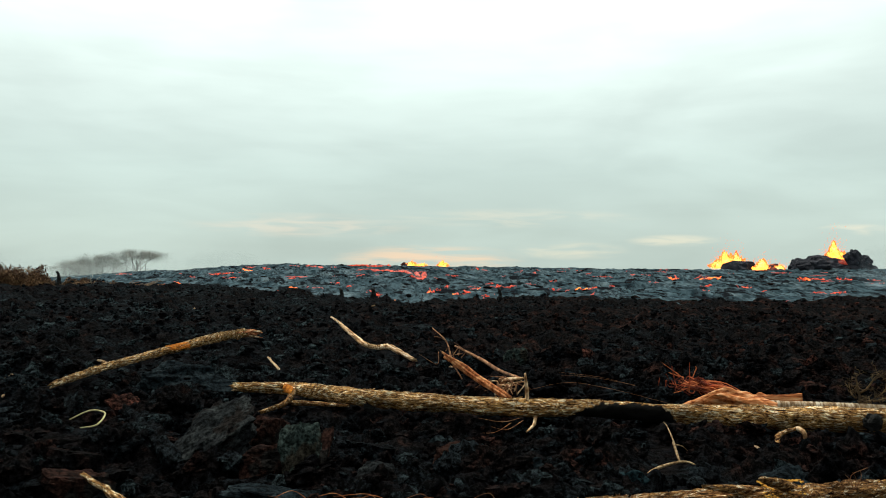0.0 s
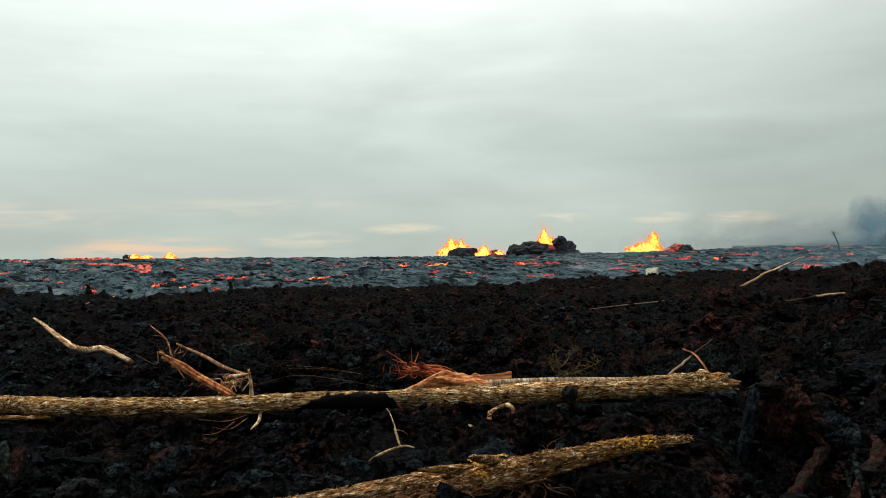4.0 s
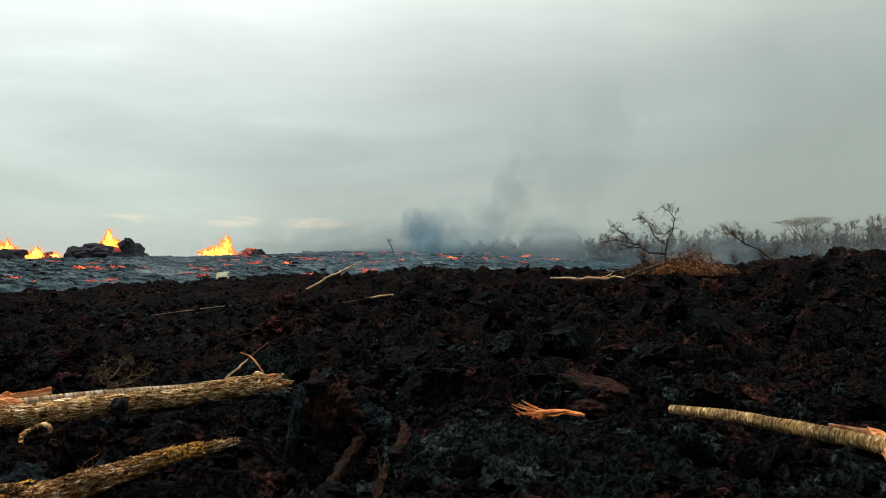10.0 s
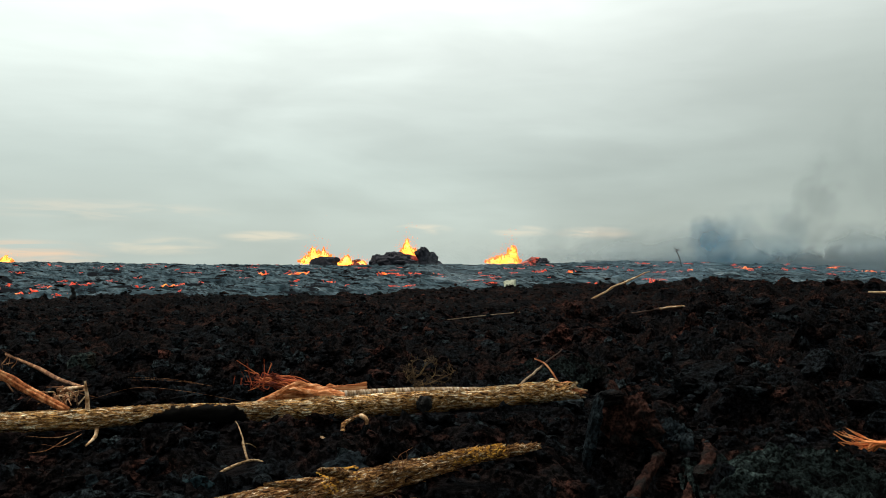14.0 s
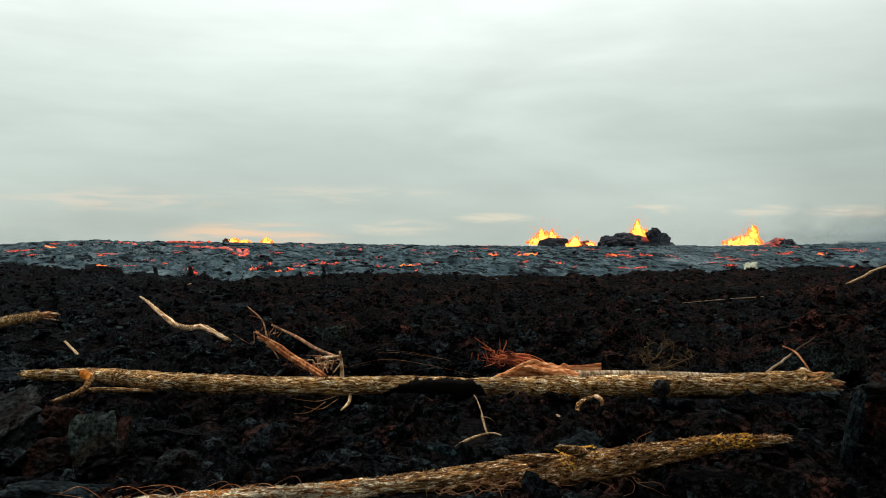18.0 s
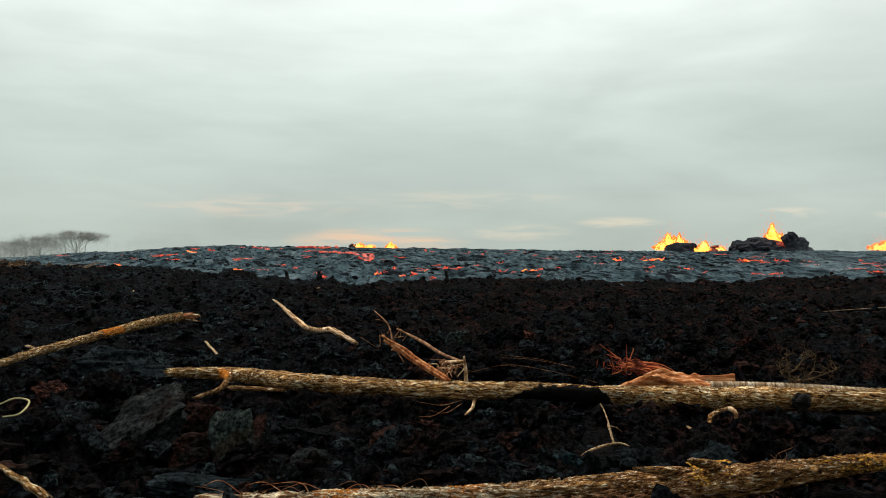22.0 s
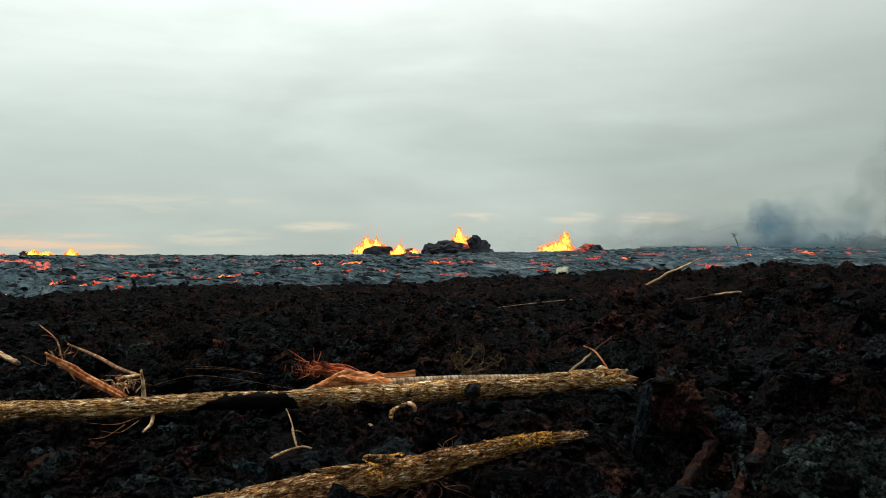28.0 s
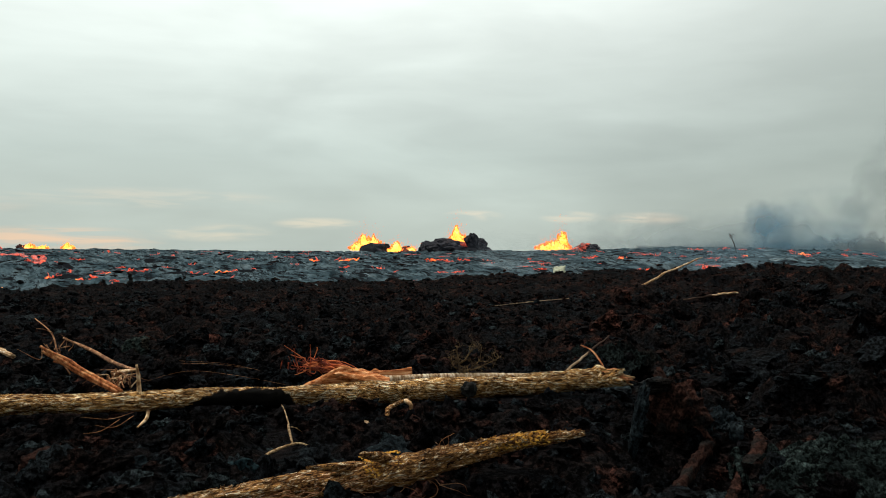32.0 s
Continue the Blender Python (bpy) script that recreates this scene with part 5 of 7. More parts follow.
for k in range(20):
    a = rng.uniform(0, 6.28)
    p = np.array([0.55 + 0.12 * math.cos(a), 9.0 + 0.3 * math.sin(a), 0.1])
    loose(brush, "twig", [tuple(p), tuple(p + [rng.uniform(-0.1, 0.1), rng.uniform(-0.2, 0.1), 0.13]), tuple(p + [rng.uniform(-0.24, 0.24), rng.uniform(-0.3, 0.2), rng.uniform(0.02, 0.22)])], [0.008, 0.007, 0.003], BROWN_TWIG if k % 3 else PALE_TWIG, seed=k)

hanging = thing("forked_twig", (1.6, 6.1, 0.0), "dry forked twig hanging in front of a log", "twig")
loose(hanging, "stem", [(1.80, 7.1, 0.16), (1.76, 6.85, 0.17), (1.71, 6.5, 0.13), (1.66, 6.3, 0.14), (1.62, 6.02, 0.08)], [0.004, 0.005, 0.006, 0.011, 0.008], FORK_TWIG, 7)
loose(hanging, "foot", [(1.30, 5.85, 0.0), (1.44, 5.95, 0.045), (1.66, 6.02, 0.075), (1.80, 5.95, 0.03)], [0.009, 0.012, 0.009, 0.002], FORK_TWIG, 7)
loose(hanging, "side_twig", [(1.67, 6.34, 0.135), (1.72, 6.30, 0.13), (1.76, 6.28, 0.10)], [0.005, 0.004, 0.002], FORK_TWIG)

# palm sheath, fibres and stem behind the long log
palm = thing("felled_palm", (3.4, 7.7, 0.16), "slim pale ringed palm stem lying behind a log", "palm")
o = Vector(palm.location)
part("stem", bulk_mesh("stem", *tube([tuple(Vector(p) - o) for p in [(2.75, 7.86, 0.20), (3.35, 7.78, 0.19), (3.88, 7.68, 0.19), (4.65, 7.55, 0.17)]], [0.04, 0.045, 0.042, 0.03], 16, 330, 0.08, 3, 0, 0.06), PALM_STEM, True), palm)


def sheet(name, spine, widths, lift, mat, seed, rows=40, cols=14, thick=0.006):
    """A dry curled leaf sheath: a thick skin that arches across its width."""
    c = spline(spine, rows)
    u, v = np.meshgrid(np.linspace(0, 1, rows), np.linspace(-1, 1, cols), indexing="ij")
    wd = np.interp(u, np.linspace(0, 1, len(widths)), widths)
    tan = np.gradient(c, axis=0)
    side = np.cross(tan, [0, 0, 1.0])
    side /= np.linalg.norm(side, axis=1)[:, None]
    p = c[:, None] + side[:, None] * (wd * v)[..., None]
    p[..., 2] += lift * wd * (1 - v * v) * 1.2 + 0.026 * np.sin(v * 7 + u * 5) + 0.05 * fbm(u * 5 + seed, v * 2, seed, 3) * wd / max(widths)
    top = p.reshape(-1, 3)
    low = top - [0, 0, thick]
    f = grid_faces(rows, cols)
    n = len(top)
    rim = np.r_[np.arange(cols), np.arange(1, rows) * cols + cols - 1, (rows - 1) * cols + np.arange(cols - 2, -1, -1), np.arange(rows - 2, 0, -1) * cols]
    nxt = np.roll(rim, -1)
    return bulk_mesh(name, np.vstack([top, low]), np.vstack([f, f[:, ::-1] + n, np.stack([rim, rim + n, nxt + n, nxt], -1)]), mat, True)


husk = thing("palm_sheath", (2.6, 7.75, 0.2), "dry orange-brown palm leaf sheath draped over a log", "palm sheath")
ho = husk.location
part("sheath", bulk_mesh("sheath", *tube([tuple(Vector(p) - ho) for p in [(2.15, 7.93, 0.14), (2.32, 7.9, 0.19), (2.54, 7.85, 0.24), (2.69, 7.8, 0.25), (2.84, 7.72, 0.23), (3.02, 7.63, 0.2)]], [0.012, 0.045, 0.082, 0.088, 0.07, 0.045], 26, 90, 0.34, 3, 0.25), SHEATH, True), husk)
part("fold", sheet("fold", [tuple(Vector(p) - ho) for p in [(2.37, 7.78, 0.24), (2.54, 7.7, 0.29), (2.76, 7.6, 0.24), (2.91, 7.55, 0.2)]], [0.02, 0.05, 0.06, 0.02], 0.9, SHEATH, 8), husk)
part("tongue", sheet("tongue", [tuple(Vector(p) - ho) for p in [(2.7, 7.85, 0.23), (3.0, 7.88, 0.245), (3.36, 7.86, 0.26)]], [0.05, 0.045, 0.03], 0.3, SHEATH, 5), husk)
fib = thing("palm_fibres", (2.3, 8.1, 0.2), "tangled rust-red palm fibres behind a log", "palm fibres")
strands = []
knot, tail = np.array((2.32, 8.45, 0.31)) - np.array(fib.location), np.array((2.82, 7.81, 0.25)) - np.array(fib.location)
for k in range(150):
    u, v = rng.random() * 0.5, rng.uniform(0.45, 1.0)
    s = knot + (tail - knot) * u + rng.normal(0, 1, 3) * [0.04, 0.04, 0.03] * (1 - u)
    e = knot + (tail - knot) * v + rng.normal(0, 1, 3) * [0.03, 0.03, 0.02]
    mid = (s + e) / 2 + rng.normal(0, 0.03, 3) + [0, 0, 0.03]
    strands.append(tube([tuple(s), tuple(mid), tuple(e)], [0.003, 0.0085 if k % 3 else 0.004, 0.003], 4, 9))
for k in range(22):
    s = knot + rng.normal(0, 1, 3) * [0.09, 0.06, 0.04]
    strands.append(tube([tuple(s), tuple(s + rng.normal(0, 0.05, 3)), tuple(s + rng.normal(0, 0.06, 3))], [0.003, 0.007, 0.002], 4, 9))
part("fibre_tangle", bulk_mesh("fibre_tangle", *join(strands), FIBRE), fib)
tagged(fib.children[0], kind="stuff")
loose(fib, "upright_fibre", [(2.36, 8.2, 0.25), (2.36, 8.18, 0.42), (2.35, 8.16, 0.56)], [0.006, 0.005, 0.002], FIBRE)
for k, pts in enumerate(([(0.75, 8.5, 0.22), (1.2, 8.7, 0.27), (1.6, 8.4, 0.25), (2.1, 8.0, 0.17)], [(1.2, 9.2, 0.28), (1.5, 8.9, 0.3), (1.9, 8.6, 0.26)], [(1.15, 9.0, 0.34), (1.6, 8.9, 0.3), (2.0, 8.7, 0.22)])):
    loose(fib, "long_fibre", pts, [0.0008, 0.0013, 0.0014, 0.001][: len(pts)], BROWN_TWIG, seed=k)


# ---------------------------------------------------------------- shrubs and dead branches
def grow(start, way, length, radius, depth, rng, out, bend=0.35, forks=3, droop=0.0):
    """Limbs that wander, thin and fork; (points, radii) into out."""
    p, d = np.array(start, float), np.array(way, float)
    pts = [p.copy()]
    n = 5
    for k in range(n):
        d = d + rng.normal(0, bend, 3) * 0.5 + [0, 0, -droop]
        d /= np.linalg.norm(d)
        p = p + d * length / n
        pts.append(p.copy())
    out.append(([tuple(q) for q in pts], [radius, radius * 0.8, radius * 0.5]))
    if depth:
        for k in range(forks):
            j = rng.integers(2, n + 1)
            nd = d + rng.normal(0, 0.65, 3)
            nd /= np.linalg.norm(nd)
            grow(pts[j], nd, length * rng.uniform(0.5, 0.75), radius * 0.5, depth - 1, rng, out, bend, forks, droop)


def limbs_mesh(name, limbs, mat, sides=5):
    return bulk_mesh(name, *join([tube(p, r, sides, 7) for p, r in limbs]), mat, True)


def leaves_mesh(name, centres, size, rng, mat):
    """Small curled leaves, each two bent quads."""
    c = np.asarray(centres)
    n = len(c)
    a = rng.normal(size=(n, 3))
    a /= np.linalg.norm(a, axis=1)[:, None]
    b = np.cross(a, rng.normal(size=(n, 3)))
    b /= np.linalg.norm(b, axis=1)[:, None]
    up = np.cross(a, b)
    s = size * rng.uniform(0.6, 1.4, (n, 1))
    tip = [c - a * s, c - b * s * 0.4 + up * s * 0.2, c + a * s, c + b * s * 0.4 + up * s * 0.2]
    v = np.stack(tip, 1).reshape(-1, 3)
    i = np.arange(n)[:, None] * 4
    return bulk_mesh(name, v, np.vstack([i + [0, 1, 2], i + [0, 2, 3]]), mat)


shrub = thing("wiry_shrub", (3.85, 7.75, 0.15), "small gnarled olive-brown leafless shrub behind a log", "shrub")
limbs = []
for line, thick in (([(0, 0), (0.0, 0.1), (0.015, 0.2), (-0.02, 0.32)], 0.026), ([(0.01, 0.06), (0.10, 0.10), (0.2, 0.12), (0.3, 0.21)], 0.02), ([(0.01, 0.17), (0.09, 0.22), (0.16, 0.31), (0.27, 0.35)], 0.018),
                    ([(0, 0.12), (-0.07, 0.16), (-0.10, 0.26)], 0.014), ([(0.16, 0.11), (0.3, 0.13), (0.48, 0.22), (0.6, 0.24)], 0.012)):
    c = [(0.68 * u, -0.34 * u + 0.02 * rng.normal(), 0.98 * v) for u, v in line]
    limbs.append((c, [thick * 0.8, thick * 0.5, thick * 0.25]))
    for j in range(9):
        grow(c[1 + j % (len(c) - 1)], (rng.uniform(-0.3, 0.9), rng.uniform(-0.5, 0.3), rng.uniform(0.1, 0.9)), rng.uniform(0.06, 0.16), thick * 0.24, 2, rng, limbs, 1.0, 2)
part("branchwork", limbs_mesh("branchwork", limbs, VINE_TWIG), shrub)
stick("grey_twig", [(4.93, 7.31, 0.24), (5.27, 7.39, 0.41)], [0.014, 0.012], GREY_TWIG, "thick grey broken twig leaning behind a log", "twig")
stick("dark_twig", [(5.27, 7.39, 0.41), (5.57, 7.42, 0.58)], [0.014, 0.006], DARK_TWIG, "thin dark tip of a leaning twig", "twig")
stick("red_twig", [(5.26, 7.51, 0.48), (5.29, 7.31, 0.42), (5.28, 7.07, 0.24)], [0.007, 0.011, 0.012], RED_WOOD, "bent reddish twig standing in clinker", "twig")

stick("leaning_pole", [(18.95, 24.01, -0.1), (20.33, 24.44, 0.36), (21.71, 24.84, 0.79), (22.63, 25.1, 0.96), (23.45, 25.3, 1.18)], [0.045, 0.042, 0.036, 0.032, 0.016], PALE_WOOD, "long crooked bleached pole leaning over the a'a", "pole", rough=0.6, kink=0.55)
stick("dark_branch", [(15.43, 17.63, 0.08), (15.75, 17.34, 0.16), (16.12, 17.01, 0.27)], [0.018, 0.026, 0.03], DARK_TWIG, "thin dark branch on the clinker", "branch")
stick("bleached_log", [(16.12, 17.01, 0.27), (16.35, 16.78, 0.32), (16.6, 16.53, 0.35)], [0.022, 0.036, 0.024], PALE_WOOD, "short bleached log on the clinker", "log", rough=0.5)
stick("thin_branch", [(9.49, 17.32, 0.13), (11.02, 18.02, 0.15), (12.55, 18.66, 0.16)], [0.006, 0.011, 0.009], GREY_TWIG, "thin grey branch lying on the clinker", "branch")

fan = thing("dry_frond", (6.1, 4.0, 0.06), "tuft of bright orange dry palm leaflets on blue crust", "palm frond")
fo = np.array(fan.location)
for k in range(24):
    e = np.array([6.14 + rng.uniform(-0.05, 0.05), 3.70 + rng.uniform(-0.06, 0.06), 0.15 + 0.03 * rng.random()])
    q = np.array([5.98 + rng.uniform(-0.05, 0.06), 3.92 + rng.uniform(-0.07, 0.05), 0.15 + 0.05 * rng.random()])
    s = np.array([5.90 + rng.uniform(-0.06, 0.10), 4.04 + rng.uniform(-0.10, 0.10), 0.08 + 0.14 * rng.random()])
    tip = s + [rng.uniform(-0.08, -0.01), rng.uniform(0.02, 0.12), rng.uniform(-0.02, 0.09)]
    part("leaflet", bulk_mesh("leaflet", *tube([tuple(e - fo), tuple((e + q) / 2 - fo + [0, 0, 0.015]), tuple(q - fo), tuple(s - fo), tuple(tip - fo)], [0.004, 0.007, 0.007, 0.005, 0.0015], 5, 16), STRAW, True), fan)

pl, pm = log("felled_palm", [(7.02, 3.26, 0.14), (7.02, 2.67, 0.15), (6.92, 2.15, 0.15), (6.80, 1.69, 0.15), (6.55, 1.0, 0.16)], [0.039, 0.054, 0.0585, 0.0615, 0.0638], PALM_SKIN, "pale ringed palm trunk lying across dark clinker", "palm", sides=22, rings=560, rough=0.16, seed=2, ring_bumps=0.13)
branch(pl, pm, "loose_sheath", [(6.88, 1.54, 0.21), (6.8, 1.45, 0.18), (6.53, 1.28, 0.04), (6.35, 1.15, -0.09)], [0.03, 0.06, 0.06, 0.05], SHEATH, "curled orange sheath", 12, 0.4)
branch(pl, pm, "dry_sheath", [(7.1, 1.9, 0.17), (6.98, 1.5, 0.17), (6.8, 1.0, 0.15)], [0.02, 0.035, 0.04], BROWN_TWIG, "brown dry sheath", 8, 0.4)

stick("drift_log", [(22.47, 14.98, 0.73), (22.69, 13.71, 0.72), (22.84, 12.46, 0.76)], [0.02, 0.052, 0.045, 0.025], PALE_WOOD, "bleached drift log with short snags on a rise", "log", rough=0.6, kink=0.4)
stick("snapped_branch", [(22.75, 13.2, 0.78), (22.8, 12.95, 0.86), (22.78, 12.8, 0.98)], [0.03, 0.02, 0.01], PALE_WOOD, "short pale snapped branch on a drift log", "branch")
stick("fallen_bough", [(23.0, 12.6, 0.78), (24.6, 12.7, 0.98), (26.2, 12.9, 1.15)], [0.03, 0.04, 0.05], DARK_TWIG, "dark fallen bough between a drift log and a bush", "branch")


def dead_bush(at, limbs_in, leaves, label, seed, leaf_mat=RED_LEAF, pile=None, arms=()):
    """A leafless, burnt bush: wandering limbs, a few withered leaves, and brown litter at its foot."""
    r = np.random.default_rng(seed)
    ob = thing("dead_bush", at, label, "bush")
    out = []
    for start, way, length, radius, depth in limbs_in:
        grow(start, way, length, radius, depth, r, out, 0.85, 4)
    for pts, radius in arms:
        c = spline(pts, 12)
        c[1:-1] += r.normal(0, 0.035, (10, 3))
        out.append(([tuple(q) for q in c], [radius, radius * 0.75, radius * 0.35]))
        for k in range(34):
            j = int(r.integers(2, 12))
            grow(c[j], r.normal(0, 0.7, 3) + [0, 0, 0.4], r.uniform(0.14, 0.38), radius * 0.3, 2, r, out, 1.0, 2)
    part("branchwork", limbs_mesh("branchwork", out, DARK_TWIG, 4), ob)
    if leaves:
        tips = [p[-1] for p, q in out if len(p)]
        c = [np.array(tips[r.integers(0, len(tips))]) + r.normal(0, 0.07, 3) for _ in range(leaves)]
        tagged(part("leaves", leaves_mesh("leaves", c, 0.036, r, leaf_mat), ob.children[0]), kind="stuff")
    if pile:
        c0, spread, n = pile
        c = np.clip(r.normal(0, 1, (n, 3)), -1.8, 1.8) * spread
        c[:, 2] = np.abs(c[:, 2]) * np.exp(-(c[:, 1] / spread[1] / 1.6) ** 2)
        c[:, 2] *= 0.65 + 0.9 * (0.5 + vnoise(c[:, 1] * 3.5, c[:, 0] * 2 + seed, 5))
        part("leaf_litter", leaves_mesh("leaf_litter", c + c0, 0.04, r, DRY_LEAF), ob, "brown dry leaves")
        tagged(ob.children[-1], kind="stuff")
    return ob


def bush_lines(lines, r):
    """Limbs given as steps across and up, bent a little to and fro in depth."""
    out = []
    for line, thick in lines:
        deep = r.normal(0, 0.12, len(line)).cumsum()
        out.append(([(0.437 * u + 0.899 * d, -0.899 * u + 0.437 * d, 0.86 * v) for (u, v), d in zip(line, deep)], thick * 0.8))
    return out


r = np.random.default_rng(19)
dead_bush((27.0, 13.12, 1.41), [], 420, "burnt bush with bare crooked limbs and withered leaves", 21, pile=((-0.1, 0.35, -0.62), (0.4, 0.5, 0.3), 2600), arms=bush_lines((
    ([(0, -0.3), (0, 0.3), (0.02, 0.6), (0.2, 0.85), (0.31, 1.2), (0.34, 1.75), (0.12, 1.92), (-0.12, 2.1)], 0.036), ([(0, 0.55), (-0.3, 0.8), (-0.5, 1.2), (-0.75, 1.5), (-1.05, 1.6)], 0.035),
    ([(0, 0.12), (-0.6, 0.2), (-0.8, 0.35), (-1.15, 0.6), (-1.7, 0.75), (-2.3, 0.6)], 0.045), ([(-0.75, 0.32), (-1.2, 0.4), (-1.9, 0.2)], 0.028), ([(-1.15, 0.6), (-1.5, 1.0), (-1.95, 1.35)], 0.028),
    ([(-0.72, 0.22), (-0.78, -0.1), (-0.82, -0.5)], 0.035), ([(0.3, 1.2), (0.0, 1.0), (-0.3, 0.95), (-0.4, 1.2)], 0.022), ([(0.0, 0.0), (0.5, -0.1), (1.0, 0.1), (1.5, 0.15)], 0.03), ([(0.2, -0.2), (0.7, 0.2), (1.0, 0.5)], 0.022)), r))
dead_bush((27.0, 13.12, 1.41), [], 60, "leaning burnt bush on the lava rise", 22, pile=((0.45, -0.75, -0.64), (0.5, 0.78, 0.34), 9000), arms=bush_lines((
    ([(3.95, -0.35), (3.4, 0.15), (2.75, 0.5), (2.4, 0.8), (1.85, 1.0)], 0.04), ([(2.75, 0.5), (2.6, 0.9), (2.45, 1.3)], 0.028), ([(2.5, 0.75), (2.2, 1.1), (2.0, 1.3)], 0.024), ([(3.1, 0.3), (3.3, -0.1), (3.2, -0.4)], 0.03),
    ([(3.4, 0.15), (3.7, 0.25), (3.85, 0.4)], 0.02), ([(-2.2, -0.72), (-1.4, -0.6), (-0.6, -0.35), (0.3, -0.3)], 0.045), ([(-1.6, -0.7), (-0.8, -0.5), (0.2, -0.45), (0.9, -0.2)], 0.035), ([(2.1, -0.7), (2.4, -0.3), (2.3, 0.1)], 0.03)), r))
dead_bush((28.1, 9.0, 1.2), [((0, 0, 0), (0, 0.4, 0.9), 0.7, 0.03, 2), ((0, -0.5, 0), (0, 0.25, 0.95), 0.5, 0.025, 2)], 0, "small burnt sprig on the lava rise", 23)
dead_bush((28.45, 7.7, 1.25), [((0, 0, 0), (0, -0.4, 0.9), 0.5, 0.025, 2), ((0, 0.6, 0), (0, 0.25, 0.95), 0.4, 0.02, 2)], 0, "small dark snag on the lava rise", 24)


def scrub(at, spread, n, label, seed):
    r = np.random.default_rng(seed)
    ob = thing("dry_scrub", at, label, "scrub")
    out = []
    for k in range(14):
        grow((r.normal(0, spread[0]), r.normal(0, spread[1]), 0), (r.normal(0, 0.4), r.normal(0, 0.4), 1), spread[2] * 0.55, 0.022, 2, r, out, 0.4, 3)
    part("twigs", limbs_mesh("twigs", out, GREY_TWIG, 4), ob)
    u, v = r.uniform(-1, 1, n), r.uniform(-1, 1, n)
    top = spread[2] * (0.72 + 0.7 * vnoise(u * 4 + seed, v, 3) + 0.5 * vnoise(u * 11 + seed, v * 2, 4)) * (1 - np.abs(u) ** 5)
    c = np.stack([u * spread[0], v * spread[1], top * r.random(n) ** 0.8], -1)
    part("leaves", leaves_mesh("leaves", c, 0.06, r, SCRUB_LEAF), ob)
    tagged(ob.children[-1], kind="stuff")


scrub((-20.7, 38.8, 0.1), (1.75, 0.9, 1.2), 12000, "thicket of brown scorched scrub at the a'a's edge", 31)
scrub((-18.3, 40.0, 0.1), (0.7, 0.7, 0.6), 3000, "low greyish scorched scrub", 32)
scrub((-17.0, 40.8, 0.05), (0.6, 0.6, 0.5), 1200, "small brown scrub clump on the a'a", 33)
heap = thing("branch_heap", (-15.81, 41.82, 0.35), "heap of pale dry branches at the flow's edge", "branches")
for k in range(22):
    p = np.array([rng.normal(-0.3, 0.5), rng.normal(0, 0.4), -0.25 + 0.2 * rng.random()])
    e = p + [rng.uniform(0.3, 1.1), rng.normal(0, 0.3), rng.uniform(-0.05, 0.42)]
    part("branch", bulk_mesh("branch", *tube([tuple(p), tuple((p + e) / 2 + [0, 0, 0.05]), tuple(e)], [0.018, 0.015, 0.008], 5, 7), BROWN_TWIG if k % 3 else GREY_TWIG), heap)

# chips of wood and bleached flakes on the clinker
CHIPS = [bulk_mesh("wood_chip", *lump(2, 900 + k, (1.0, 0.45, 0.3), 0.7, 2), PALE_WOOD, True) for k in range(4)]
for k, (x, y, s) in enumerate(((-4.43, 8.87, 0.10), (-4.21, 8.76, 0.08), (-5.34, 9.57, 0.12), (-5.09, 9.4, 0.07), (2.32, 6.31, 0.06), (-0.02, 12.31, 0.08), (-0.9, 24.0, 0.12),
                               (-2.5, 26.9, 0.12), (-7.83, 24.8, 0.12), (9.03, 17.3, 0.09), (-9.46, 24.1, 0.12), (2.25, 10.47, 0.05), (16.5, 4.3, 0.10), (-5.2, 9.2, 0.06))):
    ob = new("wood_chip", CHIPS[k % 4])
    z = float(aa_height(np.array([x]), np.array([y]))[0])
    s *= 0.7
    ob.matrix_world = pose(x, y, z + 0.2 * s, 0, 20, k * 77) @ Matrix.Diagonal((s, s, s, 1))
    tagged(ob, "pale chip of splintered wood on dark clinker", "wood chip", "wood chips")


# ---------------------------------------------------------------- cones and fountains
def mound(parent, name, at, size, mat, seed, label="", crag=0.45):
    v, f = lump(4, seed, size, crag, 2, 2.4)
    ob = part(name, bulk_mesh(name, v, f, mat), parent, label)
    ob.location = Vector(at) - Vector(parent.location)
    return ob


cone_1 = thing("spatter_cone", (52.2, 143.6, 0.5), "low dark spatter cone on the flow's skyline", "spatter cone", "spatter cones")
mound(cone_1, "mound", (52.2, 142.6, 0.5), (3.3, 2.2, 2.0), CONE_ROCK, 71, "", 0.22)
mound(cone_1, "rim", (56.9, 141.2, 0.3), (2.4, 2.0, 1.3), RED_CONE, 72, "", 0.3)
mound(cone_1, "hot_lip", (58.3, 140.3, 0.3), (1.4, 1.2, 0.9), HOT_ROCK, 73, "dull red hot lip")
cone_2 = thing("spatter_cone", (66.0, 136.9, 0.8), "dark spatter cone with a boulder-like knob on its rim", "spatter cone", "spatter cones")
mound(cone_2, "mound", (65.0, 137.3, 0.7), (5.2, 3.0, 2.35), CONE_ROCK, 74, "", 0.24)
mound(cone_2, "shoulder", (61.2, 138.9, 0.7), (2.2, 2.0, 1.9), CONE_ROCK, 75, "", 0.25)
mound(cone_2, "knob", (68.9, 135.3, 2.2), (1.6, 1.4, 1.95), CONE_ROCK, 76, "bulging boulder on the rim", 0.22)
mound(cone_2, "knob", (70.3, 134.6, 1.5), (1.4, 1.2, 1.6), CONE_ROCK, 77, "", 0.24)
mound(cone_2, "shoulder", (71.5, 134.0, 0.8), (0.9, 1.0, 0.8), CONE_ROCK, 78, "", 0.3)
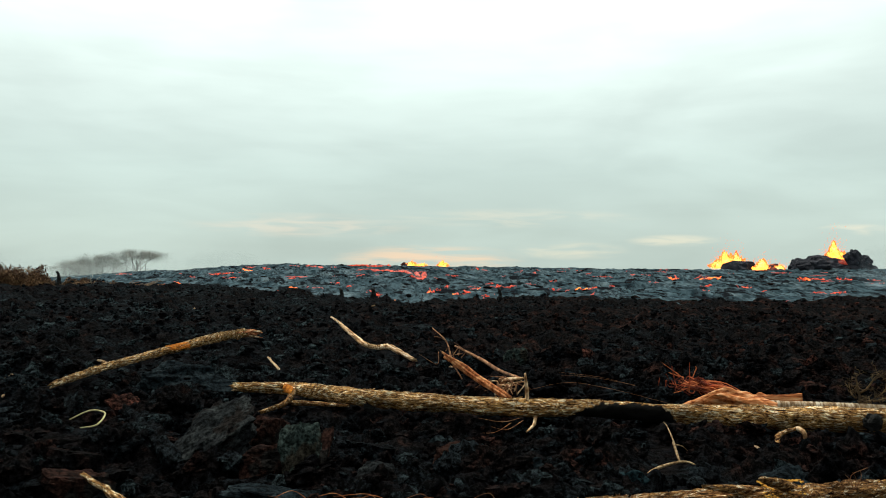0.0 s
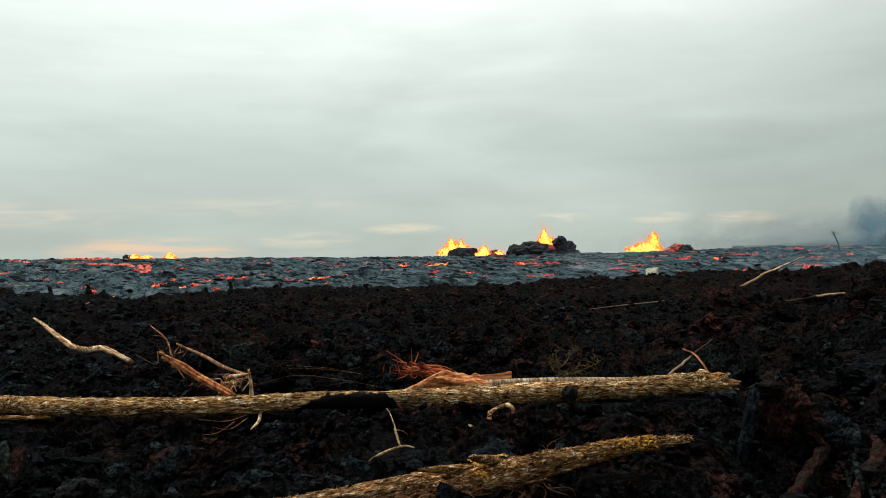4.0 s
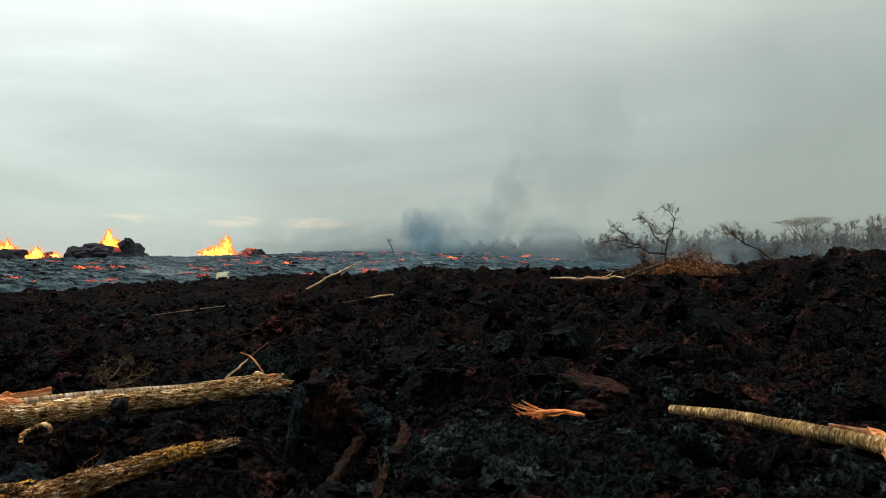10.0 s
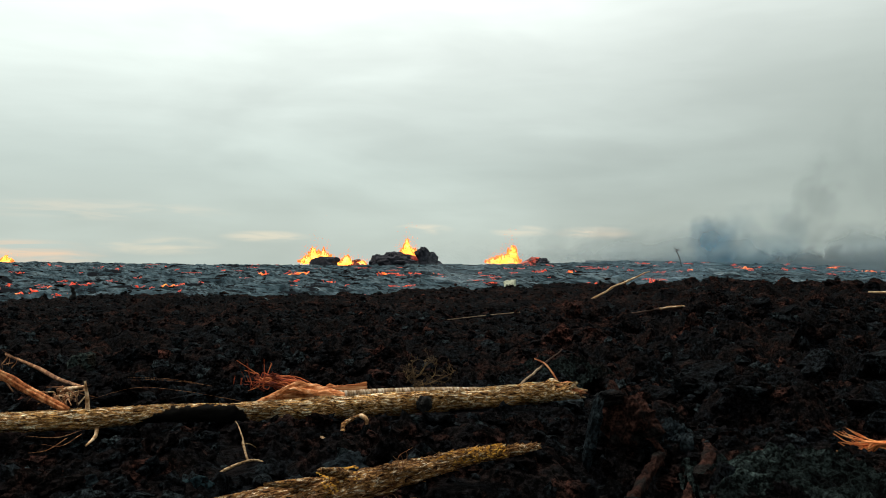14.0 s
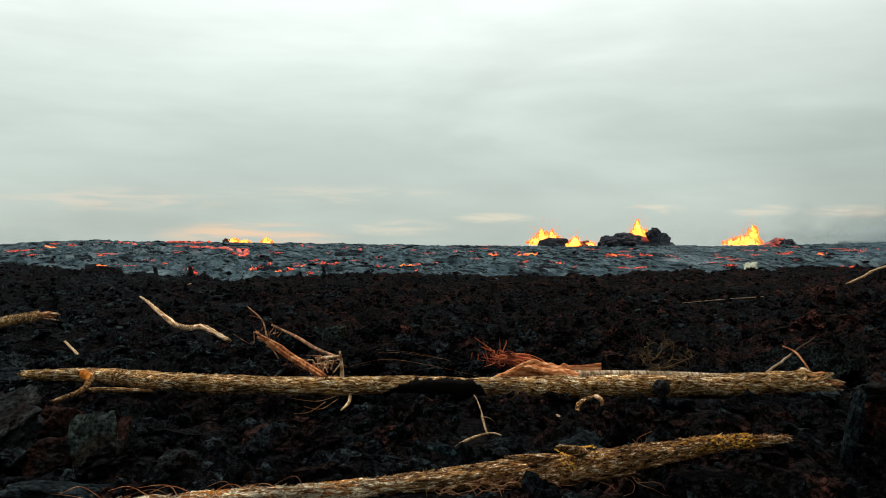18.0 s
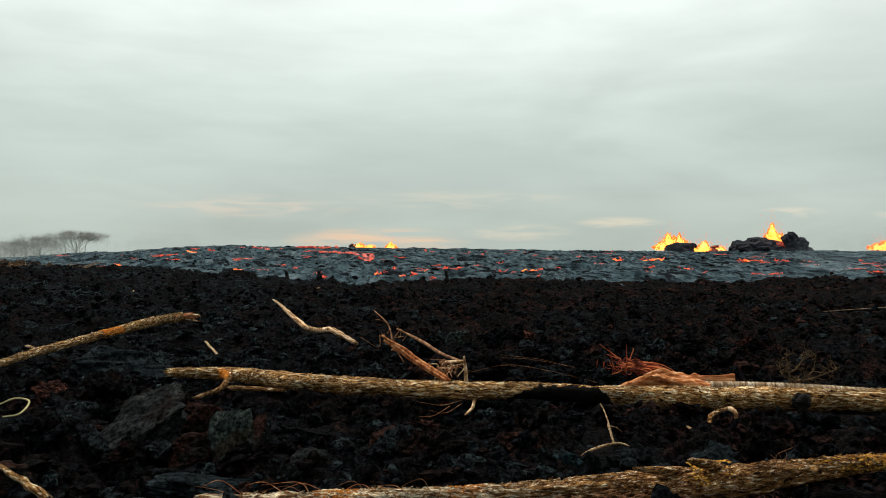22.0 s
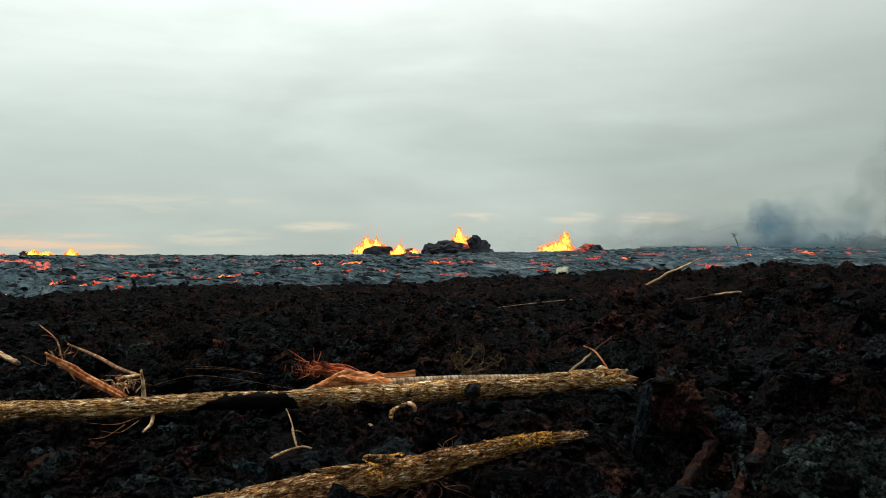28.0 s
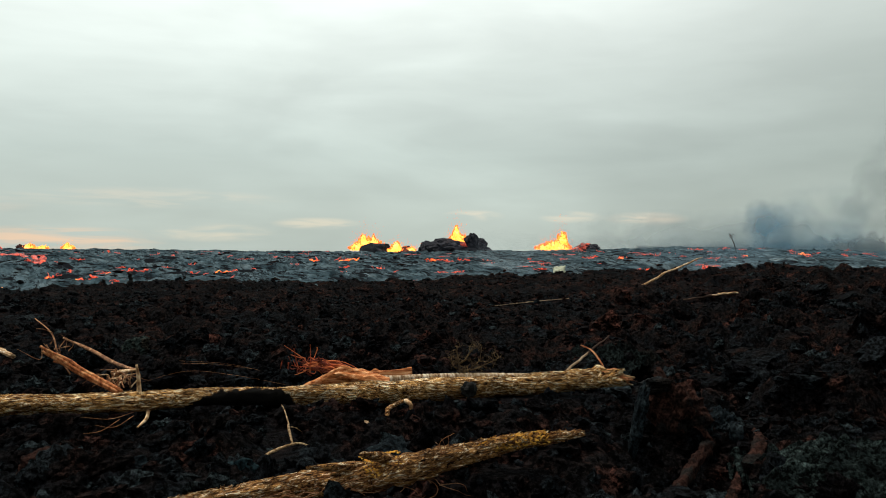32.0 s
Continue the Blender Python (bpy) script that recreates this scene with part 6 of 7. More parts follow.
mound(cone_2, "shoulder", (69.4, 135.0, 0.6), (2.8, 2.0, 1.3), CONE_ROCK, 84, "", 0.2)
mound(cone_2, "hot_lip", (67.2, 135.9, 1.9), (1.2, 0.8, 0.6), HOT_ROCK, 79, "dull red hot lip", 0.3)
cone_3 = thing("spatter_cone", (86.0, 125.3, 1.4), "small reddish spatter cone beside a fountain", "spatter cone", "spatter cones")
mound(cone_3, "mound", (86.4, 124.9, 1.3), (2.0, 1.6, 1.1), HOT_ROCK, 80)
mound(cone_3, "rim", (87.9, 124.0, 1.3), (1.4, 1.2, 0.8), CONE_ROCK, 81)
far_cone = thing("spatter_cone", (-7.6, 160.3, 0.9), "distant dark spatter mound", "spatter cone", "spatter cones")
mound(far_cone, "mound", (-7.6, 160.3, 0.8), (1.0, 1.0, 0.8), RED_CONE, 82)


def clots(p, size, long, r):
    """Flying clots: small pulled-out octahedra, turned at random."""
    n = len(p)
    octa = np.array([[1, 0, 0], [-1, 0, 0], [0, 1, 0], [0, -1, 0], [0, 0, 1], [0, 0, -1.0]])
    tri = np.array([[0, 2, 4], [2, 1, 4], [1, 3, 4], [3, 0, 4], [2, 0, 5], [1, 2, 5], [3, 1, 5], [0, 3, 5]])
    v = octa[None] * size[:, None, None] * r.uniform(0.6, 1.4, (n, 6, 1))
    v[:, :, 2] *= long[:, None]
    lean = r.normal(0, 0.35, (n, 1))
    v[:, :, 0] += v[:, :, 2] * lean
    return (v + p[:, None]).reshape(-1, 3), (tri[None] + np.arange(n)[:, None, None] * 6).reshape(-1, 3)


def fountain(at, jets, drops, spread, seed, label):
    """A lava fountain: ragged domes of fine clots, a thinner rim, and spatter thrown round them."""
    r = np.random.default_rng(seed)
    ob = thing("lava_fountain", at, label, "lava fountain", "lava fountains")
    side, deep = np.array([0.92, -0.40, 0.0]), np.array([0.4, 0.92, 0])
    for dx, high, wide, lean in jets:
        n = int(1500 * wide * math.sqrt(high))
        q = np.clip(r.normal(0, 0.45, n), -1.3, 1.3)
        rise = high * np.exp(-1.15 * q * q) * (0.66 + 0.7 * vnoise(q * 3.2 + seed, q * 0 + dx * 2.0, 5) + 0.5 * vnoise(q * 9.0 + seed, q * 0 + dx, 6))
        u = r.random(n) ** 0.85
        p = side * (q * wide * 1.15 + lean * u * high)[:, None] + deep * (r.normal(0, 0.3, n) * wide)[:, None]
        p[:, 2] += u * rise
        size = (0.13 * (1 - u) + 0.045) * r.uniform(0.5, 1.4, n)
        outer = (np.abs(q) * 0.75 + 0.8 * u ** 2 + r.normal(0, 0.12, n)) > 0.72
        for nm, m, mt in (("jet", ~outer, FOUNTAIN), ("jet_rim", outer, JET_RIM)):
            jet = part(nm, bulk_mesh(nm, *clots(p[m], size[m], r.uniform(1.0, 2.4, m.sum()), r), mt), ob if nm == "jet" else jet)
            jet.location = tuple(side * dx) if nm == "jet" else (0, 0, 0)
            tagged(jet, kind="stuff")
    n = drops * 5
    w_, h_ = spread
    k = r.integers(0, len(jets), n)
    jx, jh = np.array([j[0] for j in jets])[k], np.array([j[1] for j in jets])[k]
    q = jx + r.normal(0, 0.32 * w_, n) + r.normal(0, 0.3, n)
    p = side * q[:, None] + np.stack([np.zeros(n), np.zeros(n), np.abs(r.normal(0, 0.42, n)) * jh * 1.5], -1)
    sp = part("spatter", bulk_mesh("spatter", *clots(p, r.uniform(0.018, 0.055, n), r.uniform(0.8, 2.2, n), r), SPATTER), ob, "orange flying clots")
    tagged(sp, kind="stuff")


fountain((51.6, 147.4, 1.2), [(0.4, 3.8, 1.5, -0.10), (2.3, 3.0, 1.6, 0.08), (-1.3, 2.0, 1.1, 0.0)], 150, (1.9, 2.2), 41, "yellow-orange lava fountain behind a low cone")
fountain((55.6, 141.3, 0.8), [(-0.5, 1.3, 0.8, 0.1), (0.4, 2.3, 1.0, -0.1), (3.2, 1.0, 0.6, 0.0)], 110, (2.2, 1.3), 42, "low bubbling lava fountain between dark mounds")
fountain((66.3, 137.7, 2.5), [(0.6, 3.5, 1.1, -0.1), (-0.6, 1.8, 1.1, -0.1), (1.3, 2.2, 0.8, 0.1)], 150, (1.8, 2.0), 43, "bright yellow lava fountain rising from a cone")
fountain((82.4, 127.7, 1.4), [(0.0, 2.4, 1.8, -0.08), (1.2, 3.9, 1.2, 0.02), (-1.9, 1.2, 1.2, -0.1)], 150, (2.0, 2.0), 44, "forked bright lava fountain on open flow")
fountain((-6.4, 160.0, 1.0), [(0.0, 1.2, 0.8, 0.0), (2.2, 0.25, 0.8, 0.0), (6.8, 1.2, 0.8, -0.1)], 14, (2.5, 0.5), 45, "small far-off lava fountain")


def breakout(x, y, wide, high, hot):
    """A toe of molten lava bulging out of the crust: a few swollen lobes in one mesh."""
    z = float(flow_height(np.array([x]), np.array([y]))[0])
    r = np.random.default_rng(int(abs(x) * 131 + abs(y) * 17))
    lobes = []
    for k in range(1 + int(r.integers(1, 4))):
        long = wide * (1.0 if k == 0 else r.uniform(0.25, 0.7))
        fat = high * (0.34 if k == 0 else 0.18)
        n = max(5, int(round(long / max(high, 0.15) * 2)))
        slope, u = r.uniform(-0.9, 0.9), np.linspace(-0.5, 0.5, n)
        pts = np.stack([u * long, r.normal(0, 0.12, n), high * (0.16 + slope * u) + r.normal(0, 0.2, n) * high], -1)
        if k:
            pts += [r.uniform(-0.6, 0.6) * wide, r.uniform(-1.0, 1.0), r.uniform(0.0, 0.3) * high]
        lobes.append(tube(pts, list(fat * r.uniform(0.2, 1.0, n) ** 1.4 * np.sin(np.linspace(0.3, 2.85, n))), 7, n * 4, 0.9, int(r.integers(0, 99))))
    v, f = lobes[0]
    turn = -math.atan2(x, y) + r.uniform(-0.3, 0.3)
    ob = new("lava_breakout", bulk_mesh("lava_breakout", turn_z(v, turn), f, HOT_GLOW if hot else GLOW))
    ob.location = (x, y, z)
    tagged(ob, "bright orange molten toe breaking through the crust" if hot else "dull red glowing crack in the lava crust", "molten lava", "molten breakouts")
    for v, f in lobes[1:]:
        part("side_crack", bulk_mesh("side_crack", turn_z(v, turn), f, GLOW), ob)


def channel(points, fat, label):
    """A narrow stream of molten lava that winds over the crust."""
    p = spline([(x, y, 0) for x, y in points], 24)
    p[:, 2] = flow_height(p[:, 0], p[:, 1]) + 0.06
    v, f = tube([tuple(q) for q in p], [fat * 0.4, fat, fat * 0.8, fat * 1.3, fat * 0.6], 7, 96, 0.8, 5)
    tagged(new("lava_channel", bulk_mesh("lava_channel", v, f, GLOW)), label, "molten lava")


channel([(-9.8, 107), (-6.5, 99), (-3.8, 90), (-2.5, 78), (-1.9, 73), (-2.1, 70), (-2.7, 67.5)], 0.20, "winding red stream of molten lava on the crust")
channel([(-17.0, 140), (-14.4, 141), (-11.5, 139), (-9.0, 136)], 0.17, "thin red stream of molten lava near the skyline")
channel([(-21.0, 126), (-18.5, 120), (-17.2, 113), (-17.6, 108)], 0.16, "short red stream of molten lava on the crust")
for x, y, wide, high, hot in (
        (-24.4, 101.6, 1.84, 0.79, 1), (-23.5, 86.4, 1.89, 0.23, 0), (-22.5, 102.0, 0.88, 0.40, 0), (-21.4, 126.4, 0.72, 0.41, 0), (-20.5, 62.0, 1.19, 0.37, 1), (-24.8, 79.7, 0.82, 0.37, 0),
        (-24.9, 88.1, 1.61, 0.23, 0), (-9.0, 47.9, 0.75, 0.25, 1), (-8.3, 50.5, 0.86, 0.23, 0), (-7.4, 55.2, 0.39, 0.18, 0), (-9.4, 106.3, 1.65, 0.20, 0), (-7.1, 99.2, 1.68, 0.19, 0),
        (-5.2, 99.1, 1.67, 0.19, 0), (-2.5, 72.4, 1.43, 0.41, 0), (-6.2, 52.8, 0.52, 0.17, 0), (-4.4, 47.3, 0.47, 0.30, 0), (-0.9, 46.7, 0.36, 0.33, 1), (-0.4, 47.4, 0.33, 0.21, 0)):
    breakout(x, y, wide, high, hot)
for x, y, wide, high, hot in (
        (0.1, 50.4, 0.32, 0.22, 0), (0.6, 44.4, 0.50, 0.20, 1), (1.2, 45.2, 0.51, 0.29, 0), (2.0, 50.4, 0.50, 0.16, 1), (-2.5, 35.6, 0.55, 0.20, 1), (-3.2, 37.1, 0.42, 0.16, 0),
        (-5.1, 38.4, 0.19, 0.16, 0), (2.1, 40.9, 0.23, 0.16, 0), (4.7, 112.3, 0.55, 0.36, 0), (8.6, 94.5, 0.93, 0.36, 0), (10.5, 93.8, 0.53, 0.24, 0), (24.6, 74.5, 1.99, 0.45, 1),
        (16.1, 49.9, 0.33, 0.23, 0), (19.3, 49.2, 0.67, 0.20, 0), (15.6, 39.9, 0.33, 0.16, 0), (30.2, 67.4, 0.83, 0.33, 1), (37.3, 74.6, 1.76, 0.32, 0), (22.8, 47.4, 0.52, 0.20, 0)):
    breakout(x, y, wide, high, hot)
for x, y, wide, high, hot in (
        (20.9, 42.5, 0.60, 0.30, 1), (13.9, 37.9, 1.20, 0.20, 0), (11.5, 35.1, 0.36, 0.16, 0), (14.8, 36.8, 1.28, 0.16, 0), (20.8, 73.3, 0.86, 0.34, 1), (8.3, 48.7, 0.97, 0.25, 1),
        (6.6, 43.7, 0.28, 0.16, 0), (7.7, 42.5, 0.30, 0.16, 0), (15.0, 59.6, 0.39, 0.19, 0), (39.4, 73.8, 1.06, 0.21, 0), (21.1, 90.0, 0.52, 0.23, 0), (11.3, 54.0, 0.31, 0.16, 0),
        (8.7, 65.6, 0.42, 0.17, 0), (28.2, 45.2, 0.75, 0.20, 0), (52.6, 75.2, 0.90, 0.23, 0), (52.5, 68.4, 0.97, 0.33, 1), (52.6, 74.5, 1.15, 0.29, 0), (66.0, 90.8, 1.10, 0.35, 0)):
    breakout(x, y, wide, high, hot)
for x, y, wide, high, hot in (
        (63.0, 76.4, 0.70, 0.38, 0), (61.9, 74.0, 0.68, 0.43, 0), (69.8, 86.9, 0.94, 0.28, 0), (34.1, 41.5, 0.68, 0.17, 0), (41.8, 69.3, 0.46, 0.26, 0), (26.5, 45.6, 0.37, 0.20, 0),
        (85.5, 93.8, 2.32, 0.40, 0), (84.3, 87.1, 1.19, 0.38, 0), (101.4, 99.8, 1.20, 0.54, 0), (111.0, 105.3, 1.29, 0.58, 0), (54.3, 56.3, 0.88, 0.20, 0), (59.9, 60.7, 0.96, 0.22, 0),
        (41.6, 44.3, 0.68, 0.42, 1), (45.1, 48.8, 0.93, 0.17, 0), (62.0, 61.0, 0.67, 0.39, 1), (92.5, 82.1, 1.39, 0.47, 0), (87.1, 75.5, 2.11, 0.44, 1), (91.9, 77.6, 1.01, 0.38, 0)):
    breakout(x, y, wide, high, hot)
for x, y, wide, high, hot in (
        (115.4, 91.5, 0.93, 0.65, 0), (79.7, 63.2, 0.86, 0.39, 0), (88.1, 68.7, 0.63, 0.28, 0), (98.7, 75.4, 1.92, 0.31, 0), (100.9, 72.5, 1.75, 0.47, 1), (99.8, 66.6, 2.02, 0.53, 1),
        (117.7, 76.2, 1.58, 0.35, 0), (109.8, 69.7, 0.55, 0.33, 0), (90.4, 67.8, 0.79, 0.29, 0), (66.0, 81.6, 1.48, 0.27, 0), (53.0, 68.9, 0.98, 0.33, 0), (53.9, 75.4, 0.91, 0.23, 0),
        (33.8, 42.1, 0.53, 0.17, 0), (71.9, 84.2, 0.93, 0.28, 0), (57.0, 64.4, 0.60, 0.22, 0)):
    breakout(x, y, wide, high, hot)
# small scattered glints in the cracks
r = np.random.default_rng(9)
for k in range(190):
    a, d = radians(r.uniform(-22, 57)), r.uniform(45, 140)
    x, y = d * math.sin(a), d * math.cos(a)
    if d > aa_edge(math.degrees(a)) + 4:
        breakout(x, y, r.uniform(0.4, 2.0), r.uniform(0.08, 0.24), 0)


# ---------------------------------------------------------------- trees
def dead_tree(at, high, seed, label, name="dead_tree", leafy=0, group="", mat=WOODS):
    """A slim upright tree: tapered trunk, rising limbs, and thin clumps of scorched leaves."""
    r = np.random.default_rng(seed)
    ob = thing(name, at, label, "tree", group)
    bend = r.normal(0, 0.03 * high, 2)
    spine = [(0, 0, -0.3), (bend[0] * 0.3, bend[1] * 0.3, high * 0.4), (bend[0], bend[1], high * 0.95)]
    part("trunk", bulk_mesh("trunk", *tube(spine, [high * 0.016, high * 0.012, high * 0.004], 6, 9), TRUNK), ob)
    out, tips = [], []
    c = spline(spine, 20)
    for k in range(11):
        j = r.integers(6, 19)
        a = r.uniform(0, 6.28)
        grow(c[j], (math.cos(a) * 0.6, math.sin(a) * 0.6, r.uniform(0.6, 1.2)), high * r.uniform(0.12, 0.3) * (1.2 - j / 25), high * 0.006, 1, r, out, 0.35, 2)
    part("limbs", limbs_mesh("limbs", out, TRUNK, 4), ob)
    if leafy:
        pts = [np.array(p[r.integers(2, 6)]) + r.normal(0, high * 0.03, 3) for p, q in (out[i] for i in r.integers(0, len(out), leafy))]
        tagged(part("crown", leaves_mesh("crown", pts, high * 0.014, r, mat), ob.children[-1]), kind="stuff")
    return ob


models = [dead_tree((200 + 3 * k, -200, 0), 9.0, 60 + k, "slim scorched tree in the smoky wood", "scorched_tree", 160 + 260 * (k % 3), "trees of the smoky wood") for k in range(8)]
r = np.random.default_rng(5)


def wood_height(a):
    """How tall the wood stands, by bearing."""
    return np.interp(a, [38, 44, 50, 58, 66, 72, 78, 84], [1.8, 3.2, 5.2, 6.4, 7.2, 7.0, 11.0, 12.5])


for k in range(360):
    a = 39 + 45 * r.random() ** 0.75
    d = r.uniform(215, 275)
    s = wood_height(a) / 9.0 * r.uniform(0.6, 1.12) * d / 240
    m = pose(d * math.sin(radians(a)), d * math.cos(radians(a)), 0.0, 0, 0, r.uniform(0, 360))
    if k < len(models):
        models[k].matrix_world, t_ = m, models[k]
    else:
        t_ = copy_thing(models[k % len(models)], m)
    t_.scale = (s, s, s)

# the thicket below and behind them
n = 90000
a = 38 + 48 * r.random(n)
d = r.uniform(225, 300, n)
clump = 0.75 + 0.9 * vnoise(a * 2.2, d * 0.05, 3) + 0.7 * vnoise(a * 7.0, d * 0.1, 4)
h = wood_height(a) * np.clip(clump, 0.25, 1.3) * (0.82 * r.random(n) ** 1.1)
c = np.stack([d * np.sin(np.radians(a)), d * np.cos(np.radians(a)), h], -1)
tagged(new("undergrowth", leaves_mesh("undergrowth", c, 0.24, r, WOODS)), "dense scorched undergrowth of the far wood", "undergrowth", kind="stuff")


def umbrella_tree(at, high, wide, seed, label, deep=0.25, stems=0, sag=0.16):
    """An albizia: bare forked stems that carry a wide, flat, ragged crown."""
    r = np.random.default_rng(seed)
    ob = thing("umbrella_tree", at, label, "tree", "umbrella trees")
    out, c = [], []
    part("trunk", bulk_mesh("trunk", *tube([(0, 0, -0.3), (0.1, 0, high * 0.3), (0, 0.1, high * 0.55)], [high * 0.025, high * 0.02, high * 0.014], 7, 9), TRUNK), ob)
    for k in range(13):
        a = k * 2.4 + r.uniform(-0.3, 0.3)
        reach = wide * r.uniform(0.3, 1.0)
        e = np.array([math.cos(a) * reach, math.sin(a) * reach, high * (1.0 - sag * (reach / wide) ** 2) * r.uniform(0.86, 1.0)])
        s = np.array([0, 0, high * r.uniform(0.06, 0.42)])
        mid = s * 0.5 + e * 0.5 + [0, 0, high * 0.02]
        out.append(([tuple(s), tuple(mid), tuple(e)], [high * 0.012, high * 0.008, high * 0.003]))
        for q in range(5):
            tip = e + np.array([r.normal(0, wide * 0.22), r.normal(0, wide * 0.22), r.uniform(-0.02, 0.05) * high])
            out.append(([tuple(mid * 0.4 + e * 0.6), tuple((mid + tip) / 2 + [0, 0, 0.03 * high]), tuple(tip)], [high * 0.005, high * 0.004, high * 0.002]))
            for _ in range(170):
                c.append(tip - np.array([0, 0, deep * high * r.random() ** 2]) + r.normal(0, 1, 3) * [wide * 0.13, wide * 0.13, high * (0.02 if sag < 0.1 else 0.05)])
    for k in range(stems):
        a = r.uniform(0, 6.28)
        q = np.array([math.cos(a), math.sin(a), 0]) * wide * r.uniform(0.2, 0.9)
        out.append(([tuple(q * 0.8 - [0, 0, 0.3]), tuple(q * 0.9 + [0, 0, high * 0.4]), tuple(q * 1.1 + [0, 0, high * r.uniform(0.6, 0.95)])], [high * 0.016, high * 0.011, high * 0.004]))
        tall = high * r.uniform(0.45, 0.95) * (1 - 0.45 * (np.linalg.norm(q) / wide) ** 2)
        for _ in range(130):
            g = r.normal(0, 1, 2)
            c.append(q + [g[0] * wide * 0.17, g[1] * wide * 0.17, tall * r.random() * math.exp(-0.35 * float(g @ g))])
    part("limbs", limbs_mesh("limbs", out, TRUNK, 4), ob)
    part("crown", leaves_mesh("crown", c, 0.075, r, UMBRELLA), ob)
    tagged(ob.children[-1], kind="stuff")


umbrella_tree((219.6, 68.5, 0), 10.6, 6.0, 51, "flat-topped albizia standing over the smoky wood", 0.015, 0, 0.05)
umbrella_tree((-60.6, 158.8, -1.2), 5.2, 5.0, 52, "flat-topped bare albizia beyond the flow", 0.2, 4, 0.35)
umbrella_tree((-66.5, 156.5, -1.4), 4.6, 4.2, 53, "thin-crowned albizia beyond the flow", 0.5, 7, 0.5)
umbrella_tree((-70.3, 154.8, -1.6), 4.1, 4.0, 54, "small hazy albizia beyond the flow", 0.6, 7, 0.6)

snag = thing("dead_snag", (77.7, 77.8, 0.9), "leaning dead snag with a tufted top at the flow's rim", "dead tree")
limbs = []
so = np.array([77.7, 77.8, 0.9])
limbs.append(([(0, 0, 0), (-0.2, 0.2, 1.2), (-0.55, 0.5, 2.3)], [0.10, 0.08, 0.05]))
rr_ = np.random.default_rng(8)
for k in range(7):
    grow((-0.5, 0.46, 2.0 + 0.06 * k), (rr_.normal(-0.3, 0.8), rr_.normal(0.3, 0.8), 0.5), 0.42, 0.04, 1, rr_, limbs, 0.4, 2)
part("trunk", limbs_mesh("trunk", limbs, DARK_TWIG), snag)


# ---------------------------------------------------------------- smoke
def veil(name, centre, wide, high, bulge, mat, label, lean=0.0):
    """A bank of smoke: a curved, bulging veil that thins out to its rim."""
    cx, cy, cz = centre
    a = math.atan2(cx, cy)
    u, v = np.meshgrid(np.linspace(0, 1, 30), np.linspace(0, 1, 20), indexing="ij")
    s = (u - 0.5) * wide + lean * v * high
    d = -bulge * (1 - (2 * u - 1) ** 2) * (1 - (2 * v - 1) ** 2) + bulge * 0.5 * fbm(u * 3 + cx, v * 3, 7, 3)
    x, y, z = s * math.cos(a) + d * math.sin(a), -s * math.sin(a) + d * math.cos(a), v * high
    me = bulk_mesh(name, np.stack([x, y, z], -1).reshape(-1, 3), grid_faces(30, 20), mat, True, np.stack([u, v], -1).reshape(-1, 2))
    ob = new(name, me)
    ob.location = (cx, cy, cz)
    return tagged(ob, label, "smoke", kind="stuff")


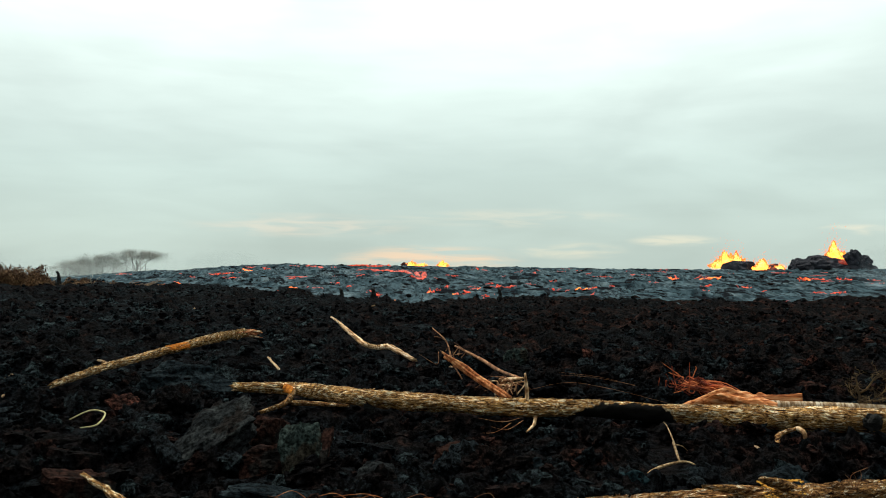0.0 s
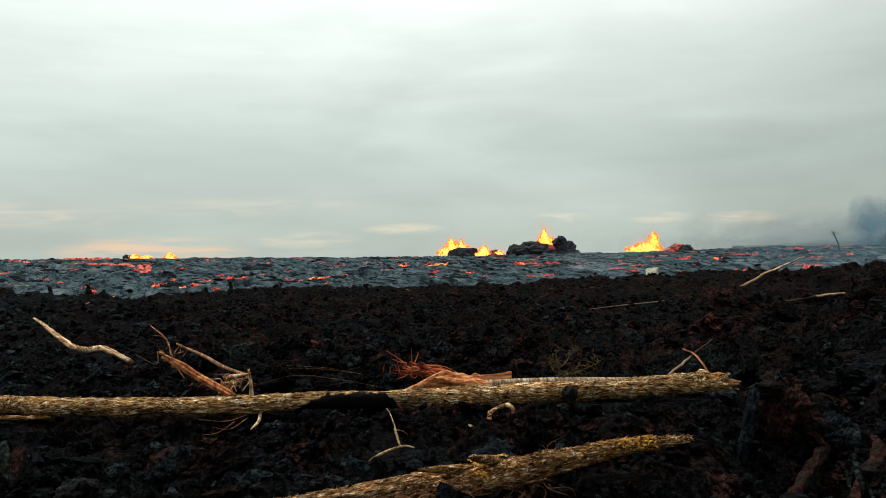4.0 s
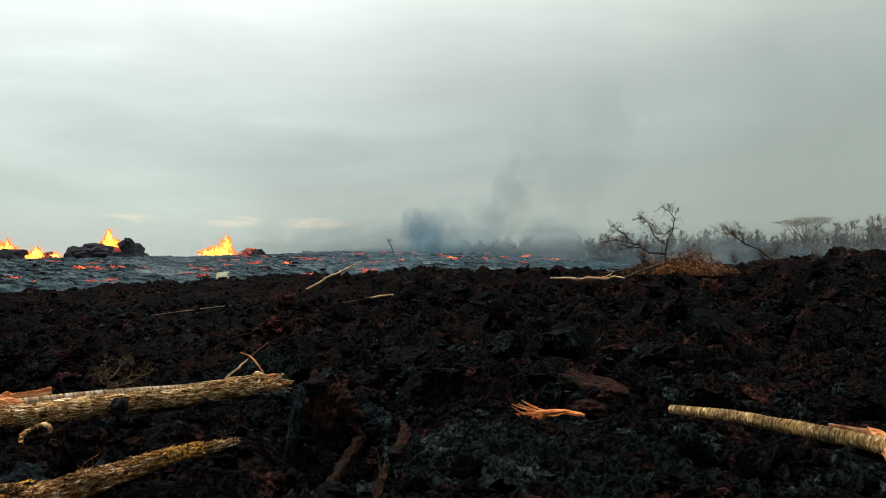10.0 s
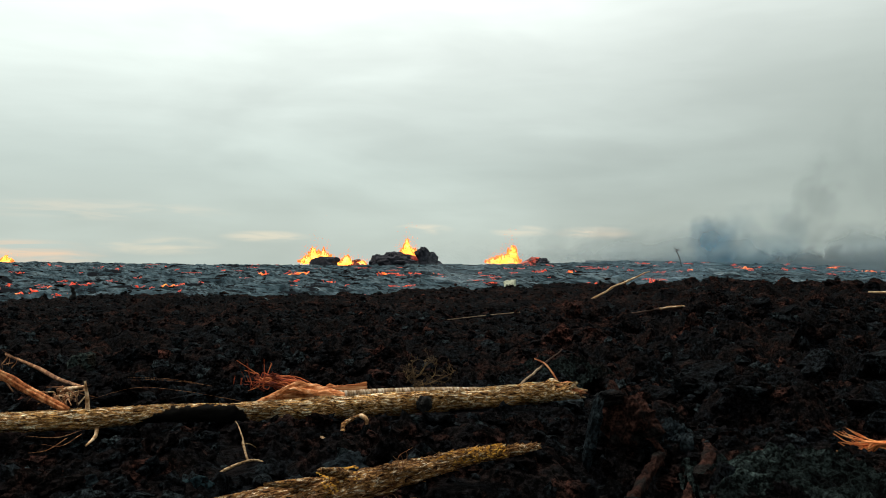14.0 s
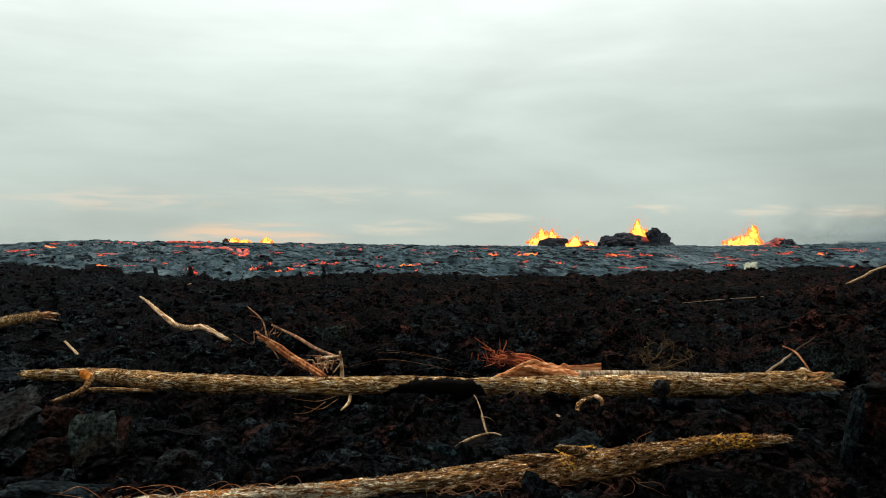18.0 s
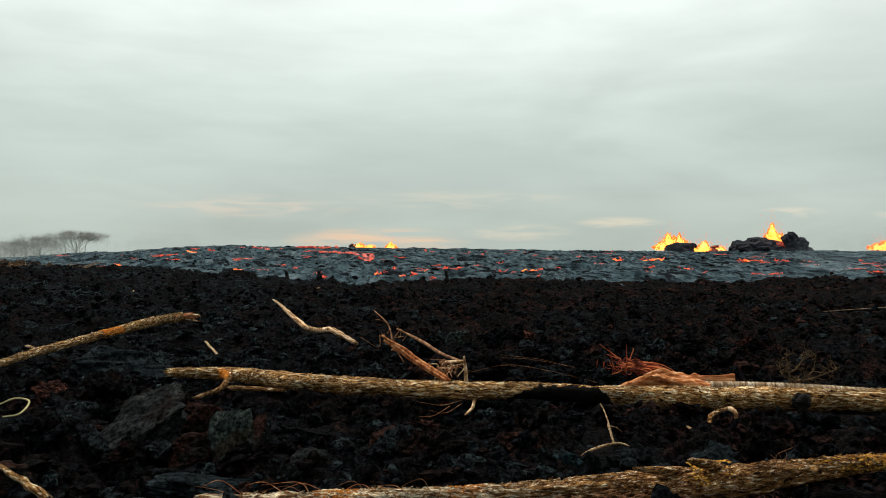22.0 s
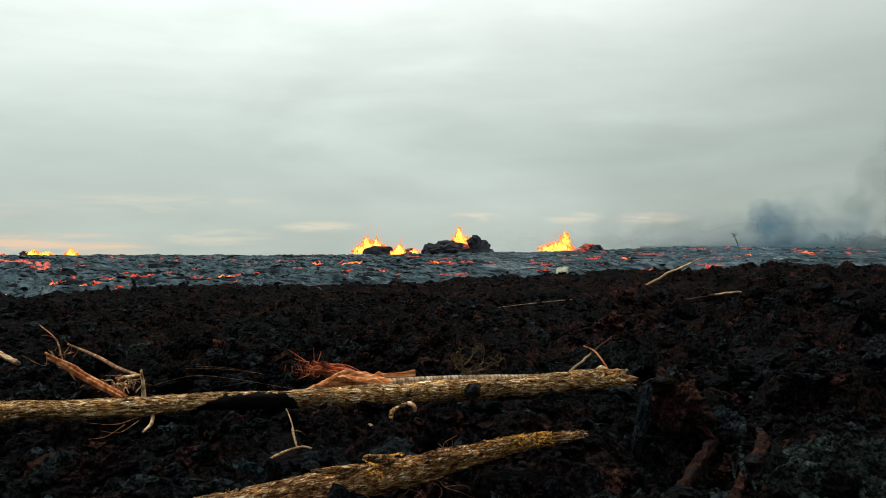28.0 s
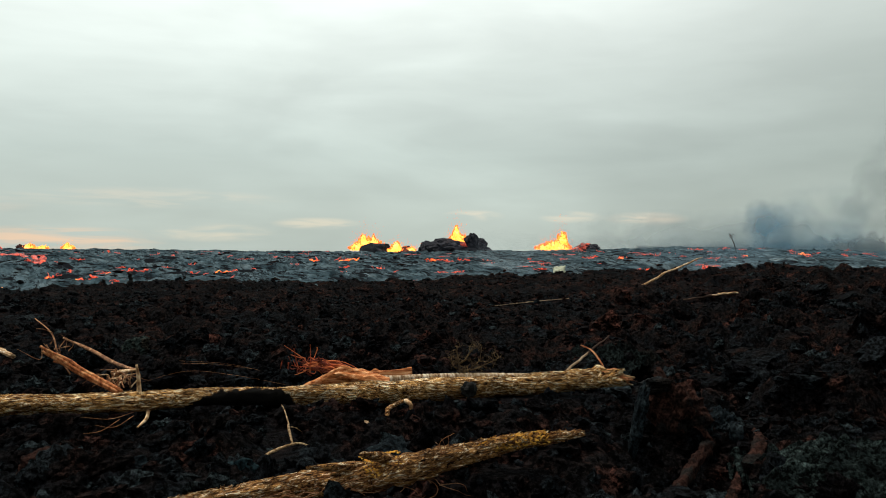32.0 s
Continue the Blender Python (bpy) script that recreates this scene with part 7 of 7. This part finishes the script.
veil("smoke", (138.0, 131.0, -1.0), 14, 15, 3, smoke_material("dark_smoke", (0.08, 0.26, 0.42), 1.3, 0.13, 1), "dark blue-grey smoke billowing from burning trees", 0.1)
veil("smoke", (143.5, 125.0, -1.0), 24, 18, 4, smoke_material("blue_smoke", (0.15, 0.35, 0.50), 0.62, 0.11, 2), "blue smoke spreading over burning trees", 0.3)
veil("smoke", (150.0, 117.5, 3.0), 13, 24, 4, smoke_material("grey_smoke", (0.20, 0.25, 0.28), 0.5, 0.17, 3), "thin grey smoke rising above the wood", 0.35)
veil("smoke", (160.0, 112.0, 6.0), 40, 42, 4, smoke_material("drifting_smoke", (0.32, 0.37, 0.40), 0.34, 0.06, 8), "broad drifting smoke high over the wood", 0.5)
veil("smoke_haze", (150.0, 125.0, -5.0), 150, 17, 6, smoke_material("low_haze", (0.46, 0.55, 0.59), 1.2, 0.06, 4), "low bluish haze before the wood")
veil("smoke_haze", (182.0, 45.0, -4.5), 120, 15, 6, smoke_material("wood_haze", (0.20, 0.225, 0.235), 0.95, 0.06, 5), "blue-grey haze hanging in the wood")
veil("smoke_haze", (160.0, 52.0, -3.0), 100, 8, 5, smoke_material("valley_haze", (0.12, 0.19, 0.235), 1.0, 0.08, 11), "blue haze lying before the wood")
veil("smoke", (60.0, 25.5, -0.6), 7, 4.5, 1, smoke_material("white_steam", (0.62, 0.68, 0.72), 0.5, 0.4, 6), "wisp of white steam behind a bush")
veil("smoke_haze", (45.0, 47.0, -0.3), 16, 3.2, 1, smoke_material("blue_fume", (0.30, 0.42, 0.52), 0.4, 0.25, 7), "thin blue fume drifting over the flow")
veil("smoke_haze", (74.0, 55.0, -1.0), 60, 6, 2, smoke_material("blue_flow_fume", (0.15, 0.26, 0.33), 0.6, 0.12, 12), "blue fume lying over the flow's far edge")
veil("smoke_haze", (29.0, 49.0, -0.4), 10, 3.6, 1, smoke_material("pale_fume", (0.42, 0.50, 0.56), 0.35, 0.3, 9), "thin pale fume drifting over the flow")
veil("smoke_haze", (-57.0, 138.0, -3.5), 60, 8, 3, smoke_material("pale_haze", (0.66, 0.72, 0.71), 0.6, 0.06, 10), "pale haze before bare albizias")

# burnt stumps that stand up at the flow's edge
for x, y, high in ((-18.72, 38.74, 0.75), (2.3, 35.2, 0.5), (-4.8, 36.5, 0.42), (-3.3, 36.0, 0.3), (13.5, 38.0, 0.28), (30.5, 37.0, 0.4)):
    z = float(aa_height(np.array([x]), np.array([y]))[0]) - 0.1
    stick("burnt_stump", [(x, y, z), (x + 0.05, y, z + high * 0.6), (x - 0.03, y, z + high + 0.1)], [0.12, 0.09, 0.05], CHAR, "short burnt stump at the edge of the flow", "stump", 8, 0.5, 4)
